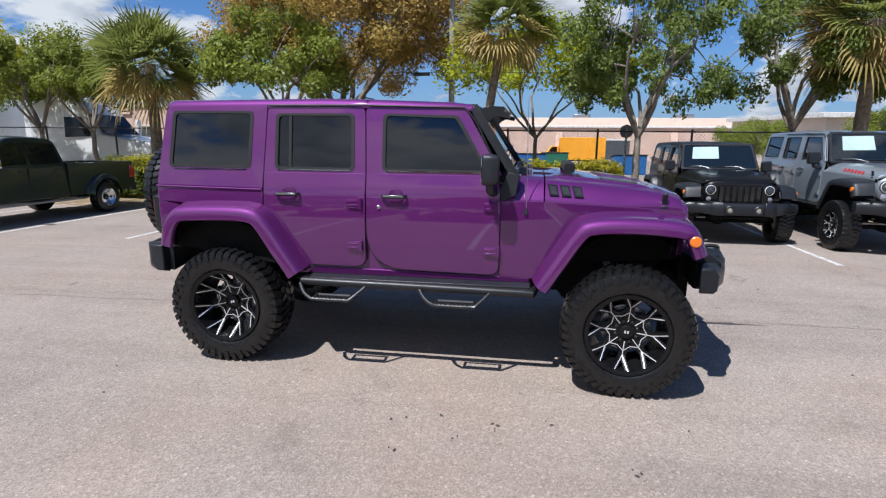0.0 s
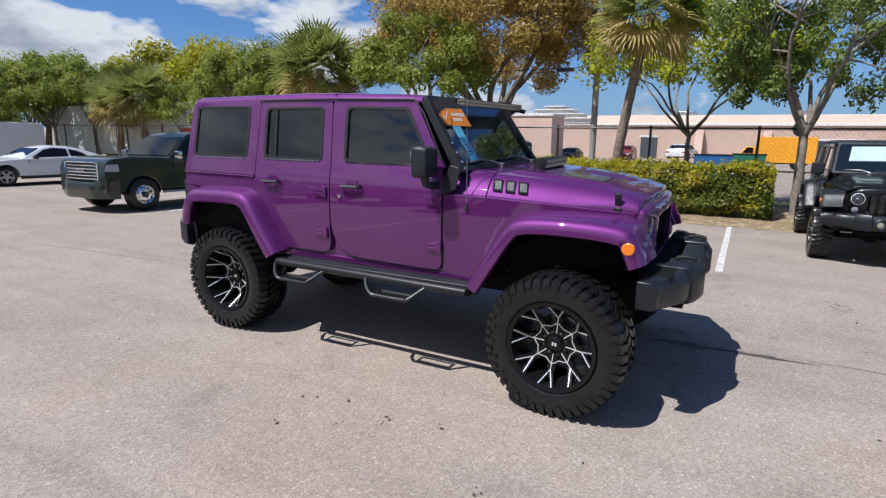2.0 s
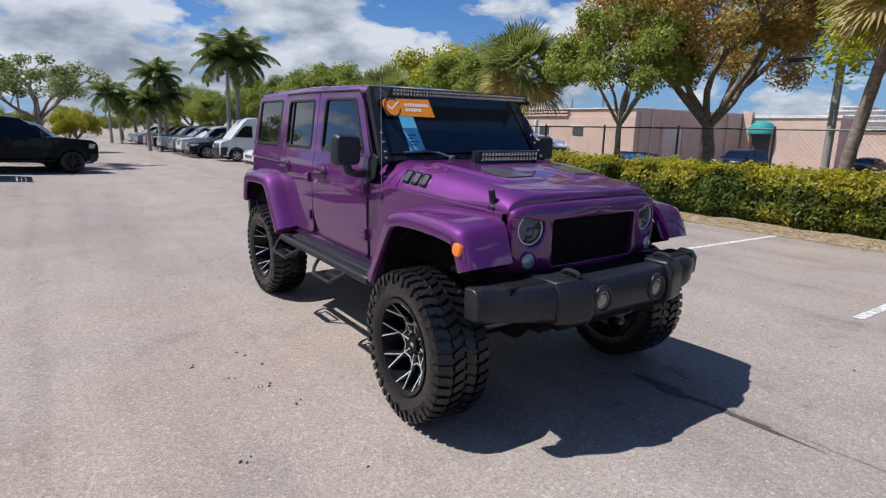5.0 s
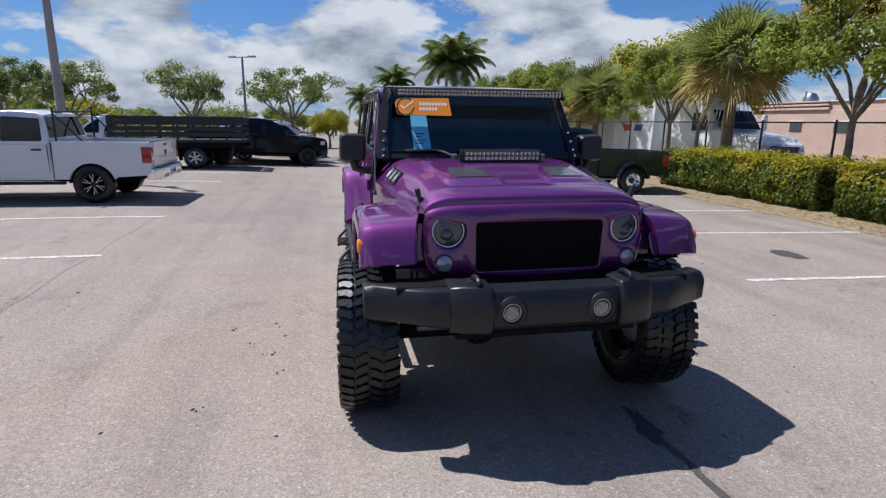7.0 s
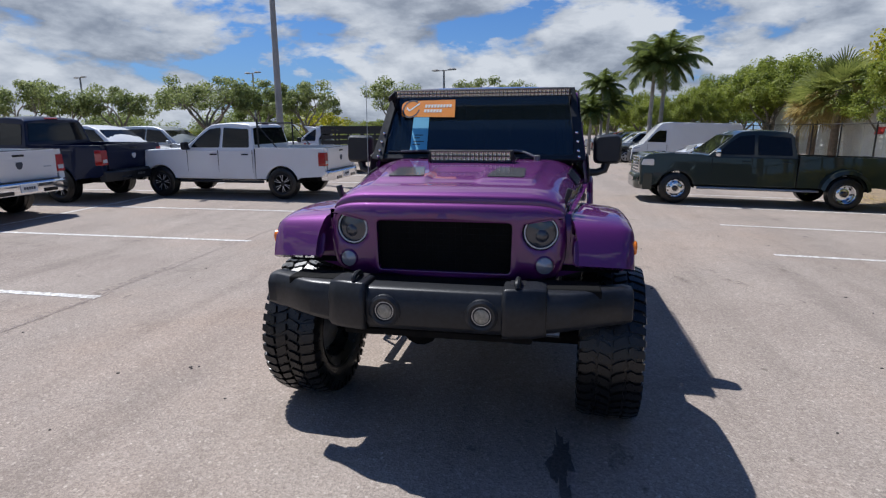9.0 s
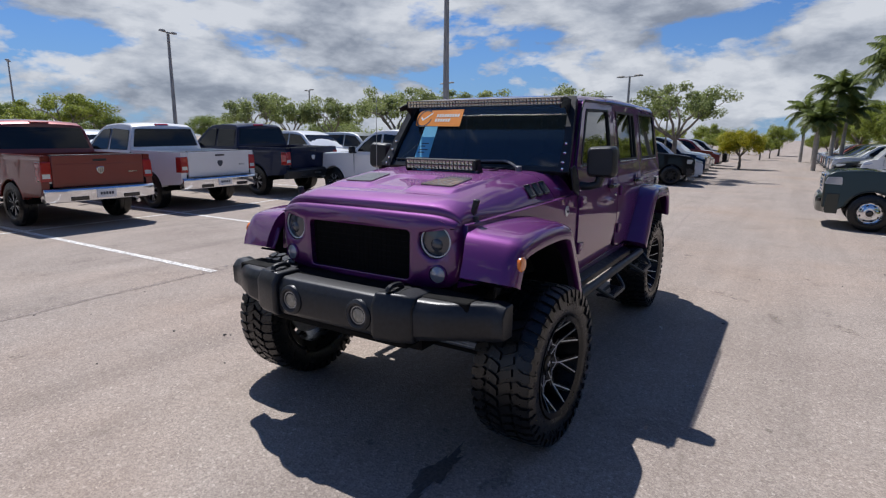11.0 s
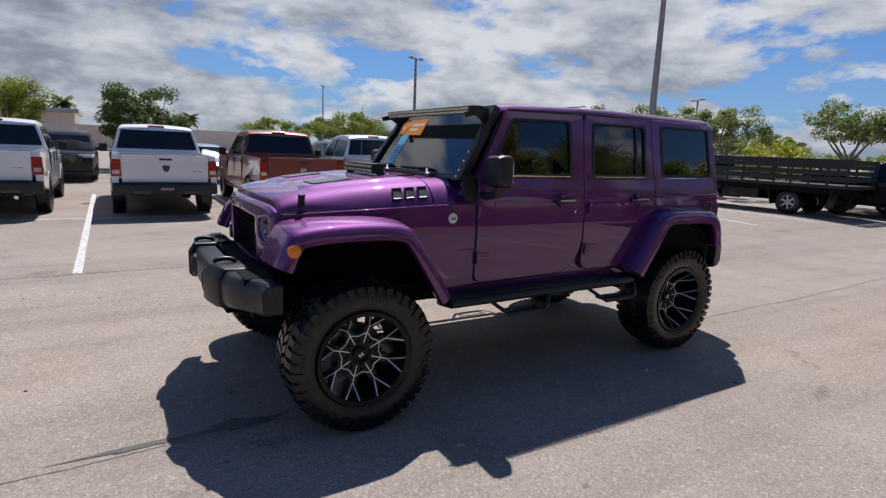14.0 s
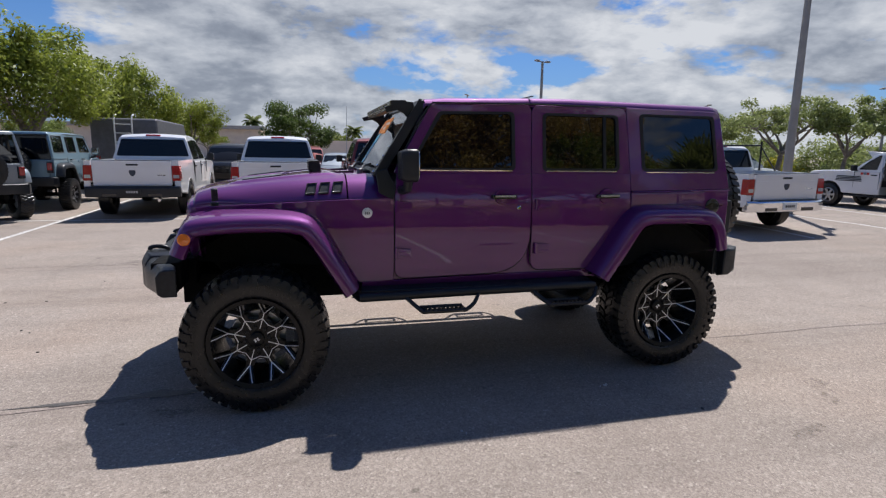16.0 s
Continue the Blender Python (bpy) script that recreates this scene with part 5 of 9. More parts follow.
    # dark blocks added to hide bright ground between bumper ends and wheels
    for s in both:
        bm = bmesh.new()
        box(bm, (2.03, s * 0.62, 0.79), (0.17, 0.36, 0.17))
        P("bumper_bracket", bm, UNDER, bevel=0.01)
    bm = bmesh.new()
    box(bm, (2.10, 0, 0.617), (0.12, 0.96, 0.04))
    P("air_dam", bm, UNDER, bevel=0.01)
    # near-black block added to close the see-through gap under the grille
    bm = bmesh.new()
    box(bm, (1.97, 0, 0.775), (0.16, 1.16, 0.17))
    P("radiator_support", bm, UNDER, bevel=0.01)
    bm = bmesh.new()
    box(bm, (1.80, 0, 0.66), (0.22, 0.92, 0.16))
    P("crossmember", bm, UNDER, bevel=0.02)
    # rear bumper
    bm = bmesh.new()
    loops = []
    for y in frange(-0.80, 0.80, 16):
        t = smoothstep(0.6, 0.8, abs(y))
        xr = -2.19 + 0.04 * t
        loops.append([(xr + 0.20, y, 0.64), (xr + 0.01, y, 0.655), (xr, y, 0.69), (xr, y, 0.845), (xr + 0.02, y, 0.868), (xr + 0.20, y, 0.868)])
    loft(bm, loops)
    rb = P("rear_bumper", bm, BLACK_PLASTIC, "black plastic rear bumper", 0.006)
    for s in both:
        bm = bmesh.new()
        loft(bm, [[(-2.17, s * 0.79, 0.665), (-2.17, s * 0.79, 0.868), (-1.99, s * 0.80, 0.868), (-1.985, s * 0.80, 0.63), (-2.11, s * 0.79, 0.63)],
                  [(-2.10, s * 0.855, 0.69), (-2.10, s * 0.855, 0.850), (-2.00, s * 0.87, 0.850), (-1.995, s * 0.87, 0.65), (-2.06, s * 0.855, 0.65)]])
        part("bumper_end", bm, BLACK_PLASTIC, rb, bevel=0.01)
    # --- chassis, axles, dampers
    for s in both:
        bm = bmesh.new()
        box(bm, (0.0, s * 0.42, 0.60), (4.0, 0.09, 0.13))
        P("frame_rail", bm, UNDER)
        for px in (FX, RX):
            bm = bmesh.new()
            tube(bm, [(px - 0.09, s * 0.60, 0.42), (px - 0.12, s * 0.60, 1.08)], 0.026, 10)
            P("damper", bm, WIPER_GREY if px > 0 else UNDER)
            bm = bmesh.new()
            pts = [(px + 0.06 * math.cos(q), s * 0.52 + 0.06 * math.sin(q), 0.50 + 0.46 * q / (2 * math.pi * 6)) for q in frange(0, 2 * math.pi * 6, 72)]
            tube(bm, pts, 0.009, 6)
            P("coil_spring", bm, UNDER)
    for px in (FX, RX):
        bm = bmesh.new()
        tube(bm, [(px, -0.78, hub_z), (px, 0.78, hub_z)], 0.048, 12)
        tube(bm, [(px - 0.14, -0.22, hub_z + 0.03), (px - 0.08, -0.22, hub_z + 0.03), (px + 0.08, -0.22, hub_z + 0.03), (px + 0.14, -0.22, hub_z + 0.03)], [0.06, 0.12, 0.12, 0.06], 14)
        part("axle", bm, UNDER, root)
    bm = bmesh.new()
    tube(bm, [(1.62, -0.62, hub_z + 0.06), (1.64, 0.62, hub_z + 0.06)], 0.02, 8)
    tube(bm, [(1.66, -0.5, hub_z + 0.14), (1.64, 0.62, hub_z + 0.07)], 0.018, 8)
    part("steering_rod", bm, STEEL, root)
    bm = bmesh.new()
    box(bm, (-0.2, 0.0, 0.64), (1.9, 0.7, 0.10))
    P("skid_plate", bm, UNDER)
    # --- side steps
    if hero:
        for s in both:
            bm = bmesh.new()
            slab(bm, [(0.66, 0.598), (0.838, 0.602), (0.846, 0.650), (0.782, 0.667), (0.66, 0.667)], -0.86, 0.84, lambda u, v, d: (d, s * u, v))
            P("rocker_guard", bm, BLACK_PLASTIC, "black guard under the sill", 0.006)
            bm = bmesh.new()
            tube(bm, dense([(-0.835, s * 0.80, 0.632), (-0.825, s * 0.90, 0.640), (-0.76, s * 0.925, 0.642), (0.0, s * 0.925, 0.636), (0.78, s * 0.925, 0.628), (0.85, s * 0.90, 0.625), (0.87, s * 0.80, 0.620)], 3), 0.030, 12)
            st = P("side_step", bm, SATIN_BLACK, "black tubular side step")
            for x0, x1 in ((-0.845, -0.345), (0.050, 0.560)):
                bm = bmesh.new()
                tube(bm, dense([(x0, s * 0.94, 0.625), (x0 + 0.05, s * 1.0, 0.575), (x0 + 0.11, s * 1.035, 0.545), (x0 + 0.15, s * 1.035, 0.540), (x1 - 0.13, s * 1.035, 0.540), (x1 - 0.09, s * 1.03, 0.548), (x1, s * 0.94, 0.622)], 3), 0.014, 8)
                tube(bm, [(x0 + 0.13, s * 0.93, 0.545), (x0 + 0.13, s * 1.03, 0.543)], 0.012, 6)
                tube(bm, [(x1 - 0.11, s * 0.93, 0.545), (x1 - 0.11, s * 1.03, 0.543)], 0.012, 6)
                tube(bm, [(x0 + 0.12, s * 0.935, 0.545), (x1 - 0.10, s * 0.935, 0.545)], 0.012, 6)
                hoop = part("step_hoop", bm, SATIN_BLACK, st)
                bm = bmesh.new()
                for k in range(9):
                    box(bm, (x0 + 0.15 + k * (x1 - x0 - 0.27) / 8, s * 1.022, 0.553), (0.014, 0.044, 0.014))
                box(bm, ((x0 + x1) / 2 + 0.01, s * 1.022, 0.546), (x1 - x0 - 0.25, 0.040, 0.008))
                part("tread_plate", bm, SATIN_BLACK, st)
        # antenna on the right wing, badge on the left
        bm = bmesh.new()
        lathe(bm, [(0.016, 0), (0.016, 0.012), (0.009, 0.03), (0.004, 0.045), (0.0001, 0.045)], 14, "z")
        base = P("antenna_base", bm, BLACK_PLASTIC)
        base.matrix_basis = low @ Matrix.Translation((0.790, -0.788, 1.165))
        bm = bmesh.new()
        tube(bm, [(0, 0, 0.03), (-0.004, 0.0, 0.40), (-0.010, 0.0, 0.80)], [0.0035, 0.0028, 0.002], 6)
        part("antenna_rod", bm, STEEL, base)
        bm = bmesh.new()
        lathe(bm, [(0.034, 0), (0.034, 0.004), (0.030, 0.006), (0.0001, 0.006)], 28, "y")
        bd = P("round_badge", bm, MILLED, "round silver badge on the wing")
        bd.matrix_basis = low @ Matrix.Translation((0.790, 0.7885, 1.168))
        bm = bmesh.new()
        for k in range(3):
            box(bm, (-0.012 + k * 0.012, 0.0065, -0.002), (0.008, 0.003, 0.016))
        part("badge_mark", bm, DARK_INK, bd)
        bm = bmesh.new()
        lathe(bm, [(0.062, 0), (0.062, 0.008), (0.054, 0.011), (0.0001, 0.006)], 28, "y")
        fc = P("fuel_cap", bm, BLACK_GLOSS, "round black fuel cap")
        fc.matrix_basis = low @ Matrix.Translation((-1.890, 0.797, 1.185))
    # --- inside: dash, wheel, seats, roll bars
    bm = bmesh.new()
    loft(bm, [[(0.62, y, 1.36), (0.44, y, 1.39), (0.36, y, 1.34), (0.36, y, 1.20), (0.62, y, 1.20)] for y in (-0.68, -0.3, 0.3, 0.68)])
    P("dashboard", bm, SEAT_BLACK, bevel=0.02)
    bm = bmesh.new()
    pts = [(0.18 * math.cos(q), 0.18 * math.sin(q)) for q in frange(0, 2 * math.pi, 20)]
    tube(bm, [(0.20 - v * 0.35, 0.37 + u, 1.36 + v * 0.92) for u, v in pts], 0.014, 6)
    P("steering_wheel", bm, SEAT_BLACK)
    for x, z in ((-0.30, 1.29), (-1.15, 1.29)):
        for s in both:
            bm = bmesh.new()
            o = rounded([(-0.23, 0.0), (-0.21, 0.45), (0.21, 0.45), (0.23, 0.0)], 0.07, 4)
            loft(bm, [[(x - 0.06 - v * 0.22, s * 0.37 + u, z - 0.05 + v) for u, v in o], [(x + 0.06 - v * 0.22, s * 0.37 + u * 0.92, z - 0.05 + v) for u, v in o]])
            o = rounded([(-0.12, 0.47), (-0.11, 0.63), (0.11, 0.63), (0.12, 0.47)], 0.04, 4)
            loft(bm, [[(x - 0.05 - v * 0.22, s * 0.37 + u, z - 0.05 + v) for u, v in o], [(x + 0.04 - v * 0.22, s * 0.37 + u, z - 0.05 + v) for u, v in o]])
            P("seat_back", bm, SEAT_BLACK, bevel=0.01)
    for x in (-0.45, -1.75):
        bm = bmesh.new()
        tube(bm, [(x, -0.66, 1.28), (x, -0.60, 1.83), (x, -0.52, 1.88), (x, 0.52, 1.88), (x, 0.60, 1.83), (x, 0.66, 1.28)], 0.028, 8)
        P("roll_bar", bm, SEAT_BLACK)
    # --- wheels and the spare
    for x, y, sp, st in ((axles[0], track[0], 0.2, steer), (axles[1], track[1], 0.55, 0.0)):
        for s in both:
            wheel(root, tyre, rims if x > 0 else rear_rims or rims, x, s * y, hub_z, s, sp + 0.3 * s, steer=st, tread=tread)
    spare = new("spare_wheel", tyre)
    spare.parent = root
    spare["label"] = "spare wheel hung on the tailgate"
    spare.matrix_basis = low @ Matrix.Translation((-2.305 if hero else -2.265, 0.03, 1.165)) @ Matrix.Rotation(radians(90), 4, "Z")
    place("rim", rims["rim"], spare)
    place("hub", rims["hub"], spare)
    if tread:
        put_tread(spare, tread)
    bm = bmesh.new()
    box(bm, (-2.08, 0.05, 1.165), (0.10, 0.22, 0.22))
    P("spare_carrier", bm, SATIN_BLACK, bevel=0.01)
    if bars:
        bm = bmesh.new()
        for k in range(6):
            x = 1.10 + k * 0.085
            p = Vector(hood_point(x, -0.955, 0, 0))
            box(bm, p + Vector((0, -0.004, 0.006)), (0.060, 0.004, 0.05), Matrix.Rotation(-0.5, 4, "X"))
        part("bonnet_lettering", bm, bars, root, m=low)
    return root


def led_bar(parent, x, half, n, dz):
    """Two rows of small reflectors behind a clear strip."""
    bm = bmesh.new()
    box(bm, (x - 0.001, 0, 0), (0.004, 2 * half, 4 * dz))
    part("lens_bed", bm, BLACK_GLOSS, parent)
    w, h = half / n * 0.72, dz * 0.72
    bm = bmesh.new()
    vs = [bm.verts.new((0.004, a * w, b * h)) for a, b in ((-1, -1), (1, -1), (1, 1), (-1, 1))]
    c = bm.verts.new((0.0015, 0, 0))
    for i in range(4):
        bm.faces.new((vs[i], vs[(i + 1) % 4], c))
    me = finish(bm, "led", LED_LENS, 0)
    for r in (-1, 1):
        for k in range(n):
            place("led", me, parent, Matrix.Translation((x, -half + (k + 0.5) * 2 * half / n, r * dz)))


TYRE_BIG = tyre_mesh(0.446, 0.325, 0.272)
TREAD_BIG = tread_meshes(0.446, 0.325, 44)
RIM_BIG, RIM_DEEP = rim_meshes(0.272, 0.325, 0.095), rim_meshes(0.272, 0.325, 0.140)
boxy_car("off_road_car", "lifted metallic purple four-door off-road car on asphalt", PURPLE, PURPLE, pose(0, 0, 0.040), True, TYRE_BIG, RIM_BIG, 0.407,
                    tread=TREAD_BIG, track=(0.905, 0.775), rear_rims=RIM_DEEP, axles=(1.500, -1.475), steer=-0.05)

# ---------------------------------------------------------------- parked vehicles
WHITE_PAINT = car_paint("white_paint", (0.74, 0.75, 0.76), metal=0.0, rough=0.35, flake=0.02)
SILVER_PAINT = car_paint("silver_paint", (0.46, 0.49, 0.52), metal=0.5, rough=0.35, flake=0.08)
RED_PAINT = car_paint("dark_red_paint", (0.165, 0.021, 0.015), metal=0.4, rough=0.35, flake=0.2, coat=0.8, spec=0.3)
NAVY_PAINT = car_paint("navy_paint", (0.003, 0.008, 0.034), metal=0.1, rough=0.3, coat=0.35, spec=0.10)
GREEN_PAINT = car_paint("dark_green_paint", (0.022, 0.031, 0.026), metal=0.3, rough=0.28, coat=0.8, spec=0.3)
BLACK_PAINT = car_paint("black_paint", (0.007, 0.007, 0.008), metal=0.0, rough=0.28, coat=0.45, spec=0.12)
GREY_PAINT = car_paint("grey_paint", (0.22, 0.25, 0.28), metal=0.25, rough=0.35)
BLUE_PAINT = car_paint("pale_blue_paint", (0.17, 0.27, 0.33), metal=0.1, rough=0.35)
YELLOW_PAINT = plain("yellow_truck_paint", (0.85, 0.36, 0.02), 0.5)
BED_LINER = plain("bed_liner", (0.02, 0.02, 0.02), 0.85, bump=0.3, bscale=120)
WOOD_BLACK = plain("black_painted_boards", (0.018, 0.018, 0.019), 0.6, vary=0.3, scale=20)


def road_tyre(R, w, rim):
    bm = bmesh.new()
    h = w / 2
    lathe(bm, [(rim, -h * 0.8), (rim + 0.03, -h), (R - 0.05, -h), (R - 0.01, -h * 0.85), (R, -h * 0.5), (R - 0.008, -h * 0.35), (R - 0.008, -h * 0.30), (R, -h * 0.28), (R, h * 0.28),
               (R - 0.008, h * 0.30), (R - 0.008, h * 0.35), (R, h * 0.5), (R - 0.01, h * 0.85), (R - 0.05, h), (rim + 0.03, h), (rim, h * 0.8)], 36, "y")
    return finish(bm, "tyre", RUBBER, 35)


def road_rim(r, w, spokes, mat):
    bm = bmesh.new()
    h = w / 2
    lathe(bm, [(r, h * 0.82), (r - 0.02, h * 0.86), (r - 0.03, h * 0.4), (r - 0.04, -h * 0.7), (r, -h * 0.8), (r - 0.05, -h * 0.7), (r - 0.05, h * 0.3)], 30, "y", close=True)
    for k in range(spokes):
        a = 2 * math.pi * k / spokes
        m = Matrix.Rotation(a, 4, "Y")
        vs = box(bm, (r * 0.55, h * 0.55, 0), (r * 0.85, 0.03, r * 1.7 / spokes), None)
        bmesh.ops.transform(bm, matrix=m, verts=vs)
    lathe(bm, [(r * 0.30, h * 0.5), (r * 0.30, h * 0.66), (r * 0.22, h * 0.72), (0.0001, h * 0.72)], 20, "y")
    return finish(bm, "rim", mat, 35)


def rim_back(r, w):
    bm = bmesh.new()
    lathe(bm, [(r - 0.03, -w * 0.1), (0.0001, -w * 0.1), (0.0001, -w * 0.14), (r - 0.03, -w * 0.14)], 24, "y")
    return finish(bm, "brake", UNDER, 0)


TYRE_TRUCK, TYRE_CAR = road_tyre(0.405, 0.275, 0.245), road_tyre(0.335, 0.225, 0.235)
RIM_SILVER = road_rim(0.245, 0.275, 6, STEEL)
RIM_DARK = road_rim(0.245, 0.275, 8, SATIN_BLACK)


def two_tone_rim(r, w, n):
    """A dark cast wheel whose split spokes have bright machined faces."""
    h = w / 2
    face, rim = bmesh.new(), bmesh.new()
    lathe(rim, [(r, h * 0.82), (r - 0.02, h * 0.86), (r - 0.03, h * 0.4), (r - 0.04, -h * 0.7), (r, -h * 0.8), (r - 0.05, -h * 0.7), (r - 0.05, h * 0.3)], 30, "y", close=True)
    for k in range(n):
        a = 2 * math.pi * k / n
        for d in (-0.17, 0.17):
            p, q = (r * 0.24 * math.cos(a), r * 0.24 * math.sin(a)), ((r - 0.02) * math.cos(a + d), (r - 0.02) * math.sin(a + d))
            sx, sz = -math.sin(a + d * 1.3), math.cos(a + d * 1.3)
            for bm, wd, y0, y1 in ((rim, 0.020, h * 0.45, h * 0.70), (face, 0.0055, h * 0.70, h * 0.735)):
                loft(bm, [[(c[0] + sx * e, y, c[1] + sz * e) for c, e in ((p, wd * 0.8), (p, -wd * 0.8), (q, -wd), (q, wd))] for y in (y0, y1)])
    lathe(rim, [(r * 0.30, h * 0.45), (r * 0.30, h * 0.66), (r * 0.22, h * 0.72), (0.0001, h * 0.72)], 20, "y")
    return finish(rim, "rim", SATIN_BLACK, 35), finish(face, "spoke_faces", MILLED, 35)


def holed_rim(r, w, deep):
    """A bright heavy-duty wheel: a pressed disc round a dark hub, its eight oval holes put on as dark discs; the rear
    one is dished inward.
    """
    bm = bmesh.new()
    h = w / 2
    f = h * (0.20 if deep else 0.92)
    lathe(bm, [(r, h * 0.80), (r - 0.012, h * 0.94), (r - 0.026, h * 0.86), (r - 0.040, f - 0.035), (r * 0.62, f), (r * 0.40, f + 0.004), (r * 0.38, f - 0.02), (0.0001, f - 0.02)], 40, "y")
    out = [finish(bm, "rim", CHROME, 35)]
    bm = bmesh.new()
    lathe(bm, [(r * 0.30, f - 0.02), (r * 0.29, f + 0.035), (r * 0.18, f + 0.06), (0.0001, f + 0.06)], 20, "y")
    out.append(finish(bm, "hub", BLACK_GLOSS, 35))
    # dark disc laid on the surface; the hole's shade is put into its colour
    bm = bmesh.new()
    lathe(bm, [(0.0001, 0.004), (0.021, 0.004), (0.024, 0.0)], 14, "y")
    out.append((finish(bm, "hand_hole", UNDER, 0), f))
    return out


HEAVY_FRONT, HEAVY_REAR = holed_rim(0.245, 0.275, False), holed_rim(0.245, 0.275, True)
RIM_TWO = two_tone_rim(0.245, 0.275, 6)
RIM_CAR = road_rim(0.235, 0.225, 5, STEEL)
BRAKE = rim_back(0.245, 0.275)


def road_wheel(parent, x, y, R, tyre, rim, s):
    w = new("wheel", tyre)
    w.parent = parent
    w.matrix_basis = Matrix.Translation((x, y, R)) @ (Matrix() if s > 0 else Matrix.Rotation(math.pi, 4, "Z")) @ Matrix.Rotation(x * 1.3 + y, 4, "Y")
    if isinstance(rim, list):
        place("rim", rim[0], w)
        place("hub", rim[1], w)
        me, f = rim[2]
        for k in range(8):
            place("hand_hole", me, w, Matrix.Rotation(2 * math.pi * k / 8, 4, "Y") @ Matrix.Translation((0.245 * 0.70, f - 0.008, 0)) @ Matrix.Rotation(0.30, 4, "Z"))
        return
    if isinstance(rim, tuple):
        place("rim", rim[0], w)
        place("spoke_face", rim[1], w)
    else:
        place("rim", rim, w)
    place("brake", BRAKE, w)


def arch(cx, r, zb, n=9):
    """Points over a wheel from front to back, at the sill's height zb at both ends."""
    a0 = math.asin(max(-1, min(1, (zb - 0.40) / r)))
    return [(cx + r * math.cos(q), 0.40 + r * math.sin(q)) for q in frange(a0, math.pi - a0, n)]


def pickup(label, paint, m, bumper="black", rim=None, rack=False, tow=False, chrome_face=False, group="parked pickup trucks", wb=3.57, bed_extra=0.0, dual=False, single=False):
    """A crew-cab pickup truck; x forward, its middle between the axles."""
    root = thing("pickup_truck", label, "pickup truck", m, group)
    rim = rim or RIM_SILVER
    xf, xr = wb / 2, -wb / 2
    back = xr - 1.20
    W = 0.985
    R = 0.405

    def P(nm, bm, mat, lab="", bevel=0.0, parent=None, smooth=35):
        return part(nm, bm, mat, parent or root, lab, bevel, smooth)

    def to3(u, v, d):
        k = 1 - 0.035 * smoothstep(0.95, 1.32, v) - 0.05 * smoothstep(xf + 0.4, xf + 1.0, u)
        return (u, d * k, v)

    cab_back = xr + 0.74 - bed_extra
    up = 0.05 if chrome_face else 0.0
    sh = xf - 1.785
    bm = bmesh.new()
    side = [(cab_back, 0.50), (cab_back, 1.27), (0.98 + sh, 1.265), (1.15 + sh, 1.295), (2.0 + sh, 1.265 + up), (xf + 0.70, 1.225 + up), (xf + 0.85, 1.15 + up), (xf + 0.90, 1.00 + up), (xf + 0.90, 0.56 - 2 * up), (xf + 0.62, 0.50 - 2 * up)]
    slab(bm, side + arch(xf, 0.475, 0.50), -W, W, to3)
    body = P("body", bm, paint, bevel=0.035)
    bm = bmesh.new()
    box(bm, (0, 0, 0.55), (wb + 1.6, 1.2, 0.22))
    P("chassis", bm, UNDER)
    for s in (-1, 1):
        bm = bmesh.new()
        poly = [(back, 0.66), (back, 1.30), (cab_back - 0.02, 1.315), (cab_back - 0.02, 0.52), (xr + 0.46, 0.52)] + arch(xr, 0.475, 0.52)[0:] + [(xr - 0.50, 0.56), (back + 0.1, 0.60)]
        slab(bm, poly, 0.86 * s, W * s, to3)
        P("bed_side", bm, paint, bevel=0.03)
        bm = bmesh.new()
        box(bm, (cab_back - 0.015, s * 0.958, 0.90), (0.016, 0.03, 0.76))
        P("panel_gap", bm, GASKET)
        for x in (xf, xr):
            bm = bmesh.new()
            loft(bm, [[(x + 0.482 * math.cos(q), s * y, 0.40 + 0.482 * math.sin(q)) for q in frange(0.05, math.pi - 0.05, 12)] for y in (0.93, 0.55)], cap=False, closed=False)
            P("wheel_liner", bm, UNDER)
            road_wheel(root, x, s * (0.98 if dual and x < 0 else 0.88 if dual else 0.86), R, TYRE_TRUCK, (HEAVY_FRONT if x > 0 else HEAVY_REAR) if dual else rim, s)
    bm = bmesh.new()
    box(bm, ((back + cab_back) / 2, 0, 0.80), (cab_back - back - 0.06, 1.74, 0.05))
    P("bed_floor", bm, BED_LINER)
    bm = bmesh.new()
    box(bm, (cab_back - 0.06, 0, 1.05), (0.05, 1.74, 0.50))
    P("bed_front", bm, paint)
    # tailgate
    bm = bmesh.new()
    slab(bm, rounded([(-0.80, 0.745), (-0.80, 1.305), (0.80, 1.305), (0.80, 0.745)], 0.03, 3), back - 0.015, back + 0.05, lambda u, v, d: (d - 0.02 * smoothstep(1.2, 1.3, v), u, v))
    gate = P("tailgate", bm, paint, bevel=0.012)
    # the pressed crease across the gate and its top lip
    bm = bmesh.new()
    loft(bm, [[(back - 0.012, y, 1.135), (back - 0.030, y, 1.150), (back - 0.030, y, 1.158), (back - 0.012, y, 1.175)] for y in (-0.74, 0.0, 0.74)])
    part("gate_crease", bm, paint, gate, smooth=50)
    bm = bmesh.new()
    box(bm, (back + 0.015, 0, 1.308), (0.085, 1.60, 0.018))
    part("gate_cap", bm, BLACK_PLASTIC, gate, bevel=0.006)
    bm = bmesh.new()
    box(bm, (back - 0.026, 0, 1.215), (0.03, 0.24, 0.040))
    part("gate_handle", bm, BLACK_PLASTIC, gate, bevel=0.01)
    bm = bmesh.new()
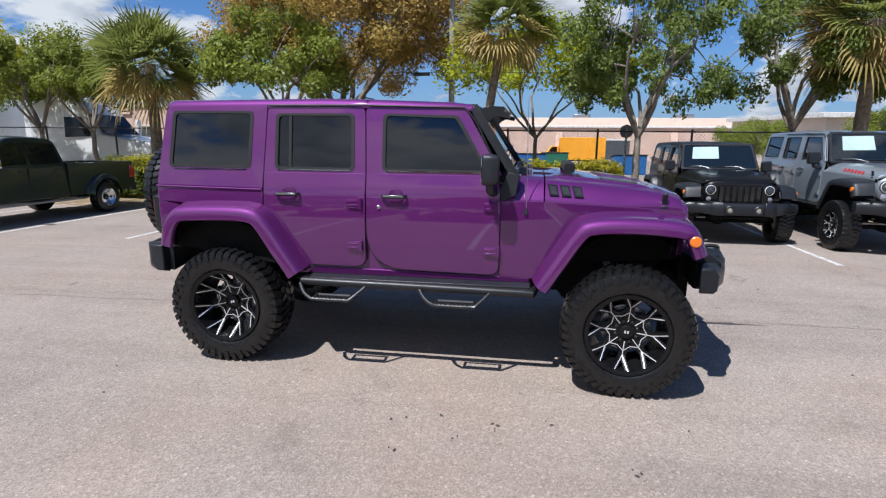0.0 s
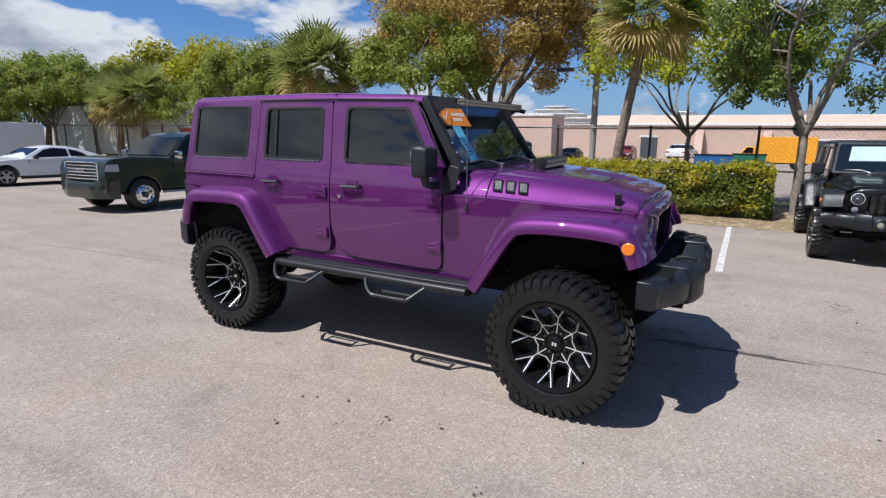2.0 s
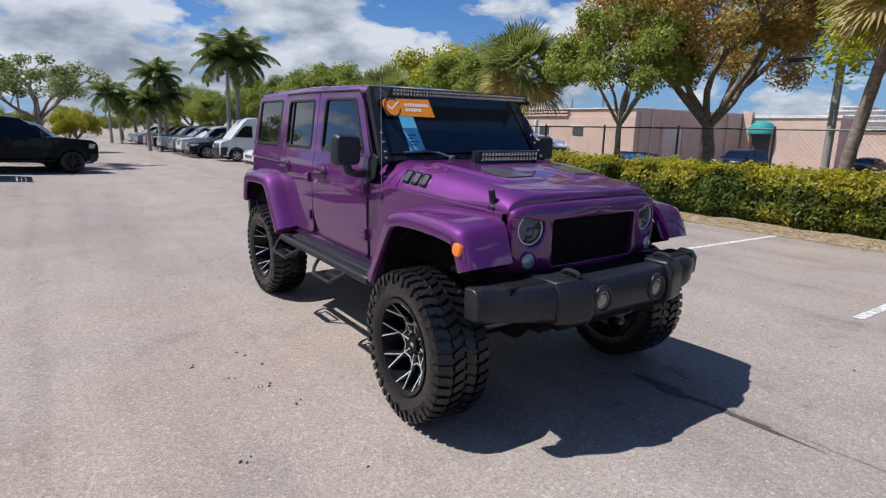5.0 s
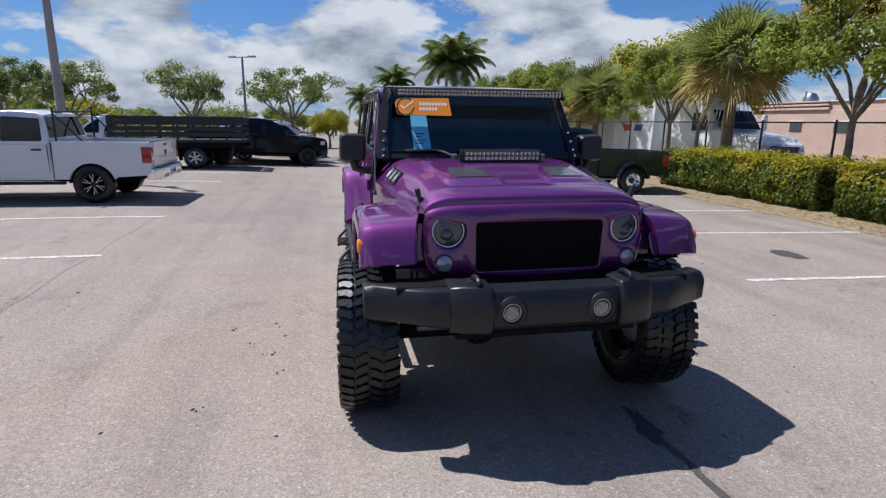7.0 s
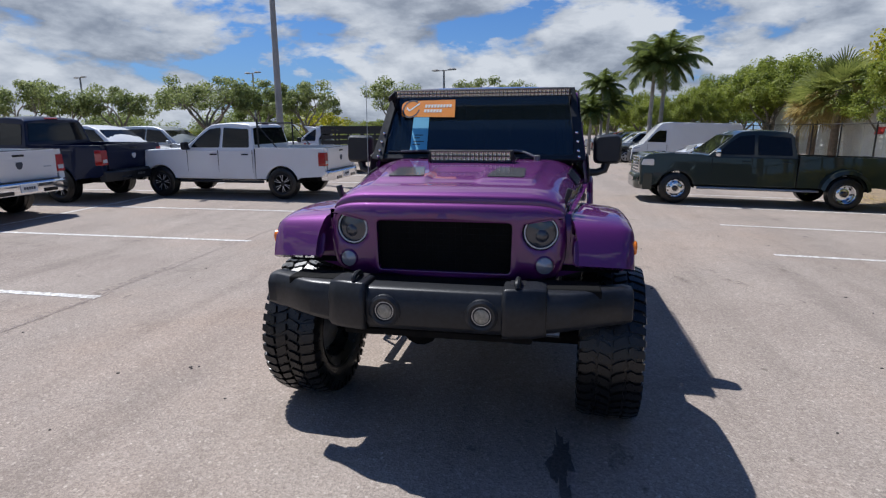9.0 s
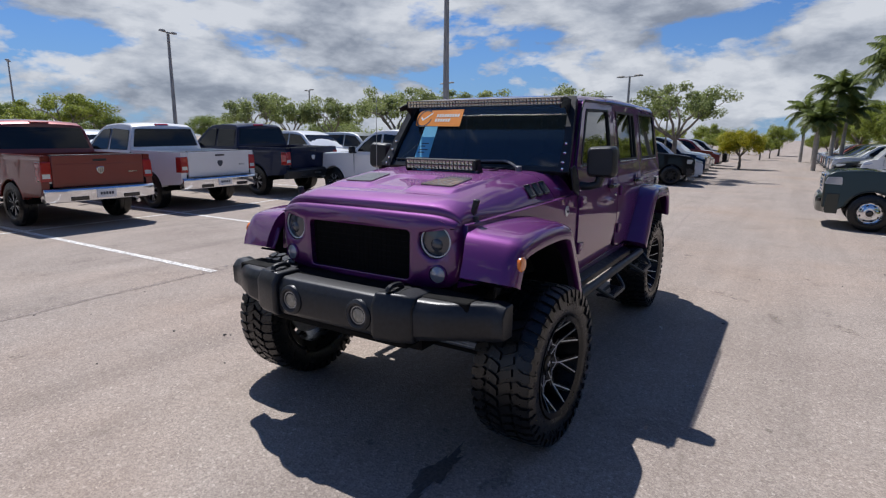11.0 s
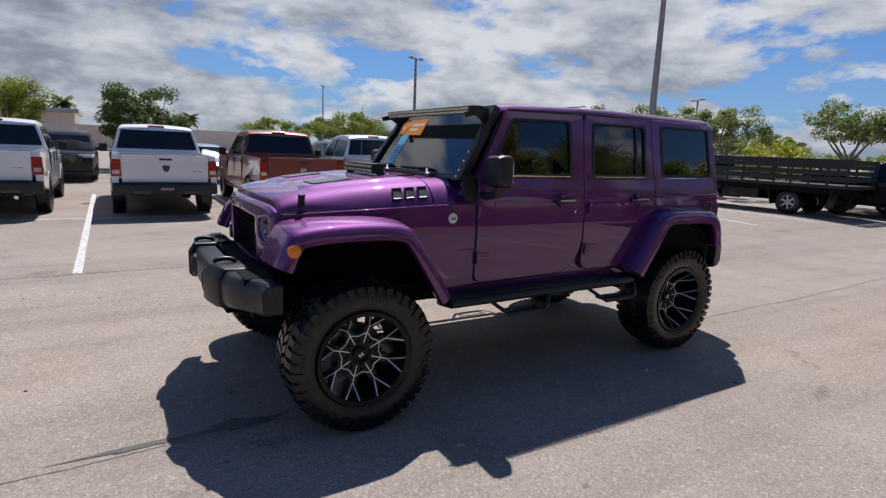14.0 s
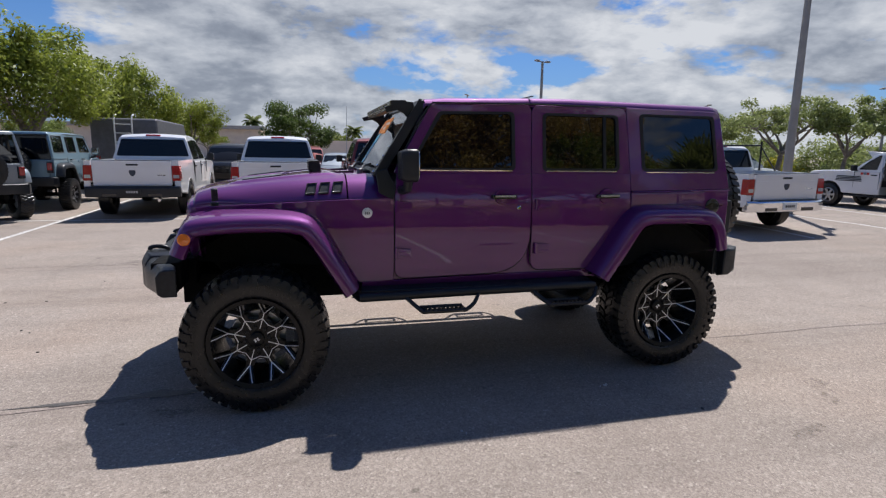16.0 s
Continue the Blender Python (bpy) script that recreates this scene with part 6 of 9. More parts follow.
    slab(bm, [(-0.060, 1.095), (-0.072, 1.045), (-0.044, 0.985), (-0.016, 0.962), (0.016, 0.962), (0.044, 0.985), (0.072, 1.045), (0.060, 1.095)], back - 0.035, back - 0.010, lambda u, v, d: (d, u, v))
    part("emblem", bm, CHROME if paint is not WHITE_PAINT else DARK_INK, gate, "plain emblem shape", bevel=0.006)
    bm = bmesh.new()
    for k in range(5):
        box(bm, (back - 0.020, -0.52 - k * 0.035, 0.985), (0.012, 0.022, 0.024))
    part("gate_lettering", bm, CHROME, gate)
    for s in (-1, 1):
        bm = bmesh.new()
        slab(bm, rounded([(0.805, 0.86), (0.805, 1.20), (0.972, 1.20), (0.988, 0.86)], 0.02, 3), back - 0.022, back + 0.17, lambda u, v, d: (d, s * u, v))
        tl = P("tail_light", bm, RED_LENS, "red tail light", 0.012)
        bm = bmesh.new()
        box(bm, (back - 0.024, s * 0.895, 0.955), (0.01, 0.12, 0.075))
        part("reversing_lens", bm, CLEAR_LENS, tl)
    bm = bmesh.new()
    bmat = CHROME if bumper == "chrome" else BLACK_PLASTIC
    loops = []
    for y in frange(-0.97, 0.97, 14):
        t = smoothstep(0.7, 0.97, abs(y))
        xb = back - 0.16 + 0.10 * t
        loops.append([(xb + 0.16, y, 0.50), (xb + 0.01, y, 0.50), (xb, y, 0.55), (xb, y, 0.70), (xb + 0.03, y, 0.735), (xb + 0.18, y, 0.735)])
    loft(bm, loops)
    rb = P("rear_bumper", bm, bmat, "chrome rear bumper" if bumper == "chrome" else "black rear bumper", 0.01)
    bm = bmesh.new()
    box(bm, (back - 0.065, 0, 0.742), (0.13, 1.50, 0.016))
    part("step_pad", bm, BLACK_PLASTIC, rb, bevel=0.006)
    for s in (-1, 1):
        bm = bmesh.new()
        box(bm, (back - 0.163, s * 0.46, 0.555), (0.012, 0.30, 0.070))
        part("bumper_recess", bm, BLACK_GLOSS, rb, bevel=0.01)
    bm = bmesh.new()
    box(bm, (back - 0.168, 0, 0.62), (0.012, 0.34, 0.15))
    plate = part("number_plate", bm, SATIN_BLACK if bumper != "chrome" else WHITE_INK, rb)
    bm = bmesh.new()
    for k in range(5):
        box(bm, (back - 0.176, -0.10 + k * 0.05, 0.62), (0.006, 0.035, 0.05))
    part("plate_print", bm, STEEL if bumper != "chrome" else DARK_INK, rb)
    if tow:
        bm = bmesh.new()
        tube(bm, [(back - 0.10, -0.55, 0.46), (back - 0.22, -0.55, 0.44)], 0.035, 10)
        P("exhaust", bm, CHROME)
    # greenhouse: a side outline with tumblehome, the panes laid on it
    b0, b1, t0, t1 = cab_back + 0.02, 1.08 + sh, cab_back + 0.17, 0.34 + sh
    xm = (b0 + b1) / 2 - 0.10
    top_z = 1.93

    def cab_y(z):
        return lerp_list(z, [(1.20, 0.950), (1.30, 0.938), (1.60, 0.862), (1.80, 0.800), (1.88, 0.760), (1.95, 0.68)])

    prof = [(b0, 1.22), (b0 + 0.01, 1.32), (t0 - 0.06, 1.74), (t0 - 0.01, 1.84), (t0 + 0.08, 1.895), (t0 + 0.35, top_z - 0.01), ((t0 + t1) / 2, top_z), (t1 - 0.32, top_z - 0.012), (t1 - 0.08, 1.89), (t1 + 0.08, 1.80),
            (0.72 + sh, 1.545), (b1 - 0.08, 1.31), (b1, 1.22)]
    bm = bmesh.new()
    n_ = 9
    loft(bm, [[(x, cab_y(z) * f, z + (0.035 * (1 - f * f) if z > 1.80 else 0) - 0.0) for x, z in prof] for f in (-1.0, -0.93, -0.75, -0.4, 0.0, 0.4, 0.75, 0.93, 1.0)])
    cab = P("cab_roof", bm, paint, bevel=0.022, smooth=30)

    def side_pane(nm, pts, s, mat=None, off=0.005):
        bm = bmesh.new()
        o = rounded(pts, 0.035, 4)
        loft(bm, [[(x, s * (cab_y(z) + off), z) for x, z in o], [(x, s * (cab_y(z) + off - 0.012), z) for x, z in o]])
        part(nm, bm, mat or CAR_GLASS, cab, smooth=0)

    def cross_pane(nm, xa, za, xb, zb2, inset, off, label=""):
        bm = bmesh.new()
        d = Vector((xb - xa, 0, zb2 - za))
        nr = Vector((d.z, 0, -d.x)).normalized() * off
        o = rounded([(0.0, -1.0), (0.0, 1.0), (1.0, 1.0), (1.0, -1.0)], 0.05, 3)
        rws_ = []
        for k in (1.0, -0.5):
            rws_.append([Vector((xa + d.x * u, w * (cab_y(za + d.z * u) - inset), za + d.z * u + (0.035 * (1 - w * w) * smoothstep(1.6, 1.9, za + d.z * u)))) + nr * k for u, w in o])
        loft(bm, rws_)
        part(nm, bm, CAR_GLASS, cab, label, smooth=0)

    for s in (-1, 1):
        xw = b0 + 0.16 if single else xm + 0.045
        if not single:
            side_pane("side_window", [(b0 + 0.13, 1.315), (t0 + 0.04, 1.775), (xm - 0.045, 1.815), (xm - 0.045, 1.315)], s)
        side_pane("side_window", [(xw, 1.315), (xw, 1.815 if not single else 1.79), (t1 - 0.06, 1.785), (0.60 + sh, 1.56), (0.80 + sh, 1.345), (0.80 + sh, 1.315)], s)
        for xh in ((b0 + 0.22,) if single else (b0 + 0.25, (b0 + b1) / 2 + 0.12)):
            bm = bmesh.new()
            box(bm, (xh, s * 0.965, 1.14), (0.20, 0.03, 0.035))
            P("door_handle", bm, BLACK_GLOSS if paint is not GREEN_PAINT else paint, bevel=0.01)
        for xg in ((cab_back + 0.06, 0.93 + sh) if single else (cab_back + 0.06, (b0 + b1) / 2 - 0.02, 0.93 + sh)):
            bm = bmesh.new()
            box(bm, (xg, s * 0.968, 0.90), (0.006, 0.02, 0.70))
            P("door_gap", bm, GASKET)
        bm = bmesh.new()
        o = rounded([(-0.09, -0.10), (-0.09, 0.10), (0.09, 0.10), (0.09, -0.10)], 0.03, 3)
        loft(bm, [[(0.86 + sh + d, s * (1.11 + u), 1.36 + v * k) for u, v in o] for d, k in ((-0.05, 1.0), (0.03, 1.0), (0.06, 0.8))])
        tube(bm, [(0.86 + sh, s * 0.94, 1.28), (0.86 + sh, s * 1.06, 1.30)], 0.025, 8)
        P("door_mirror", bm, CHROME if chrome_face else BLACK_PLASTIC, bevel=0.008)
        bm = bmesh.new()
        tube(bm, [(xf - 0.55, s * 0.93, 0.44), (xr + 0.55, s * 0.93, 0.44)], 0.035, 8)
        P("running_board", bm, SATIN_BLACK if not chrome_face else STEEL)
        bm = bmesh.new()
        slab(bm, rounded([(xf + 0.56, 0.93 + up), (xf + 0.58, 1.10 + up), (xf + 0.84, 1.09 + up), (xf + 0.905, 0.93 + up)], 0.03, 3), s * 0.60, s * 0.968, lambda u, v, d: (u, d * (1 - 0.05 * smoothstep(xf + 0.4, xf + 1.0, u)), v))
        P("headlight", bm, CLEAR_LENS, "clear wraparound headlight", 0.01)
    cross_pane("rear_window", b0 + 0.028, 1.38, t0 - 0.055, 1.80, 0.075, -0.010)
    cross_pane("windscreen", b1 - 0.075, 1.33, t1 + 0.10, 1.80, 0.045, 0.012)
    bm = bmesh.new()
    box(bm, (t0 + 0.03, 0, 1.905), (0.05, 0.34, 0.028), Matrix.Rotation(-0.5, 4, "Y"))
    part("brake_light", bm, RED_LENS, cab, "red high brake light", bevel=0.006)
    # lips round the wheel openings
    for s in (-1, 1):
        for x in (xf, xr):
            bm = bmesh.new()
            tube(bm, [(x + 0.478 * math.cos(q), s * (0.972 - 0.03 * smoothstep(xf + 0.2, xf + 0.7, x + 0.478 * math.cos(q))), 0.40 + 0.478 * math.sin(q)) for q in frange(0.25, math.pi - 0.25, 16)], 0.020, 6)
            P("arch_lip", bm, paint)
    # face: grille, bars, bumper
    gx = xf + 0.90
    gw, gt = (0.66, 1.17) if chrome_face else (0.60, 1.10)
    bm = bmesh.new()
    slab(bm, rounded([(-gw + 0.05, 0.74), (-gw, gt), (gw, gt), (gw - 0.05, 0.74)], 0.05, 3), gx - 0.05, gx + 0.012, lambda u, v, d: (d - 0.05 * (u / 0.7) ** 2, u, v))
    g = P("grille", bm, BLACK_GLOSS, bevel=0.01)
    bar_mat = CHROME if chrome_face else SATIN_BLACK
    for k in range(5):
        z = 0.80 + k * (gt - 0.86) / 4
        bm = bmesh.new()
        grid_pts = [-1, -0.6, -0.2, 0.2, 0.6, 1]
        loft(bm, [[(gx + 0.030 - 0.05 * (u * gw * 0.93 / 0.7) ** 2 + a, u * gw * 0.93, z + b) for a, b in ((-0.02, -0.014), (0.006, -0.012), (0.008, 0.010), (-0.02, 0.016))] for u in grid_pts])
        part("grille_bar", bm, bar_mat, g)
    if chrome_face:
        bm = bmesh.new()
        box(bm, (gx + 0.038, 0, 0.80 + 2.5 * (gt - 0.86) / 4), (0.016, 0.34, 0.060))
        part("grille_badge", bm, STEEL, g, bevel=0.006)
        for s in (-1, 1):
            bm = bmesh.new()
            tube(bm, [(gx - 0.01, s * (gw - 0.03), 0.76), (gx + 0.004, s * (gw - 0.01), 0.98), (gx - 0.002, s * (gw + 0.005), gt - 0.02), (gx - 0.01, s * (gw - 0.06), gt + 0.015), (gx + 0.035, 0, gt + 0.020)], 0.018, 8)
            part("grille_surround", bm, CHROME, g)
            bm = bmesh.new()
            tube(bm, [(xf + 0.02, s * 0.72, 1.315), (xf + 0.40, s * 0.66, 1.285), (xf + 0.70, s * 0.60, 1.255)], [0.012, 0.022, 0.010], 8)
            P("bonnet_crease", bm, paint)
    bm = bmesh.new()
    loops = []
    for y in frange(-0.97, 0.97, 18):
        t = smoothstep(0.50, 0.97, abs(y))
        xb = gx + 0.10 - 0.17 * t
        zt = 0.74 + 0.06 * smoothstep(0.55, 0.70, abs(y)) * (1 if chrome_face else 0)
        zl = 0.34 if chrome_face else 0.44
        loops.append([(xb - 0.25, y, zl), (xb - 0.03, y, zl), (xb, y, zl + 0.06), (xb, y, zt - 0.08), (xb - 0.03, y, zt - 0.02), (xb - 0.25, y, zt - 0.02)])
    loft(bm, loops)
    fb = P("front_bumper", bm, paint if chrome_face else bmat, bevel=0.01)
    bm = bmesh.new()
    box(bm, (gx + 0.095, 0, 0.58), (0.02, 0.9, 0.10))
    part("lower_intake", bm, BLACK_GLOSS, fb)
    if chrome_face:
        for s in (-1, 1):
            bm = bmesh.new()
            box(bm, (gx + 0.015, s * 0.72, 0.62), (0.05, 0.22, 0.075), Matrix.Rotation(-s * 0.30, 4, "Z"))
            part("fog_recess", bm, BLACK_GLOSS, fb, bevel=0.01)
    if dual:
        # swollen sides over the twin rear wheels
        for s in (-1, 1):
            bm = bmesh.new()
            pts_ = [(xr + 0.62 * math.cos(q), 0.42 + 0.62 * math.sin(q)) for q in frange(0.16, math.pi - 0.16, 14)]
            inn_ = [(xr + 0.485 * math.cos(q), 0.42 + 0.485 * math.sin(q)) for q in frange(0.10, math.pi - 0.10, 14)]
            rws_ = [[(x, s * 0.955, z) for x, z in pts_], [(x, s * 1.10, 0.42 + (z - 0.42) * 0.93) for x, z in [(xr + (x - xr) * 0.93, z) for x, z in pts_]], [(x, s * 1.13, z) for x, z in inn_], [(x, s * 1.06, z) for x, z in inn_]]
            loft(bm, rws_, cap=False, closed=False)
            P("dual_fender", bm, paint, smooth=50)
    if rack:
        for s in (-1, 1):
            bm = bmesh.new()
            tube(bm, [(cab_back - 0.12, s * 0.92, 1.30), (cab_back - 0.12, s * 0.92, 2.02)], 0.022, 8)
            P("rack_post", bm, SATIN_BLACK)
            bm = bmesh.new()
            tube(bm, [(cab_back - 0.14, s * 0.92, 1.86), (cab_back - 0.62, s * 0.92, 1.32)], 0.016, 8)
            P("rack_stay", bm, SATIN_BLACK)
        bm = bmesh.new()
        tube(bm, [(cab_back - 0.12, -0.92, 1.92), (cab_back - 0.12, 0.92, 1.92)], 0.022, 8)
        P("rack_bar", bm, SATIN_BLACK)
    return root


def small_car(name, label, paint, m, shape, cat="car", group="", rim=None):
    """Sedans, sport utilities and vans: a body with wheel openings, and a glazed upper body that leans inward."""
    root = thing(name, label, cat, m, group)
    W, xf, xr, R = shape["W"], shape["axles"][0], shape["axles"][1], shape.get("R", 0.335)
    belt, top, lean_in = shape["belt"], max(z for _, z in shape["roof"]), shape["lean"]
    nose, tail = max(x for x, _ in shape["body"]), min(x for x, _ in shape["body"])
    ra = R + 0.065

    def arch2(cx):
        return [(cx + ra * math.cos(q), R + ra * math.sin(q)) for q in frange(0.0, math.pi, 11)]

    def width(u, v):
        k = 1 - 0.05 * smoothstep(0.70, belt, v) - 0.05 * smoothstep(0.55, 0.25, v)
        return k * (1 - 0.16 * smoothstep(nose - 0.7, nose + 0.1, u) ** 1.5 - 0.10 * smoothstep(tail + 0.6, tail - 0.1, u))

    bm = bmesh.new()
    poly = shape["body"] + [(xf + ra + 0.02, 0.27)] + arch2(xf) + arch2(xr) + [(xr - ra - 0.02, 0.30)]
    loft(bm, [[(u, d * W * width(u, v), v + (0.03 * (1 - d * d) if v > belt - 0.30 else 0)) for u, v in poly] for d in (-1.0, -0.97, -0.7, 0.0, 0.7, 0.97, 1.0)])
    part("body", bm, paint, root, bevel=0.025, smooth=40)

    def cab_y(z):
        return W * lerp_list(z, [(belt - 0.1, 0.94), (belt, 0.925), (belt + (top - belt) * 0.8, lean_in + 0.04), (top, lean_in - 0.05)])

    bm = bmesh.new()
    loft(bm, [[(x, cab_y(z) * f, z + 0.035 * (1 - f * f) * smoothstep(belt + 0.15, top, z)) for x, z in shape["roof"]] for f in (-1.0, -0.93, -0.7, -0.35, 0.0, 0.35, 0.7, 0.93, 1.0)])
    cab = part("upper_body", bm, paint, root, bevel=0.02, smooth=40)

    def cross_pane(nm, a, b):
        bm = bmesh.new()
        d = Vector((b[0] - a[0], 0, b[1] - a[1]))
        nr = Vector((d.z, 0, -d.x)).normalized() * (0.012 if nm == "windscreen" else -0.012)
        o = rounded([(0.0, -1.0), (0.0, 1.0), (1.0, 1.0), (1.0, -1.0)], 0.06, 3)
        loft(bm, [[Vector((a[0] + d.x * u, w * (cab_y(a[1] + d.z * u) - 0.05), a[1] + d.z * u + 0.035 * (1 - w * w) * smoothstep(belt + 0.15, top, a[1] + d.z * u))) + nr * k for u, w in o] for k in (1.0, -0.5)])
        part(nm, bm, CAR_GLASS, cab, smooth=0)

    cross_pane("windscreen", *shape["shield"])
    if "rear" in shape:
        cross_pane("rear_window", *shape["rear"])
    for s in (-1, 1):
        for win in shape["windows"]:
            bm = bmesh.new()
            o = rounded(win, 0.035, 3)
            loft(bm, [[(x, s * (cab_y(z) + 0.006), z) for x, z in o], [(x, s * (cab_y(z) - 0.008), z) for x, z in o]])
            part("side_window", bm, CAR_GLASS, cab, smooth=0)
        for x in (xf, xr):
            bm = bmesh.new()
            loft(bm, [[(x + (ra + 0.005) * math.cos(a), s * y, R + (ra + 0.005) * math.sin(a)) for a in frange(0.05, math.pi - 0.05, 10)] for y in (W * 0.90, W * 0.55)], cap=False, closed=False)
            part("wheel_liner", bm, UNDER, root)
            road_wheel(root, x, s * (W - 0.13), R, TYRE_CAR, rim or RIM_CAR, s)
        hx, hz = shape["lamp"]
        bm = bmesh.new()
        slab(bm, rounded([(hx - 0.34, hz + 0.035), (hx - 0.30, hz + 0.075), (hx + 0.03, hz + 0.045), (hx + 0.06, hz - 0.055), (hx - 0.05, hz - 0.055)], 0.02, 2), s * W * 0.52, s * W * 1.005, lambda u, v, d: (u, d * width(u, v), v))
        part("headlight", bm, CLEAR_LENS, root, bevel=0.012)
        bm = bmesh.new()
        box(bm, (tail + 0.07, s * W * 0.72, belt - 0.17), (0.16, W * 0.36, 0.12))
        part("tail_light", bm, RED_LENS, root, bevel=0.03)
        mx, mz = shape["mirror"]
        bm = bmesh.new()
        loft(bm, [[(mx + a, s * (W * 0.92 + 0.10 + u * 0.10), mz + v * 0.075 * k) for u, v in ((-1, -0.8), (-0.9, 0.9), (0.8, 1.0), (1, -0.7))] for a, k in ((-0.05, 1.0), (0.03, 0.95), (0.08, 0.6))])
        part("door_mirror", bm, shape.get("trim", paint), root, bevel=0.015)
        for xg in shape["gaps"]:
            bm = bmesh.new()
            box(bm, (xg, s * W * 0.966, (belt + 0.42) / 2), (0.008, 0.05, belt - 0.50))
            part("door_gap", bm, GASKET, root)
        bm = bmesh.new()
        box(bm, (0.5 * (xf + xr), s * W * 0.945, 0.29), (xf - xr - 2 * ra - 0.06, 0.03, 0.10))
        part("side_skirt", bm, BLACK_PLASTIC, root, bevel=0.01)
    gz0, gz1 = shape["grille"]
    bm = bmesh.new()
    slab(bm, rounded([(-W * 0.52, gz0), (-W * 0.56, gz1), (W * 0.56, gz1), (W * 0.52, gz0)], 0.03, 3), nose - 0.12, nose + 0.008, lambda u, v, d: (d - 0.05 * (u / W) ** 2, u, v))
    part("grille", bm, BLACK_GLOSS, root, bevel=0.01)
    bm = bmesh.new()
    loft(bm, [[(nose + 0.02 - 0.20 * (u / W) ** 4 + a, u, z) for a, z in ((-0.25, 0.24), (0.0, 0.25), (0.03, 0.31), (0.02, 0.37), (-0.25, 0.37))] for u in frange(-W * 0.86, W * 0.86, 10)])
    part("front_lip", bm, shape.get("trim", BLACK_PLASTIC), root)
    if "cladding" in shape:
        bm = bmesh.new()
        loft(bm, [[(nose + 0.035 - 0.22 * (u / W) ** 4 + a, u, z) for a, z in ((-0.3, 0.34), (0.0, 0.35), (0.03, 0.45), (0.0, 0.80), (-0.3, 0.82))] for u in frange(-W * 0.94, W * 0.94, 12)])
        part("front_bumper", bm, BLACK_PLASTIC, root)
        for s in (-1, 1):
            for x in (xf, xr):
                bm = bmesh.new()
                tube(bm, [(x + (ra + 0.02) * math.cos(q), s * W * 0.985, R + (ra + 0.02) * math.sin(q)) for q in frange(0.0, math.pi, 14)], 0.035, 6)
                part("arch_cladding", bm, BLACK_PLASTIC, root)
    bm = bmesh.new()
    box(bm, (0.5 * (xf + xr), 0, 0.36), (xf - xr + 0.5, W * 1.5, 0.14))
    part("underside", bm, UNDER, root)
    return root


SEDAN = dict(W=0.91, axles=(1.45, -1.35), belt=0.93, lean=0.72, lamp=(2.22, 0.70), mirror=(0.80, 0.98), grille=(0.46, 0.68), gaps=(-1.05, -0.15, 0.85),
             body=[(-2.36, 0.40), (-2.42, 0.75), (-2.36, 0.96), (-1.75, 1.01), (0.95, 0.94), (1.70, 0.86), (2.15, 0.78), (2.34, 0.64), (2.36, 0.40), (2.28, 0.26)],
             roof=[(-2.0, 0.90), (-1.95, 0.99), (-1.25, 1.33), (-0.75, 1.43), (-0.1, 1.45), (0.35, 1.37), (1.12, 0.95), (1.14, 0.88)],
             shield=((1.04, 0.97), (0.42, 1.35)), rear=((-1.86, 1.02), (-1.28, 1.34)),
             windows=[[(-1.52, 1.01), (-1.15, 1.28), (-0.80, 1.35), (-0.24, 1.37), (-0.24, 0.99)], [(-0.16, 0.99), (-0.16, 1.37), (0.25, 1.32), (0.80, 0.99)]])
MUSCLE = dict(W=0.95, axles=(1.52, -1.40), belt=0.96, lean=0.66, lamp=(2.36, 0.74), mirror=(0.55, 1.00), grille=(0.36, 0.64), gaps=(-0.65, 0.78), R=0.345, trim=BLACK_PLASTIC,
              body=[(-2.40, 0.42), (-2.46, 0.78), (-2.38, 1.00), (-1.75, 1.04), (0.75, 0.97), (1.65, 0.91), (2.25, 0.83), (2.42, 0.70), (2.44, 0.42), (2.36, 0.25)],
              roof=[(-2.0, 0.94), (-1.92, 1.03), (-1.25, 1.28), (-0.70, 1.39), (-0.15, 1.41), (0.22, 1.33), (0.98, 0.96), (1.0, 0.90)],
              shield=((0.90, 0.98), (0.28, 1.32)), rear=((-1.82, 1.05), (-1.28, 1.29)),
              windows=[[(-1.40, 1.04), (-1.05, 1.22), (-0.72, 1.30), (-0.72, 1.02)], [(-0.64, 1.02), (-0.64, 1.31), (-0.15, 1.34), (0.14, 1.28), (0.66, 1.00)]])
SUV = dict(W=0.96, axles=(1.42, -1.43), belt=1.08, lean=0.74, lamp=(2.25, 0.92), mirror=(0.92, 1.15), grille=(0.62, 0.92), gaps=(-1.15, -0.15, 0.95), R=0.36,
           body=[(-2.38, 0.42), (-2.44, 0.90), (-2.38, 1.10), (1.0, 1.10), (1.75, 1.05), (2.18, 0.97), (2.34, 0.80), (2.36, 0.42), (2.28, 0.28)],
           roof=[(-2.36, 1.02), (-2.34, 1.15), (-2.12, 1.62), (-1.85, 1.73), (-0.6, 1.77), (0.15, 1.74), (0.55, 1.63), (1.22, 1.12), (1.24, 1.02)],
           shield=((1.14, 1.14), (0.62, 1.60)), rear=((-2.30, 1.16), (-2.14, 1.60)),
           windows=[[(-2.05, 1.18), (-1.92, 1.56), (-1.32, 1.63), (-1.32, 1.15)], [(-1.24, 1.15), (-1.24, 1.64), (-0.24, 1.66), (-0.24, 1.14)], [(-0.16, 1.14), (-0.16, 1.66), (0.42, 1.60), (0.98, 1.14)]])
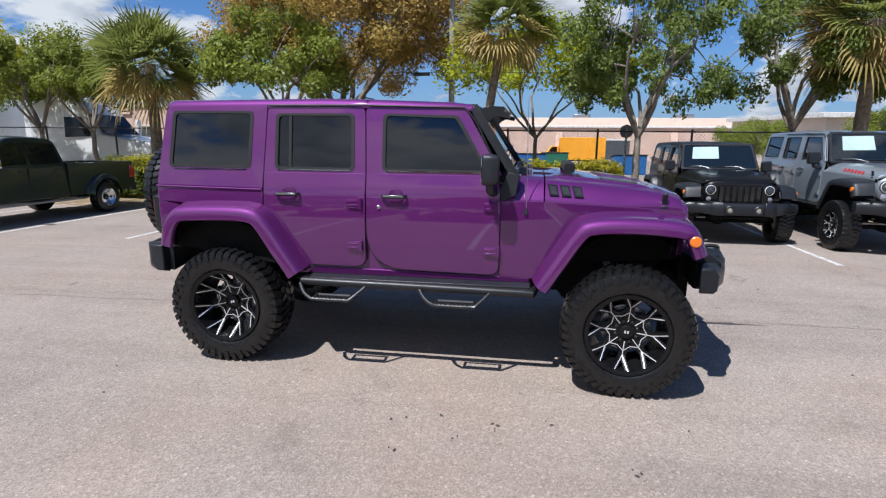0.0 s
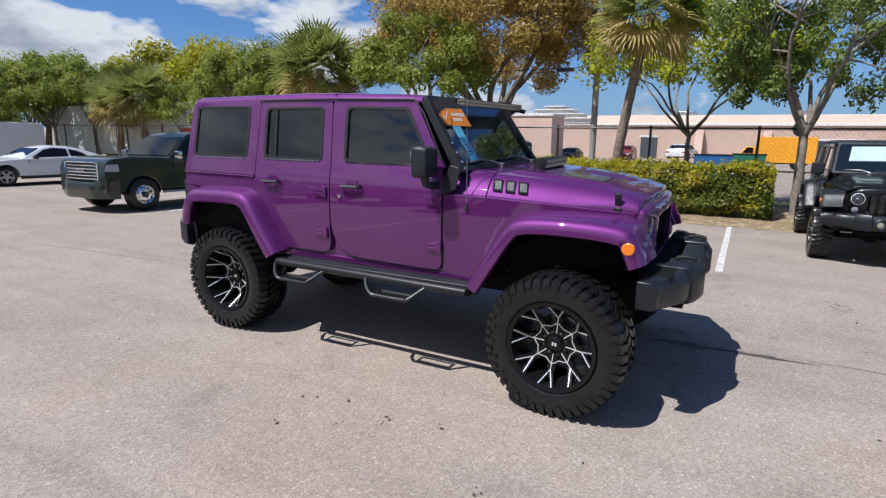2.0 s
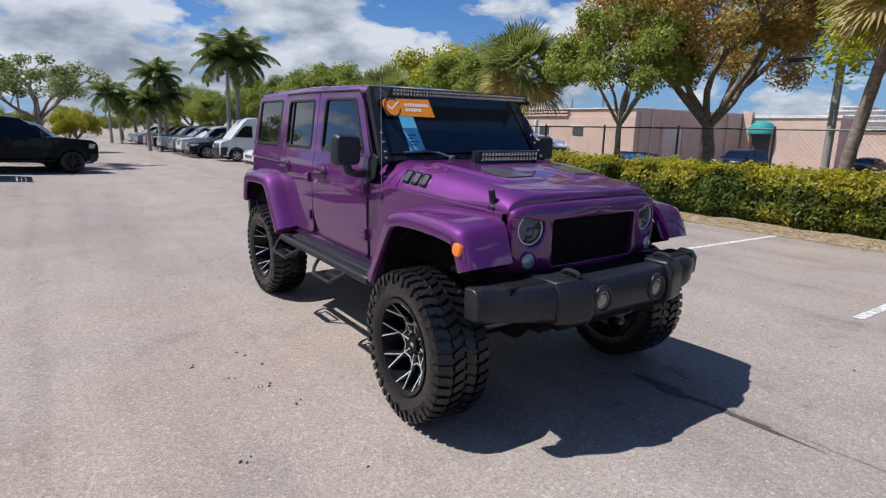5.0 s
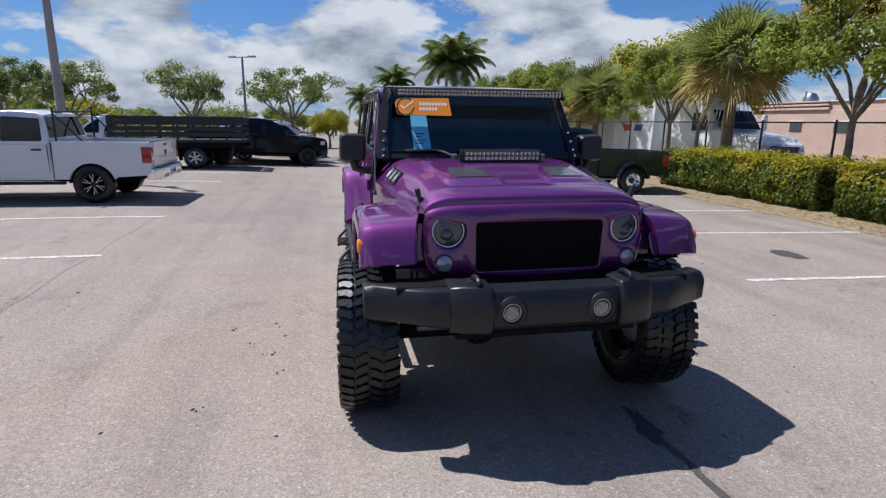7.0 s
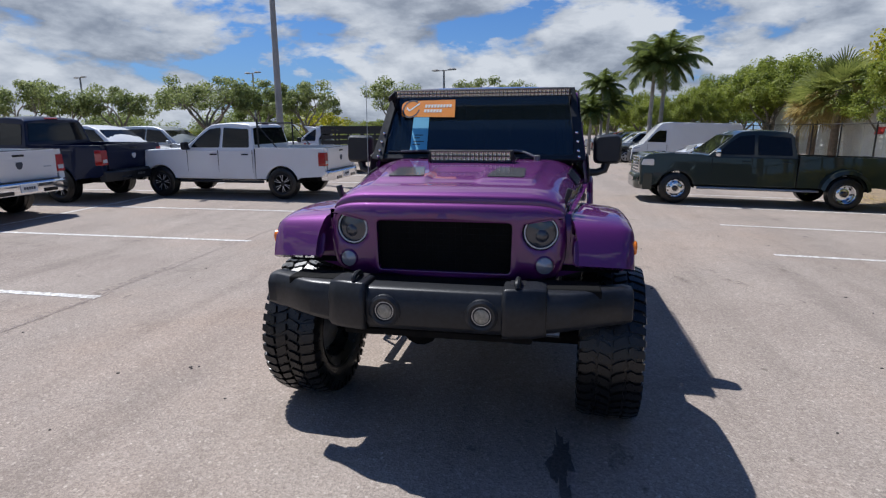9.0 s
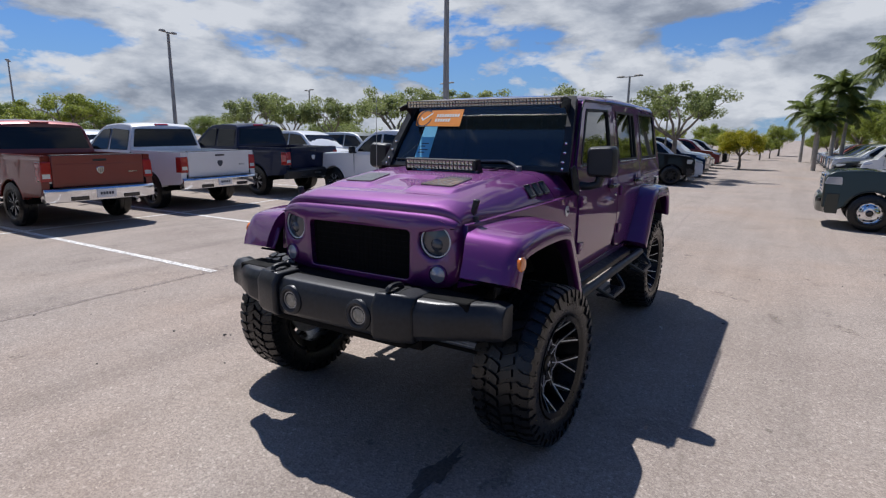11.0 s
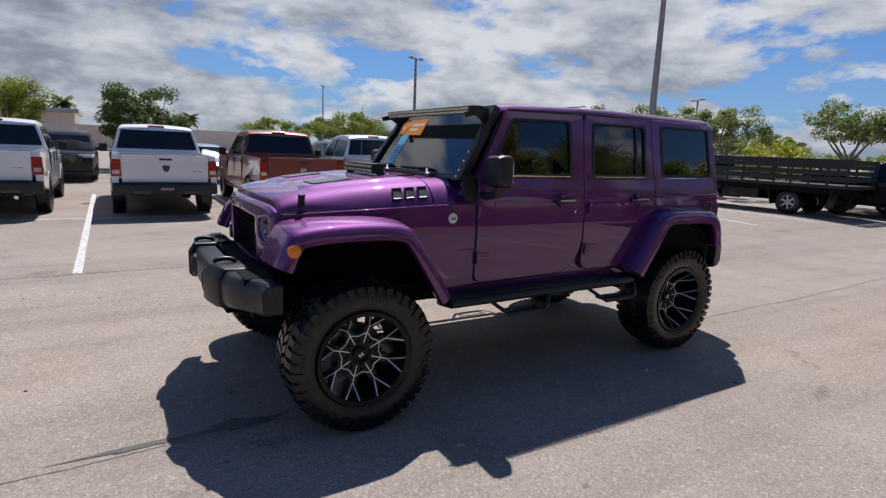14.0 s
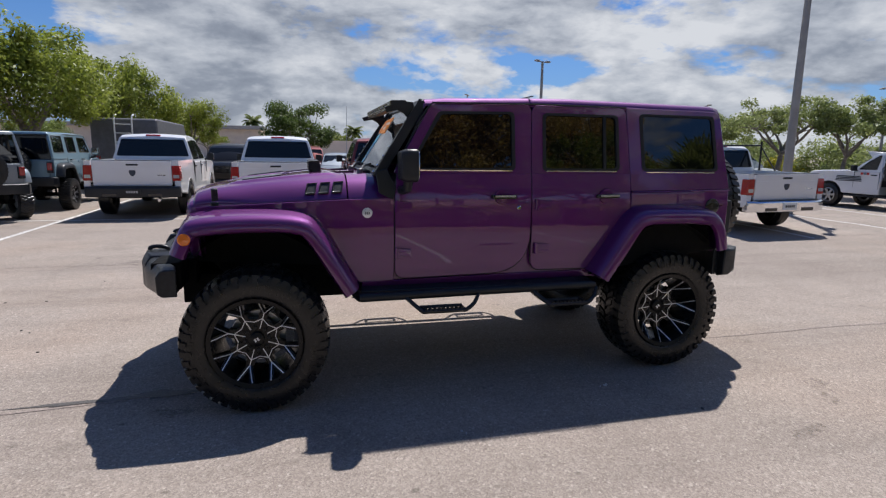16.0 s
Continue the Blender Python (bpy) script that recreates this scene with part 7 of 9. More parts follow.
VAN = dict(W=1.01, axles=(1.95, -1.85), belt=1.28, lean=0.84, lamp=(2.74, 1.02), mirror=(1.95, 1.45), grille=(0.84, 1.02), gaps=(0.95, 2.0), R=0.36, trim=BLACK_PLASTIC, cladding=True,
           body=[(-2.98, 0.42), (-3.02, 1.20), (-3.0, 1.31), (1.95, 1.31), (2.42, 1.24), (2.74, 1.12), (2.84, 0.90), (2.88, 0.42), (2.80, 0.30)],
           roof=[(-3.0, 1.22), (-3.0, 2.30), (-2.94, 2.44), (-2.80, 2.50), (0.9, 2.52), (1.25, 2.46), (1.45, 2.30), (2.24, 1.32), (2.26, 1.22)],
           shield=((2.16, 1.36), (1.52, 2.20)),
           windows=[[(1.02, 1.38), (1.02, 2.05), (1.42, 2.05), (1.60, 1.92), (2.02, 1.40)]])

SOUTH = -90.0
# the row whose tailgates face the lane
for lab, paint, x, y, kw in (
        ("white pickup truck with a black rear bumper", WHITE_PAINT, 4.78, -12.35, dict(tow=True, rim=RIM_DARK)),
        ("white work pickup truck with black bumper", WHITE_PAINT, 1.70, -11.95, dict(rim=RIM_DARK)),
        ("dark red crew-cab pickup with chrome bumper", RED_PAINT, -1.12, -11.80, dict(bumper="chrome", tow=True, rim=RIM_TWO)),
        ("silver-white crew-cab pickup with chrome bumper", WHITE_PAINT, -3.98, -12.20, dict(bumper="chrome", rim=RIM_TWO)),
        ("navy blue crew-cab pickup truck, tailgate outward", NAVY_PAINT, -7.05, -12.30, dict(rim=RIM_TWO))):
    pickup(lab, paint, pose(x, y, 0, 0, 0, SOUTH), **kw)
pickup("white crew-cab pickup with black ladder rack posts", WHITE_PAINT, pose(-8.22, -7.22, 0, 0, 0, -92.0) @ Matrix.Scale(0.91, 4), bumper="chrome", rim=RIM_TWO, rack=True)
pickup("dark green long-bed pickup with chrome wheels", GREEN_PAINT, pose(-9.85, 5.1, 0, 0, 0, SOUTH) @ Matrix.Scale(0.88, 4), chrome_face=True, wb=4.0, bed_extra=-0.36, dual=True)

# boxy off-road cars across the lane
TYRE_MID = lugged_tyre(0.400, 0.27, 0.225, 34)
RIM_MID = rim_meshes(0.225, 0.27, 0.05)
boxy_car("off_road_car", "black four-door off-road car, sheet in the windscreen", BLACK_PAINT, BLACK_PLASTIC, pose(4.25, 6.85, 0, 0, 0, SOUTH) @ Matrix.Scale(0.91, 4), False, TYRE_MID, RIM_MID, 0.392, 0.40, 0.10, BLACK_PLASTIC, True)
boxy_car("off_road_truck", "light grey off-road pickup with black flares", GREY_PAINT, BLACK_PLASTIC, pose(6.58, 6.40, 0, 0, 0, SOUTH), False, TYRE_MID, RIM_MID, 0.392, 0.40, 0.05, None, True, RED_INK)
boxy_car("off_road_car", "pale blue four-door off-road car seen from behind", BLUE_PAINT, BLACK_PLASTIC, pose(7.75, -13.2, 0, 0, 0, SOUTH), False, TYRE_MID, RIM_MID, 0.392, 0.40, 0.02)
boxy_car("off_road_car", "grey off-road car with a spare wheel behind", GREY_PAINT, GREY_PAINT, pose(8.84, -10.2, 0, 0, 0, -45), False, TYRE_MID, RIM_MID, 0.392, 0.40, 0.06)

# farther cars
small_car("sports_car", "white two-door sports car in a stall", WHITE_PAINT, pose(-19.0, 6.2, 0, 0, 0, SOUTH) @ Matrix.Scale(0.9, 4), MUSCLE)
small_car("cargo_van", "tall white cargo van parked beside the lane", WHITE_PAINT, pose(-25.9, 6.9, 0, 0, 0, SOUTH) @ Matrix.Scale(0.87, 4), VAN, "van")
FAR_N = ((-29.2, BLACK_PAINT, SEDAN, "black"), (-31.5, WHITE_PAINT, SUV, "white"), (-34.3, GREY_PAINT, SUV, "grey"), (-38.4, SILVER_PAINT, SUV, "silver"),
         (-41.5, NAVY_PAINT, SUV, "dark blue"), (-45.0, RED_PAINT, SUV, "red"), (-50.0, GREY_PAINT, SUV, "grey"), (-55.0, WHITE_PAINT, SUV, "white"))
for x, paint, shape, word in FAR_N:
    small_car("parked_car", f"{word} car in the far row of stalls", paint, pose(x, 6.0, 0, 0, 0, SOUTH), shape, "car", "far row of cars")
FAR_S = ((-12.6, -15.2, WHITE_PAINT, SUV, "white"), (-15.9, -15.2, SILVER_PAINT, SUV, "silver"), (-25.6, -3.9, NAVY_PAINT, SUV, "dark blue"), (-29.0, -4.2, SILVER_PAINT, SUV, "silver"), (-32.4, -4.4, SILVER_PAINT, SEDAN, "silver"),
         (-36.4, -4.4, RED_PAINT, SUV, "red"), (-41.0, -4.4, BLACK_PAINT, SUV, "black"))
for x, y, paint, shape, word in FAR_S:
    small_car("parked_car", f"{word} car parked beyond the trucks", paint, pose(x, y, 0, 0, 0, 90), shape, "car", "cars beyond the trucks")
small_car("parked_car", "white sport utility beside the black pickup", WHITE_PAINT, pose(-21.0, -3.5, 0, 0, 0, 107) @ Matrix.Scale(0.95, 4), SUV, "car", "cars beyond the trucks")
small_car("parked_car", "dark sport utility parked facing the lane", BLACK_PAINT, pose(4.0, -21.5, 0, 0, 0, 90), SUV, "car", "cars behind the tailgates")
small_car("parked_car", "silver sedan behind the parked trucks", GREY_PAINT, pose(-0.6, -21.0, 0, 0, 0, 90), SEDAN, "car", "cars behind the tailgates")
small_car("parked_car", "grey people carrier behind the trucks", GREY_PAINT, pose(-6.2, -19.5, 0, 0, 0, 90), SUV, "car", "cars behind the tailgates")
small_car("parked_car", "red hatchback behind the white truck", RED_PAINT, pose(0.7, -26.0, 0, 0, 0, 90), SUV, "car", "cars behind the tailgates")


def stake_truck(m):
    """A truck with a flat bed inside black board fences."""
    root = pickup("white single-cab flatbed truck with black stake-board sides", WHITE_PAINT, m, wb=3.55, group="stake trucks", rim=RIM_SILVER, bed_extra=-1.06, single=True)
    root.name = "stake_truck"
    root["category"] = "truck"
    for ob in list(root.children):
        if ob.name.startswith(("bed_side", "tailgate", "bed_floor", "bed_front", "rear_bumper", "panel_gap", "tail_light")):
            for c in list(ob.children):
                bpy.data.objects.remove(c)
            bpy.data.objects.remove(ob)
    for ob in root.children:
        behind = ob.name.startswith("wheel") and "liner" not in ob.name and ob.location.x < 0
        if ob.name.startswith(("wheel_liner", "arch_lip")) and min(v.co.x for v in ob.data.vertices) < -0.5:
            behind = True
        if behind:
            ob.location.x -= 1.15
        if ob.name.startswith("arch_lip"):
            ob.data.materials[0] = UNDER
    bm = bmesh.new()
    box(bm, (-2.3, 0, 0.80), (4.3, 0.95, 0.30))
    part("bed_frame", bm, UNDER, root)
    bm = bmesh.new()
    box(bm, (-2.4, 0, 1.02), (4.6, 2.15, 0.12))
    part("flat_bed", bm, WOOD_BLACK, root, bevel=0.01)
    for s in (-1, 1):
        for z in (1.26, 1.47, 1.68, 1.84):
            bm = bmesh.new()
            box(bm, (-2.4, s * 1.06, z), (4.6, 0.025, 0.150))
            part("board", bm, WOOD_BLACK, root)
        for k in range(9):
            bm = bmesh.new()
            box(bm, (-4.65 + k * 0.5625, s * 1.035, 1.49), (0.07, 0.03, 0.84))
            part("stake", bm, WOOD_BLACK, root)
        bm = bmesh.new()
        box(bm, (-2.4, s * 1.07, 0.88), (4.6, 0.02, 0.20))
        part("side_rail", bm, UNDER, root)
        # long boxes under the bed, leaning flaps before and behind the wheels
        bm = bmesh.new()
        box(bm, (-1.25, s * 0.92, 0.66), (1.35, 0.22, 0.42))
        part("tool_box", bm, BLACK_GLOSS, root, bevel=0.015)
        for x, a in ((-2.35, 0.25), (-4.25, -0.25)):
            bm = bmesh.new()
            box(bm, (x, s * 0.85, 0.62), (0.03, 0.55, 0.62), Matrix.Rotation(a, 4, "Y"))
            part("mud_flap", bm, RUBBER, root)
        # the stripes and the lettering bars on wing and door
        for k in range(4):
            bm = bmesh.new()
            box(bm, (1.10, s * 0.976, 0.93 + k * 0.050), (0.92 - k * 0.03, 0.02, 0.030))
            part("wing_stripe", bm, DARK_INK, root)
        for k, mt in enumerate((RED_INK, BLUE_PAINT, RED_INK)):
            bm = bmesh.new()
            box(bm, (0.66 - k * 0.10, s * 0.974, 1.185), (0.075, 0.018, 0.075))
            part("door_lettering", bm, mt, root)
    for x in (-4.70, -0.12):
        for z in (1.26, 1.47, 1.68, 1.84):
            bm = bmesh.new()
            box(bm, (x, 0, z), (0.025, 2.1, 0.125))
            part("board", bm, WOOD_BLACK, root)
    return root


stake_truck(pose(-16.16, -8.15, 0, 0, 0, -88) @ Matrix.Scale(0.9, 4))
pickup("black crew-cab pickup parked across the lane", BLACK_PAINT, pose(-18.85, -3.75, 0, 0, 0, 107) @ Matrix.Scale(0.91, 4), rim=RIM_DARK, group="far pickups")


def semi_truck(m):
    root = thing("semi_truck", "white tractor unit with a long white trailer", "truck", m)
    bm = bmesh.new()
    box(bm, (-9.4, 0, 2.25), (13.6, 2.5, 2.7))
    tr = part("trailer", bm, plain("white_trailer_skin", (0.74, 0.75, 0.76), 0.45, vary=0.06, scale=2), root, bevel=0.03)
    for k in range(17):
        bm = bmesh.new()
        box(bm, (-16.0 + k * 0.82, -1.255, 2.25), (0.03, 0.02, 2.6))
        part("side_rib", bm, tr.data.materials[0], tr)
    for x, mt in ((-4.9, RED_INK), (-3.9, plain("blue_ink", (0.03, 0.07, 0.30), 0.5))):
        bm = bmesh.new()
        slab(bm, [(x - 0.40, 2.0), (x - 0.28, 2.32), (x + 0.40, 2.32), (x + 0.28, 2.0)], -1.262, -1.272, lambda u, v, d: (u, d, v))
        part("side_stripe", bm, mt, tr)
    bm = bmesh.new()
    box(bm, (-9.0, 0, 0.95), (13.0, 1.0, 0.2))
    part("trailer_frame", bm, UNDER, root)
    for x in (-14.6, -13.3, -1.2, 0.1, 3.6):
        for s in (-1, 1):
            w = new("wheel", TYRE_TRUCK)
            w.parent = root
            w.matrix_basis = Matrix.Translation((x, s * 1.05, 0.5)) @ (Matrix() if s > 0 else Matrix.Rotation(math.pi, 4, "Z")) @ Matrix.Diagonal((1.24, 1.3, 1.24, 1))
            place("rim", RIM_SILVER, w)
    bm = bmesh.new()
    slab(bm, [(-1.6, 0.9), (-1.6, 3.2), (-0.2, 3.75), (0.9, 3.45), (1.25, 3.0), (1.9, 2.15), (3.9, 1.85), (4.35, 1.55), (4.45, 0.7), (4.1, 0.55), (3.0, 0.55), (2.9, 0.8)], -1.18, 1.18, lambda u, v, d: (u, d * (1 - 0.12 * smoothstep(2.0, 4.4, u) - 0.10 * smoothstep(2.2, 3.7, v)), v))
    cab = part("cab", bm, WHITE_PAINT, root, bevel=0.08)
    for s in (-1, 1):
        bm = bmesh.new()
        slab(bm, [(0.25, 2.05), (0.25, 2.85), (1.0, 2.85), (1.55, 2.10)], s * 1.17, s * 1.19, lambda u, v, d: (u, d * (1 - 0.10 * smoothstep(2.2, 3.7, v)), v))
        part("side_window", bm, CAR_GLASS, cab)
        bm = bmesh.new()
        box(bm, (1.7, s * 1.38, 2.45), (0.15, 0.22, 0.75))
        part("mirror", bm, WHITE_PAINT, cab, bevel=0.03)
        bm = bmesh.new()
        box(bm, (4.2, s * 0.86, 1.32), (0.35, 0.30, 0.28))
        part("headlight", bm, CLEAR_LENS, cab, bevel=0.04)
    bm = bmesh.new()
    loft(bm, [[(1.30, -0.98, 2.95), (1.30, 0.98, 2.95), (1.93, 1.02, 2.18), (1.93, -1.02, 2.18)], [(1.32, -0.98, 2.97), (1.32, 0.98, 2.97), (1.95, 1.02, 2.20), (1.95, -1.02, 2.20)]])
    part("windscreen", bm, CAR_GLASS, cab, smooth=0)
    bm = bmesh.new()
    box(bm, (4.42, 0, 1.15), (0.08, 1.3, 0.75))
    part("grille", bm, BLACK_GLOSS, cab, bevel=0.03)
    return root


semi_truck(pose(-15.9, 14.2, 0, 0, 0, 2) @ Matrix.Scale(0.88, 4))


def box_truck(m):
    root = thing("box_truck", "yellow box truck beside a far building", "truck", m)
    bm = bmesh.new()
    box(bm, (-1.2, 0, 1.35), (3.4, 2.0, 1.7))
    part("cargo_box", bm, YELLOW_PAINT, root, bevel=0.02)
    bm = bmesh.new()
    slab(bm, [(0.55, 0.5), (0.55, 1.55), (1.15, 1.55), (1.45, 1.1), (2.1, 1.0), (2.15, 0.5)], -0.9, 0.9, lambda u, v, d: (u, d, v))
    cab = part("cab", bm, YELLOW_PAINT, root, bevel=0.05)
    for s in (-1, 1):
        bm = bmesh.new()
        slab(bm, [(0.7, 1.1), (0.7, 1.48), (1.1, 1.48), (1.33, 1.1)], s * 0.895, s * 0.91, lambda u, v, d: (u, d, v))
        part("side_window", bm, CAR_GLASS, cab)
        for x in (1.55, -2.0):
            road_wheel(root, x, s * 0.85, 0.405, TYRE_TRUCK, RIM_SILVER, s)
    bm = bmesh.new()
    box(bm, (-0.4, 0, 0.5), (4.4, 0.9, 0.15))
    part("chassis", bm, UNDER, root)
    return root


box_truck(pose(3.35, 38.0, 0.12, 0, 0, 180) @ Matrix.Scale(0.95, 4))


def camper(m):
    root = thing("camper_van", "grey camper body with a white ladder behind", "camper", m)
    bm = bmesh.new()
    slab(bm, rounded([(-3.2, 0.7), (-3.2, 2.75), (2.2, 2.75), (2.9, 1.9), (2.9, 0.7)], 0.15, 3), -1.15, 1.15, lambda u, v, d: (u, d, v))
    part("body", bm, plain("camper_grey", (0.10, 0.10, 0.11), 0.5), root, bevel=0.06)
    for s in (-0.3, 0.3):
        bm = bmesh.new()
        tube(bm, [(-3.25, s, 0.9), (-3.30, s, 1.0), (-3.30, s, 2.7), (-3.22, s, 2.85), (-3.0, s, 2.88)], 0.03, 8)
        part("ladder_rail", bm, WHITE_INK, root)
    for k in range(5):
        bm = bmesh.new()
        tube(bm, [(-3.30, -0.3, 1.2 + k * 0.33), (-3.30, 0.3, 1.2 + k * 0.33)], 0.02, 6)
        part("rung", bm, WHITE_INK, root)
    for s in (-1, 1):
        bm = bmesh.new()
        box(bm, (-3.21, s * 0.95, 1.15), (0.03, 0.16, 0.35))
        part("tail_light", bm, RED_LENS, root)
        for x in (1.6, -1.9):
            road_wheel(root, x, s * 0.98, 0.405, TYRE_TRUCK, RIM_SILVER, s)
    bm = bmesh.new()
    box(bm, (0, 0, 0.62), (5.2, 1.5, 0.2))
    part("chassis", bm, UNDER, root)
    return root


camper(pose(7.2, -21.2, 0, 0, 0, SOUTH) @ Matrix.Scale(0.95, 4))

# ---------------------------------------------------------------- verge, hedge, fence, poles, buildings


def leaf_material(name, dark, light, dry=None):
    n = Nodes(name)
    isl = n.island()
    c = n.ramp(isl, [(0.0, dark), (0.55, tuple((a + b) / 2 for a, b in zip(dark, light))), (1.0, light)])
    big = n.ramp(n.noise(0.55, 4), [(0.35, 0.0), (0.65, 1.0)])
    c = n.mix(n.mix(0.5, big, 0.0), c, dry or tuple(min(1, v * 1.5) for v in light))
    n.set(color=c, rough=0.50, spec=0.35)
    t = n.t.nodes.new("ShaderNodeBsdfTranslucent")
    n.link(c, t.inputs[0])
    mixs = n.t.nodes.new("ShaderNodeMixShader")
    mixs.inputs[0].default_value = 0.48
    out = n.t.nodes["Material Output"]
    n.link(n.p.outputs[0], mixs.inputs[1])
    n.link(t.outputs[0], mixs.inputs[2])
    n.link(mixs.outputs[0], out.inputs[0])
    return n.m


HEDGE_LEAF = leaf_material("hedge_leaves", (0.034, 0.064, 0.009), (0.155, 0.205, 0.018), (0.20, 0.20, 0.020))
HEDGE_TOP_LEAF = leaf_material("hedge_new_shoots", (0.24, 0.25, 0.014), (0.52, 0.46, 0.024), (0.42, 0.30, 0.030))
OAK_LEAF = leaf_material("broad_green_leaves", (0.070, 0.108, 0.024), (0.215, 0.265, 0.060))
FRESH_LEAF = leaf_material("fresh_green_leaves", (0.100, 0.142, 0.022), (0.275, 0.31, 0.052))
# darkened leaf green: the far tree's backlit shade is put into its colour
BACKLIT_LEAF = leaf_material("deep_green_leaves", (0.028, 0.055, 0.012), (0.105, 0.150, 0.030))
PALE_LEAF = leaf_material("pale_dusty_green_leaves", (0.125, 0.165, 0.050), (0.32, 0.37, 0.125), (0.34, 0.37, 0.14))
YELLOW_LEAF = leaf_material("yellow_green_leaves", (0.22, 0.25, 0.014), (0.44, 0.41, 0.026), (0.46, 0.36, 0.022))
BRIGHT_LEAF = leaf_material("bright_spring_leaves", (0.24, 0.29, 0.014), (0.50, 0.52, 0.034))
BROWN_LEAF = leaf_material("russet_leaves", (0.29, 0.180, 0.048), (0.58, 0.385, 0.110), (0.40, 0.34, 0.080))
PALM_LEAF = leaf_material("palm_fronds", (0.070, 0.105, 0.020), (0.26, 0.28, 0.075))
PALM_DARK = leaf_material("dark_palm_fronds", (0.045, 0.072, 0.016), (0.165, 0.200, 0.055))
DRY_FROND = leaf_material("dry_palm_fronds", (0.26, 0.19, 0.065), (0.50, 0.39, 0.15))
BARK = plain("grey_brown_bark", (0.215, 0.182, 0.150), 0.9, vary=0.4, scale=9, bump=0.8, bscale=30)
PALM_BARK = plain("fibrous_palm_bark", (0.20, 0.155, 0.12), 0.95, vary=0.4, scale=12, bump=0.9, bscale=26)
MULCH = plain("leaf_litter_and_mulch", (0.25, 0.185, 0.115), 0.95, vary=0.45, scale=12, bump=0.9, bscale=60)
GRASS = plain("dry_verge_grass", (0.10, 0.115, 0.035), 0.9, vary=0.5, scale=5, bump=0.8, bscale=80)
KERB = plain("weathered_concrete", (0.36, 0.34, 0.31), 0.85, vary=0.2, scale=6, bump=0.3, bscale=90)
POLE = plain("grey_concrete_pole", (0.30, 0.29, 0.275), 0.8, vary=0.12, scale=3)
POLE_DARK = plain("dark_pole_metal", (0.10, 0.10, 0.10), 0.55)
FENCE = plain("black_fence_wire", (0.02, 0.021, 0.022), 0.5)

# verge behind the north stalls: an earth edge, litter, grass beyond
bm = bmesh.new()
rng = random.Random(5)
rws = []
for i in range(361):
    x = -90 + i / 3
    rws.append([(x, y, z + rng.uniform(-d, d) + ground_z(x, y)) for y, z, d in ((8.18, 0.004, 0.004), (8.30, 0.030, 0.012), (8.55, 0.075, 0.02), (9.0, 0.11, 0.02), (10.3, 0.15, 0.03), (11.6, 0.12, 0))])
grid(bm, rws)
tagged(part("verge", bm, MULCH, None), "brown leaf litter under the hedge", "verge", kind="structure")
bm = bmesh.new()
grid(bm, [[(x, y, z + ground_z(x, y)) for y, z in ((11.6, 0.12), (13.0, 0.10), (14.5, 0.04), (15.2, 0.010))] for x in range(-90, 31, 3)])
tagged(part("grass_strip", bm, GRASS, None), "dry grass strip behind the fence", "grass", kind="structure")


def leaf_mesh(name, pts, size, mat, seed, flat=0.0, shape=2.1):
    """Many small leaves, each a bent rhomb at its point; pts are (place, outward)."""
    rng = np.random.RandomState(seed)
    n = len(pts)
    P = np.array([p for p, _ in pts], dtype=float)
    N = np.array([q for _, q in pts], dtype=float)
    N = N + rng.normal(0, 0.55, (n, 3))
    N[:, 2] += flat
    N /= np.linalg.norm(N, axis=1)[:, None] + 1e-9
    A = rng.normal(0, 1, (n, 3))
    A -= N * (A * N).sum(1)[:, None]
    A /= np.linalg.norm(A, axis=1)[:, None] + 1e-9
    B = np.cross(N, A)
    s = size * rng.uniform(0.6, 1.35, n)[:, None]
    V = np.empty((n, 4, 3))
    V[:, 0] = P - A * s
    V[:, 1] = P + B * s / shape + N * s * 0.12
    V[:, 2] = P + A * s
    V[:, 3] = P - B * s / shape + N * s * 0.12
    me = bpy.data.meshes.new(name)
    me.vertices.add(n * 4)
    me.vertices.foreach_set("co", V.reshape(-1))
    me.loops.add(n * 4)
    me.loops.foreach_set("vertex_index", np.arange(n * 4, dtype=np.int32))
    me.polygons.add(n)
    me.polygons.foreach_set("loop_start", np.arange(0, n * 4, 4, dtype=np.int32))
    me.update(calc_edges=True)
    me.validate()
    me.materials.append(mat)
    return me


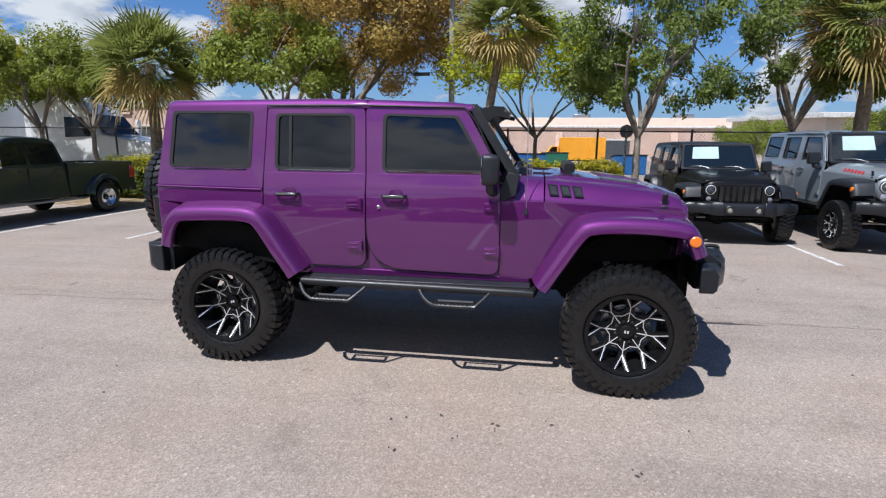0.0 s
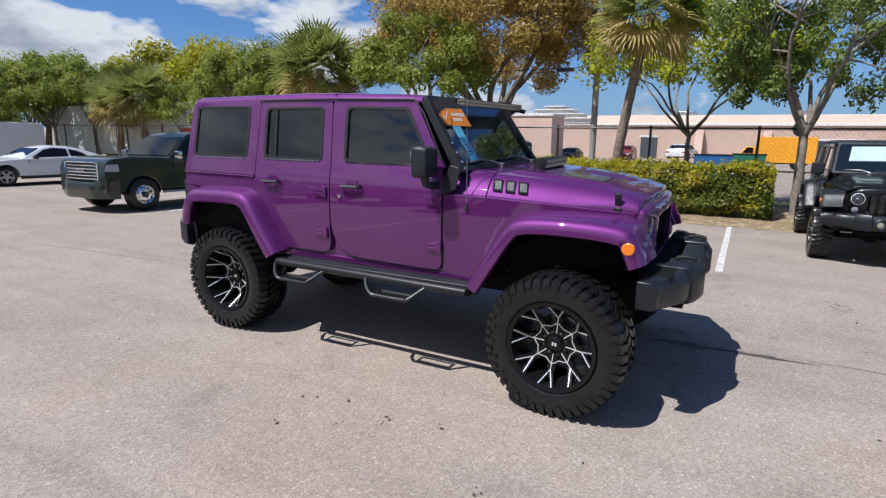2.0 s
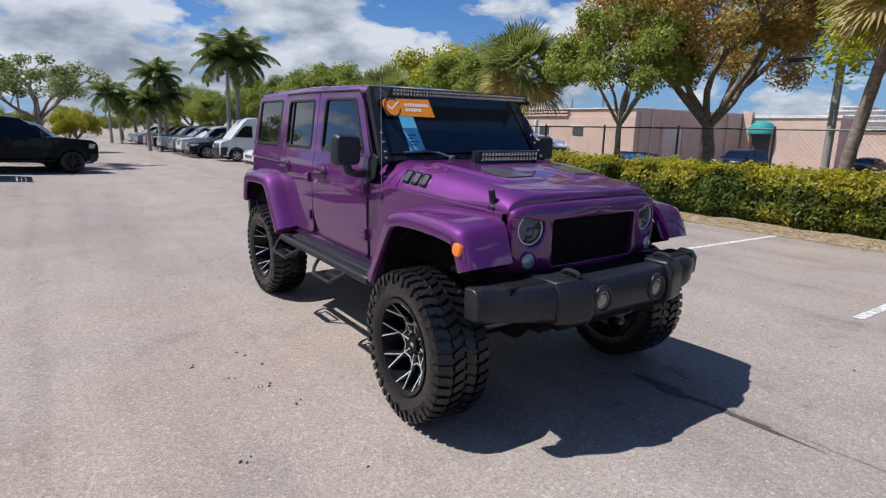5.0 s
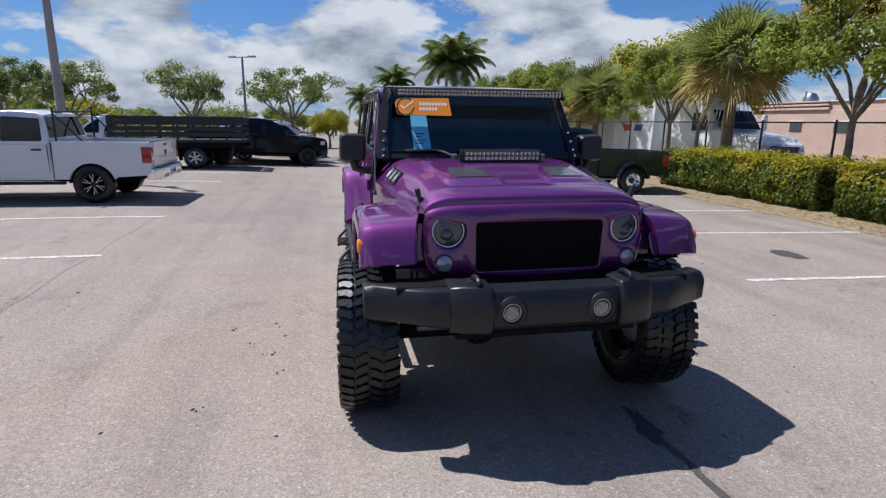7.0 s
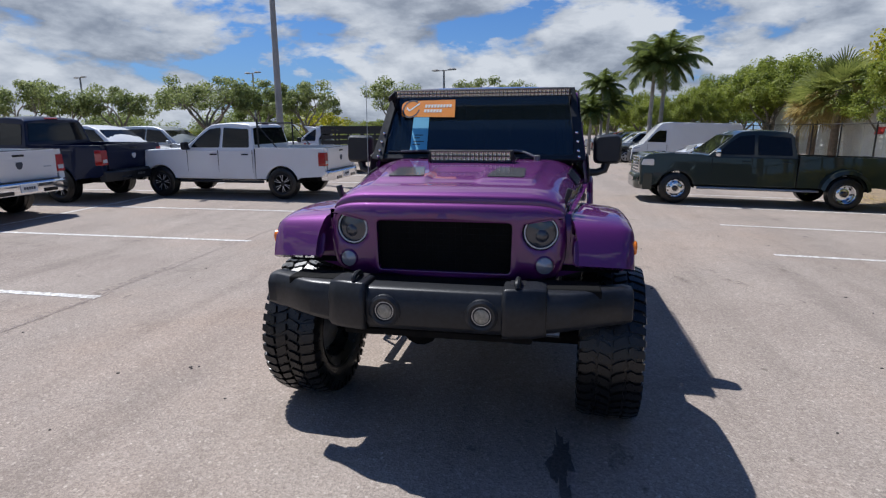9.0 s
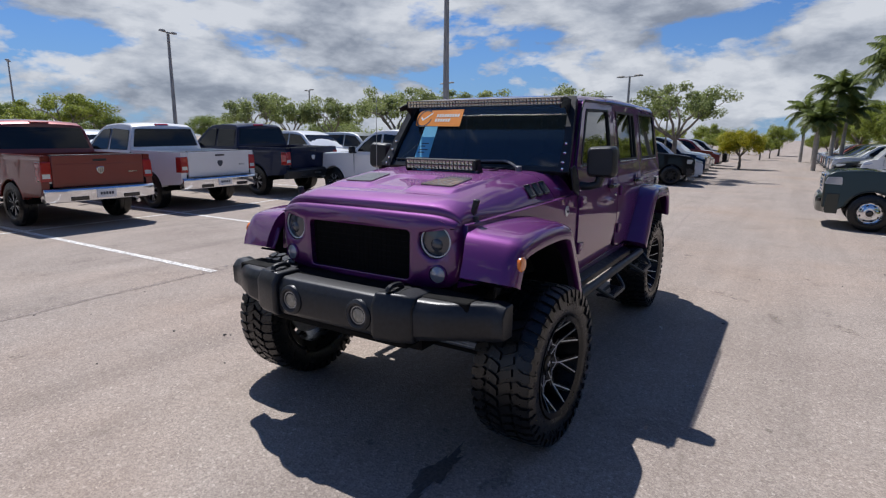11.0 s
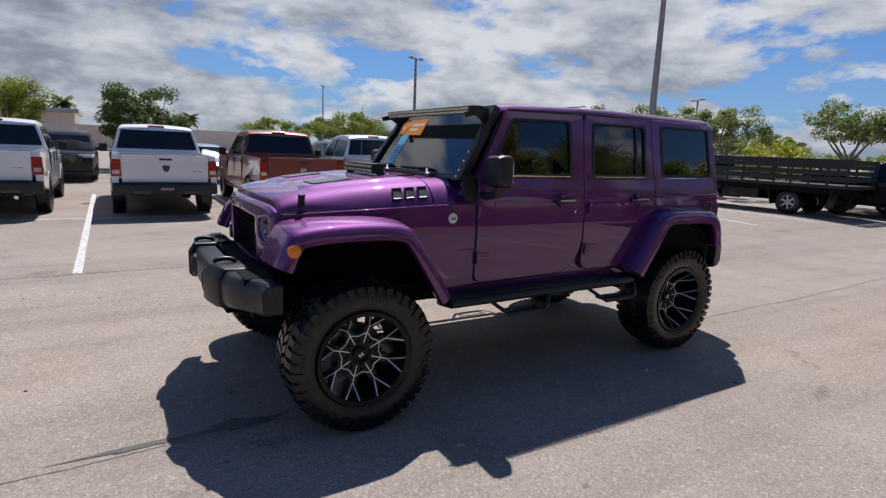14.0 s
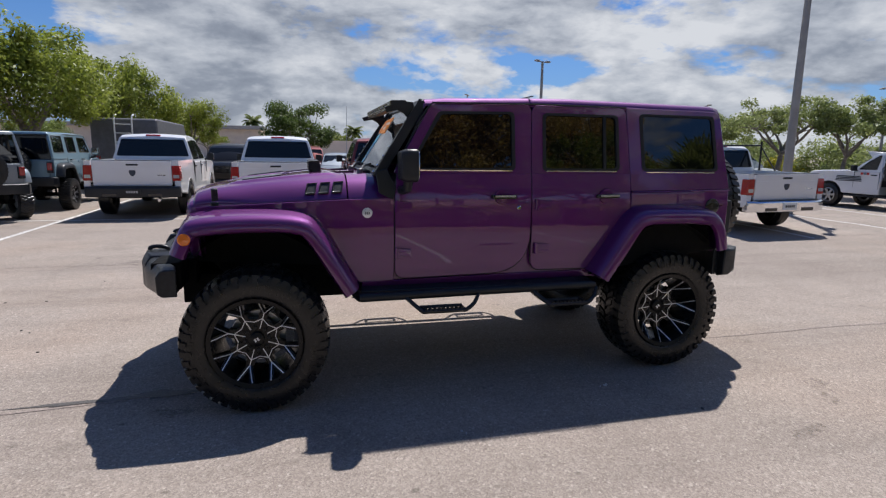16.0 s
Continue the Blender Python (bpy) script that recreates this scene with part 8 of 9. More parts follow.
def hedge(x0, x1, y0, y1, h, seed, label):
    root = thing("hedge", label, "hedge", pose((x0 + x1) / 2, (y0 + y1) / 2, 0) , "hedges along the kerb")
    x1, x0, y1, y0 = (x1 - x0) / 2, (x0 - x1) / 2, (y1 - y0) / 2, (y0 - y1) / 2
    rng = random.Random(seed)
    # near-black filler: the shade between the leaves is put into its colour
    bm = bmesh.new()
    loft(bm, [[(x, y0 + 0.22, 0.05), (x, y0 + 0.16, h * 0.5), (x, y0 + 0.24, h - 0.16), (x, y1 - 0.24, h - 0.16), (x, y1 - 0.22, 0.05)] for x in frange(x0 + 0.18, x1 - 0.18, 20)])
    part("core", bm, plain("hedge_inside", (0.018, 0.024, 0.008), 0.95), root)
    for k in range(int((x1 - x0) / 0.55)):
        bm = bmesh.new()
        x = x0 + 0.3 + k * 0.55
        tube(bm, [(x, (y0 + y1) / 2 - 0.3, 0.08), (x + rng.uniform(-0.1, 0.1), y0 + 0.35, 0.5)], [0.025, 0.012], 5)
        part("stem", bm, BARK, root)
    pts, bright_pts = [], []
    for _ in range(int((x1 - x0) * 3000)):
        x = rng.uniform(x0, x1)
        bulge = 0.15 * noise.noise((x * 0.8, seed, 0)) + 0.10 * noise.noise((x * 2.1, seed, 4))
        crest = h + 0.09 * noise.noise((x * 1.1, seed, 9)) + 0.08 * noise.noise((x * 3.1, seed, 2))
        q = rng.random()
        if q < 0.46:
            z = rng.uniform(0.10, crest)
            d = 0.12 * noise.noise((x * 2.6, z * 2.6, seed)) + bulge
            edge = smoothstep(h, h - 0.25, z)
            y = y0 + 0.12 * (1 - edge) + d + abs(rng.gauss(0, 0.07)) + 0.16 * smoothstep(0.40, 0.05, z)
            p = ((x, y, z), (0, -1, 0.35))
        elif q < 0.83:
            y = rng.uniform(y0 + 0.05, y1 - 0.05)
            z = crest + 0.09 * noise.noise((x * 2.2, y * 2.2, seed)) - abs(rng.gauss(0, 0.05)) + (0.16 * rng.random() ** 3)
            p = ((x, y, z), (0, 0, 1))
        elif q < 0.93:
            s = rng.choice((0, 1))
            y, z = rng.uniform(y0, y1), rng.uniform(0.12, crest)
            d = 0.10 * noise.noise((y * 2.6, z * 2.6, seed + s)) + abs(rng.gauss(0, 0.06))
            p = ((x0 + d if s == 0 else x1 - d, y, z), (-1 if s == 0 else 1, 0, 0.3))
        else:
            p = ((x, y1 - abs(rng.gauss(0, 0.05)), rng.uniform(0.12, crest)), (0, 1, 0.3))
        # yellow-green leaf patches, most along the clipped top: its brightness is put into colour
        bright_score = noise.noise((p[0][0] * 1.3, p[0][1] * 1.3, p[0][2] * 1.8 + seed)) + 0.85 * smoothstep(h - 0.45, h + 0.05, p[0][2]) - 0.30
        (bright_pts if bright_score + rng.gauss(0, 0.22) > 0.22 else pts).append(p)
    for nm, spots, mt in (("foliage", pts, HEDGE_LEAF), ("young_foliage", bright_pts, HEDGE_TOP_LEAF)):
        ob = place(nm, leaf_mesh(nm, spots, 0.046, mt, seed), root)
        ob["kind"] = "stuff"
    return root


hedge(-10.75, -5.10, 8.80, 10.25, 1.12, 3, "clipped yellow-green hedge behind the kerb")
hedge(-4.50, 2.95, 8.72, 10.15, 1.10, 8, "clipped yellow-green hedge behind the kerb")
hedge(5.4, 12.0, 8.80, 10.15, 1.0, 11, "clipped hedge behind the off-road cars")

# fallen leaves and specks
rng = random.Random(17)
pts = [((rng.uniform(-14, 6), 8.22 - abs(rng.gauss(0, 0.13)), 0.006), (0, 0, 1)) for _ in range(1500)]
pts += [((rng.uniform(-14, 6), rng.uniform(8.22, 8.9), 0.10), (0, 0, 1)) for _ in range(2500)]
pts = [((p[0], p[1], p[2] + ground_z(p[0], p[1])), q) for p, q in pts]
ob = place("fallen_leaves", leaf_mesh("fallen_leaves", pts, 0.028, DRY_FROND, 5, 3.0))
tagged(ob, "small dry fallen leaves along the kerb", "leaf litter", kind="stuff")


def fence(x0, x1, y, h=2.06):
    root = thing("fence", "black chain-link fence with round posts", "fence", pose(0, 0, 0))
    root.matrix_basis = Matrix.Translation((0, 0, ground_z(-12, y)))
    n = int((x1 - x0) / 2.45)
    for k in range(n + 1):
        bm = bmesh.new()
        x = x0 + k * 2.45
        tube(bm, [(x, y, 0.05), (x, y, h + 0.03)], 0.030, 8)
        lathe(bm, [(0.034, h + 0.03), (0.025, h + 0.06), (0.0001, h + 0.07)], 8, "z", (x, y, 0))
        part("post", bm, FENCE, root)
    bm = bmesh.new()
    tube(bm, [(x0, y, h), (x1, y, h)], 0.022, 6)
    part("top_rail", bm, FENCE, root)
    verts, faces = [], []
    w = 0.0022

    def wire(a, b):
        i = len(verts)
        verts.extend([(a[0] - w, y, a[1]), (a[0] + w, y, a[1]), (b[0] + w, y, b[1]), (b[0] - w, y, b[1])])
        faces.append((i, i + 1, i + 2, i + 3))
    step = 0.10
    for k in range(int((x1 - x0) / step)):
        x = x0 + k * step
        wire((x, 0.1), (x + h - 0.1, h))
        wire((x + h - 0.1, 0.1), (x, h))
    me = bpy.data.meshes.new("wire_mesh")
    me.from_pydata(verts, [], faces)
    me.materials.append(FENCE)
    ob = place("wire_mesh", me, root)
    ob["kind"] = "stuff"
    return root


fence(-41.5, 22.0, 11.3)


def light_pole(label, x, y, h, r, arm, turn=0.0, dark=False):
    root = thing("light_pole", label, "street lamp", pose(x, y, 0, 0, 0, turn), "parking lot lights")
    mt = POLE_DARK if dark else POLE
    bm = bmesh.new()
    lathe(bm, [(r * 2.2, 0), (r * 2.2, 0.55), (r * 1.9, 0.62), (0.0001, 0.62)], 20, "z")
    part("footing", bm, KERB, root)
    bm = bmesh.new()
    tube(bm, [(0, 0, 0.6), (0, 0, h * 0.5), (0, 0, h)], [r, r * 0.85, r * 0.62], 14)
    part("shaft", bm, mt, root)
    bm = bmesh.new()
    tube(bm, [(-arm, 0, h - 0.02), (arm, 0, h - 0.02)], r * 0.32, 8)
    part("cross_arm", bm, mt, root)
    for s in (-1, 1):
        bm = bmesh.new()
        loft(bm, [[(s * arm + dx, dy, h + dz) for dx, dy in ((-w, -w * 0.7), (w, -w * 0.7), (w, w * 0.7), (-w, w * 0.7))] for w, dz in ((arm * 0.34, -0.03), (arm * 0.36, 0.0), (arm * 0.25, 0.05))])
        lamp = part("lamp_head", bm, mt, root, bevel=0.01)
    return root


light_pole("tall grey concrete light pole beside the truck row", -11.45, -7.72, 6.35, 0.115, 0.45, 40)
for x, y, h in ((-22.45, -4.72, 4.42), (-26.6, -17.0, 4.98), (-24.3, -26.7, 4.72), (-13.4, -43.7, 6.4)):
    light_pole("slim light pole with two lamp heads", x, y, h, 0.07, 0.48, 65)
light_pole("short thin light pole before the shade trees", -24.6, -3.35, 3.85, 0.045, 0.16, 100)
light_pole("slim light pole with two lamp heads", -9.4, -19.2, 5.48, 0.085, 0.32, 20)


def utility_pole():
    root = thing("utility_pole", "round concrete utility pole carrying wires", "utility pole", pose(-1.64, 12.6, 0))
    bm = bmesh.new()
    tube(bm, [(0, 0, 0), (0, 0, 9.5)], [0.095, 0.075], 14)
    part("shaft", bm, POLE, root)
    bm = bmesh.new()
    lathe(bm, [(0.16, 6.0), (0.17, 6.05), (0.17, 6.6), (0.15, 6.66), (0.0001, 6.68)], 14, "z", (0.28, 0, 0))
    part("transformer", bm, STEEL, root)
    for z, sag in ((3.75, 0.10),):
        for end in (-60, 60):
            bm = bmesh.new()
            tube(bm, [(end * t, 0.12 + end * t * 0.05, z - sag * 4 * t * (1 - t)) for t in frange(0, 1, 12)], 0.007, 4)
            part("wire", bm, FENCE, root)
    bm = bmesh.new()
    box(bm, (-0.95, 0.1, 3.70), (0.50, 0.12, 0.10))
    part("splice_box", bm, FENCE, root)
    return root


utility_pole()

# buildings beyond the fence
STUCCO = plain("pale_pink_stucco", (0.58, 0.42, 0.34), 0.9, vary=0.08, scale=1.5, bump=0.3, bscale=40)
CREAM = plain("cream_stucco", (0.68, 0.58, 0.49), 0.9, vary=0.06, scale=1.5)
ROOF_WHITE = plain("white_roof_trim", (0.66, 0.64, 0.61), 0.8)
DOOR_DARK = plain("dark_door_paint", (0.06, 0.07, 0.08), 0.6)
TEAL = plain("teal_awning_canvas", (0.02, 0.26, 0.25), 0.7)


def block(parent, name, x0, x1, y0, y1, z0, z1, mt, bevel=0.02):
    bm = bmesh.new()
    box(bm, ((x0 + x1) / 2, (y0 + y1) / 2, (z0 + z1) / 2), (x1 - x0, y1 - y0, z1 - z0))
    return part(name, bm, mt, parent, bevel=bevel)


def store_building():
    root = thing("commercial_building", "long low pale pink stucco commercial building", "building", pose(0, 0, 0))
    root.location, root.scale = (-1.2, 2.52, -2.42), (1.6, 1.6, 1.6)
    wall = block(root, "wall", -21.5, 26, 38.0, 60, -0.8, 2.90, STUCCO)
    block(root, "parapet", -21.6, 26.1, 37.85, 38.2, 2.90, 3.05, ROOF_WHITE)
    upper = block(root, "upper_wall", -10, 26, 44, 58, 2.9, 3.75, CREAM)
    for k, (x0, x1, z1) in enumerate(((-13.6, -8.2, 3.40), (-13.0, -8.8, 3.72), (-12.3, -9.5, 4.02), (-11.6, -10.2, 4.26))):
        block(root, "stepped_gable", x0, x1, 37.8 - k * 0.03, 39, 3.05 if k == 0 else z1 - 0.36, z1, ROOF_WHITE, 0.03)
        block(root, "gable_moulding", x0 - 0.12, x1 + 0.12, 37.66 - k * 0.03, 39, z1 - 0.02, z1 + 0.07, ROOF_WHITE, 0.02)
    for x, w, h in ((-12.5, 2.4, 1.6), (-4.0, 1.1, 2.1), (7.0, 2.6, 2.0), (16, 1.1, 2.1)):
        d = block(root, "door", x - w / 2, x + w / 2, 37.94, 38.05, 0, h, DOOR_DARK, 0.01)
        block(d, "door_frame", x - w / 2 - 0.1, x + w / 2 + 0.1, 37.96, 38.02, h, h + 0.12, ROOF_WHITE, 0.01)
    for x in (-16.5, -1.0, 3.0, 11.0):
        bm = bmesh.new()
        slab(bm, [(0, 0), (0, 2.6), (0.5, 2.6), (2.2, 0)], x, x + 0.5, lambda u, v, d: (d, 38.0 - u * 0.6, v))
        part("buttress", bm, STUCCO, root, bevel=0.02)
    for x in (-15, -2.5, 5.5, 14):
        u = block(root, "roof_unit", x - 0.7, x + 0.7, 46, 47.2, 2.9, 4.1, STEEL, 0.03)
    return root


store_building()


def near_building():
    root = thing("workshop_building", "low pink block with banded parapet and vents", "building", pose(0, 0, 0))
    root.location.z = ground_z(-30, 30) + 1.0
    x1, y1 = -20.0, 45.0
    block(root, "wall", -48, x1, 30.2, y1, -1.4, 2.55, STUCCO)
    for z, h in ((2.55, 0.16), (2.80, 0.14), (3.02, 0.10)):
        block(root, "parapet_band", -48.1, x1 - 6.0, 30.08 - (z - 2.5) * 0.15, y1, z, z + h, STUCCO, 0.03)
    block(root, "parapet_core", -48, x1, 30.25, y1 - 0.05, 2.5, 3.05, STUCCO)
    block(root, "coping", x1 - 6.0, x1 + 0.06, 30.14, y1, 3.05, 3.13, ROOF_WHITE, 0.02)
    for x in (-44, -38.5, -33, -28.5, -25):
        w = block(root, "window", x - 0.5, x + 0.5, 30.16, 30.26, 1.15, 1.75, DOOR_DARK, 0.01)
        block(w, "window_frame", x - 0.6, x + 0.6, 30.14, 30.22, 1.78, 1.88, ROOF_WHITE, 0.01)
    # side wall to the yard: a wide door, pilasters, a downpipe
    d = block(root, "door", x1 - 0.05, x1 + 0.03, 33.4, 35.8, -0.9, 1.75, CREAM, 0.01)
    for y in (33.3, 35.9):
        block(d, "door_post", x1 - 0.05, x1 + 0.10, y - 0.12, y + 0.12, -0.9, 1.9, STUCCO, 0.01)
    block(d, "door_head", x1 - 0.05, x1 + 0.10, 33.2, 36.0, 1.9, 2.1, STUCCO, 0.01)
    for y in (30.9, 38.6, 42.0):
        block(root, "pilaster", x1 - 0.05, x1 + 0.16, y - 0.25, y + 0.25, -1.4, 2.9, STUCCO, 0.02)
    bm = bmesh.new()
    tube(bm, [(x1 + 0.08, 32.0, 2.9), (x1 + 0.08, 32.0, -0.9)], 0.05, 8)
    part("downpipe", bm, ROOF_WHITE, root)
    # taller entrance front with a domed awning
    ent = block(root, "entrance_front", x1, -13.0, y1 - 0.6, y1 + 3, -1.4, 2.75, STUCCO)
    block(ent, "entrance_coping", x1 - 0.05, -12.9, y1 - 0.7, y1 + 3, 2.75, 2.95, ROOF_WHITE, 0.02)
    block(ent, "entrance_pier", -19.9, -19.2, y1 - 0.9, y1 - 0.5, -1.4, 3.25, STUCCO, 0.03)
    bm = bmesh.new()
    lathe(bm, [(1.05, 0), (1.0, 0.45), (0.70, 0.85), (0.0001, 1.05)], 24, "z", (-18.4, y1 - 0.55, 1.55))
    part("awning", bm, TEAL, ent, "teal domed awning over a door")
    block(ent, "door", -19.1, -17.7, y1 - 0.66, y1 - 0.56, -1.2, 1.5, DOOR_DARK, 0.01)
    for x in (-42, -39, -35, -32, -29.5, -27, -24):
        bm = bmesh.new()
        tube(bm, [(x, 31.6, 3.0), (x, 31.6, 3.9)], 0.06, 8)
        part("vent_pipe", bm, STEEL, root)
    for x in (-37, -30.5):
        bm = bmesh.new()
        lathe(bm, [(0.5, 3.0), (0.5, 3.5), (0.3, 3.8), (0.0001, 3.9)], 16, "z", (x, 33.0, 0))
        part("roof_vent", bm, STEEL, root)
    return root


near_building()
bmk = thing("far_building", "low grey roofed building beyond the trees", "building", pose(0, 0, 0))
block(bmk, "wall", 6, 60, -95, -80, 0, 4.2, CREAM)
block(bmk, "low_wing", -24, 6, -94, -81, 0, 2.9, CREAM)
block(bmk, "roof", 5.5, 61, -96, -79, 4.2, 4.7, plain("grey_roof", (0.33, 0.32, 0.31), 0.85), 0.05)
far_b = thing("far_building", "pale low building behind fenced trees", "building", pose(0, 0, 0))
far_b.location.z = ground_z(30, 32)
block(far_b, "wall", 18, 60, 32, 48, -0.1, 3.4, CREAM)
block(far_b, "roof", 17.6, 60.4, 31.6, 48.4, 3.4, 3.7, ROOF_WHITE)


def dumpster(x, y, paint, label):
    root = thing("dumpster", label, "dumpster", pose(x, y, 0))
    bm = bmesh.new()
    slab(bm, [(-0.55, 0.0), (-0.7, 1.1), (0.7, 0.95), (0.55, 0.0)], -0.9, 0.9, lambda u, v, d: (d, u, v))
    part("bin", bm, paint, root, bevel=0.03)
    bm = bmesh.new()
    slab(bm, [(-0.74, 1.11), (-0.74, 1.16), (0.74, 1.01), (0.74, 0.96)], -0.95, 0.95, lambda u, v, d: (d, u, v))
    part("lid", bm, BLACK_PLASTIC, root, bevel=0.01)


BIN_BLUE = plain("blue_bin_paint", (0.02, 0.13, 0.36), 0.5)
BIN_GREEN = plain("green_bin_paint", (0.02, 0.16, 0.10), 0.5)
for x, y, mt, wd in ((0.8, 29.5, BIN_BLUE, "blue"), (6.4, 29.0, BIN_BLUE, "blue"), (2.5, 36.0, BIN_GREEN, "green"), (8.6, 28.5, BIN_BLUE, "blue"), (-17.2, 27.0, BIN_BLUE, "blue")):
    dumpster(x, y, mt, f"{wd} steel rubbish container near the building")
for x, y, paint, shape, word in ((-14.0, 33.0, NAVY_PAINT, SUV, "dark blue"), (-17.05, 50.0, WHITE_PAINT, SUV, "white"), (-14.55, 50.5, YELLOW_PAINT, SEDAN, "yellow"), (-12.76, 50.0, NAVY_PAINT, SEDAN, "dark blue"),
                                 (-7.66, 50.0, RED_PAINT, SUV, "dark red")):
    small_car("parked_car", f"{word} car before the pink building", paint, pose(x, y, 0, 0, 0, -90) @ Matrix.Scale(0.85, 4), shape, "car", "cars by the building")
small_car("parked_car", "white sedan standing beside the pink building", WHITE_PAINT, pose(-2.7, 50.0, 0.25, 0, 0, 82), SEDAN, "car", "cars by the building")


def round_sign(x, y):
    root = thing("road_sign", "round sign seen from behind on a post", "sign", pose(x, y, 0))
    bm = bmesh.new()
    tube(bm, [(0, 0, 0), (0, 0, 2.2)], 0.03, 8)
    part("post", bm, POLE, root)
    bm = bmesh.new()
    lathe(bm, [(0.0001, -0.012), (0.20, -0.012), (0.20, 0.012), (0.0001, 0.012)], 8, "y", (0, 0, 2.02))
    part("plate", bm, WIPER_GREY, root)


round_sign(3.5, 12.2)

# ---------------------------------------------------------------- trees and palms


def limb(bm, a, b, r0, r1, rng, wob=0.12, n=5, seg=7):
    a, b = Vector(a), Vector(b)
    L = (b - a).length
    pts, rad = [], []
    off = Vector((rng.uniform(-1, 1), rng.uniform(-1, 1), rng.uniform(0, 0.6))) * wob * L
    for i in range(n + 1):
        t = i / n
        pts.append(a.lerp(b, t) + off * math.sin(math.pi * t) + Vector((rng.uniform(-1, 1), rng.uniform(-1, 1), 0)) * 0.02 * L * (0 < i < n))
        rad.append(r0 + (r1 - r0) * t ** 0.8)
    tube(bm, pts, rad, seg)
    return pts


def tree_meshes(seed, fork, rx, rz, cz, leaves, leaf, mat, trunk_r=0.16, clumps=26, tight=0.30, lean=(0, 0), limbs=6, under=0.35, squash=0.75):
    """Trunk with limbs, and a crown of leaf clumps with gaps. fork: height of the first fork; cz: crown middle; rx, rz: its half sizes."""
    rng = random.Random(seed)
    bm = bmesh.new()
    f = Vector((lean[0], lean[1], fork))
    limb(bm, (0, 0, -0.1), f, trunk_r * 1.25, trunk_r * 0.8, rng, 0.05, 6, 10)
    cl = []
    for k in range(clumps):
        while True:
            p = Vector((rng.uniform(-1, 1), rng.uniform(-1, 1), rng.uniform(-under - 0.3, 1)))
            if 0.25 < p.length < 1.0:
                break
        p = Vector((p.x * rx, p.y * rx, p.z * rz)) + Vector((lean[0], lean[1], cz))
        cl.append((p, rng.uniform(0.65, 1.25) * tight * rx))
    arms = []
    for k in range(limbs):
        q = 2 * math.pi * (k + rng.random() * 0.6) / limbs
        e = f + Vector((math.cos(q) * rx * rng.uniform(0.35, 0.6), math.sin(q) * rx * rng.uniform(0.35, 0.6), (cz - fork) * rng.uniform(0.6, 1.15)))
        arms.append(limb(bm, f + Vector((0, 0, -0.05)), e, trunk_r * 0.62, trunk_r * 0.30, rng, 0.16, 6, 7))
    for p, r in cl:
        best = min((q for arm in arms for q in arm[2:]), key=lambda q: (q - p).length)
        limb(bm, best, p, trunk_r * 0.24, trunk_r * 0.05, rng, 0.14, 4, 5)
    trunk = finish(bm, "trunk", BARK, 60)
    pts = []
    per = leaves // clumps
    for p, r in cl:
        for _ in range(per):
            d = Vector((rng.gauss(0, 1), rng.gauss(0, 1), rng.gauss(0, 0.75)))
            d = d.normalized() * r * rng.random() ** 0.42
            d.z *= squash / 0.75
            q = p + d
            pts.append((tuple(q), tuple(d.normalized() * 0.6 + Vector((0, 0, 0.5)))))
    return trunk, leaf_mesh("crown", pts, leaf, mat, seed + 1)


def tree(label, meshes, x, y, s=1.0, turn=0.0, sz=None, group="trees round the lot", z=0.0, cat="tree"):
    root = thing("tree", label, cat, pose(x, y, z, 0, 0, turn), group)
    k = Matrix.Diagonal((s, s, sz or s, 1))
    place("trunk", meshes[0], root, k)
    place("crown", meshes[1], root, k)
    return root


def fan_frond(bm, base, direction, length, rng, droop):
    """A fan leaf on its stalk: a folded fan of narrow blades whose ends hang."""
    d = Vector(direction).normalized()
    tip = Vector(base) + d * length * 0.42 + Vector((0, 0, -droop * 0.12))
    side = d.cross(Vector((0, 0, 1)))
    if side.length < 0.1:
        side = Vector((1, 0, 0))
    side.normalize()
    side = Matrix.Rotation(rng.uniform(-0.9, 0.9), 3, d) @ side
    up = side.cross(d).normalized()
    w = 0.012
    a = [bm.verts.new(Vector(base) + side * w), bm.verts.new(Vector(base) - side * w), bm.verts.new(tip - side * w * 0.7), bm.verts.new(tip + side * w * 0.7)]
    bm.faces.new(a)
    n = 22
    for k in range(n):
        q = (k / (n - 1) - 0.5) * 3.0
        L = length * 0.66 * (0.70 + 0.30 * math.cos(q * 0.8)) * rng.uniform(0.82, 1.12)
        e = (d * math.cos(q) + side * math.sin(q)).normalized()
        e = (e + up * 0.30 * abs(math.sin(q))).normalized()
        p1 = tip + e * L * 0.50
        p2 = tip + e * L * 0.80 + Vector((0, 0, -droop * L * rng.uniform(0.08, 0.20)))
        p3 = tip + e * L * 0.96 + Vector((0, 0, -droop * L * rng.uniform(0.22, 0.50)))
        nrm = e.cross(up).normalized() * 0.030
        v = [bm.verts.new(p) for p in (tip, p1 + nrm, p2 + nrm * 0.6, p3, p2 - nrm * 0.6, p1 - nrm)]
        bm.faces.new((v[0], v[1], v[5]))
        bm.faces.new((v[1], v[2], v[4], v[5]))
        bm.faces.new((v[2], v[3], v[4]))


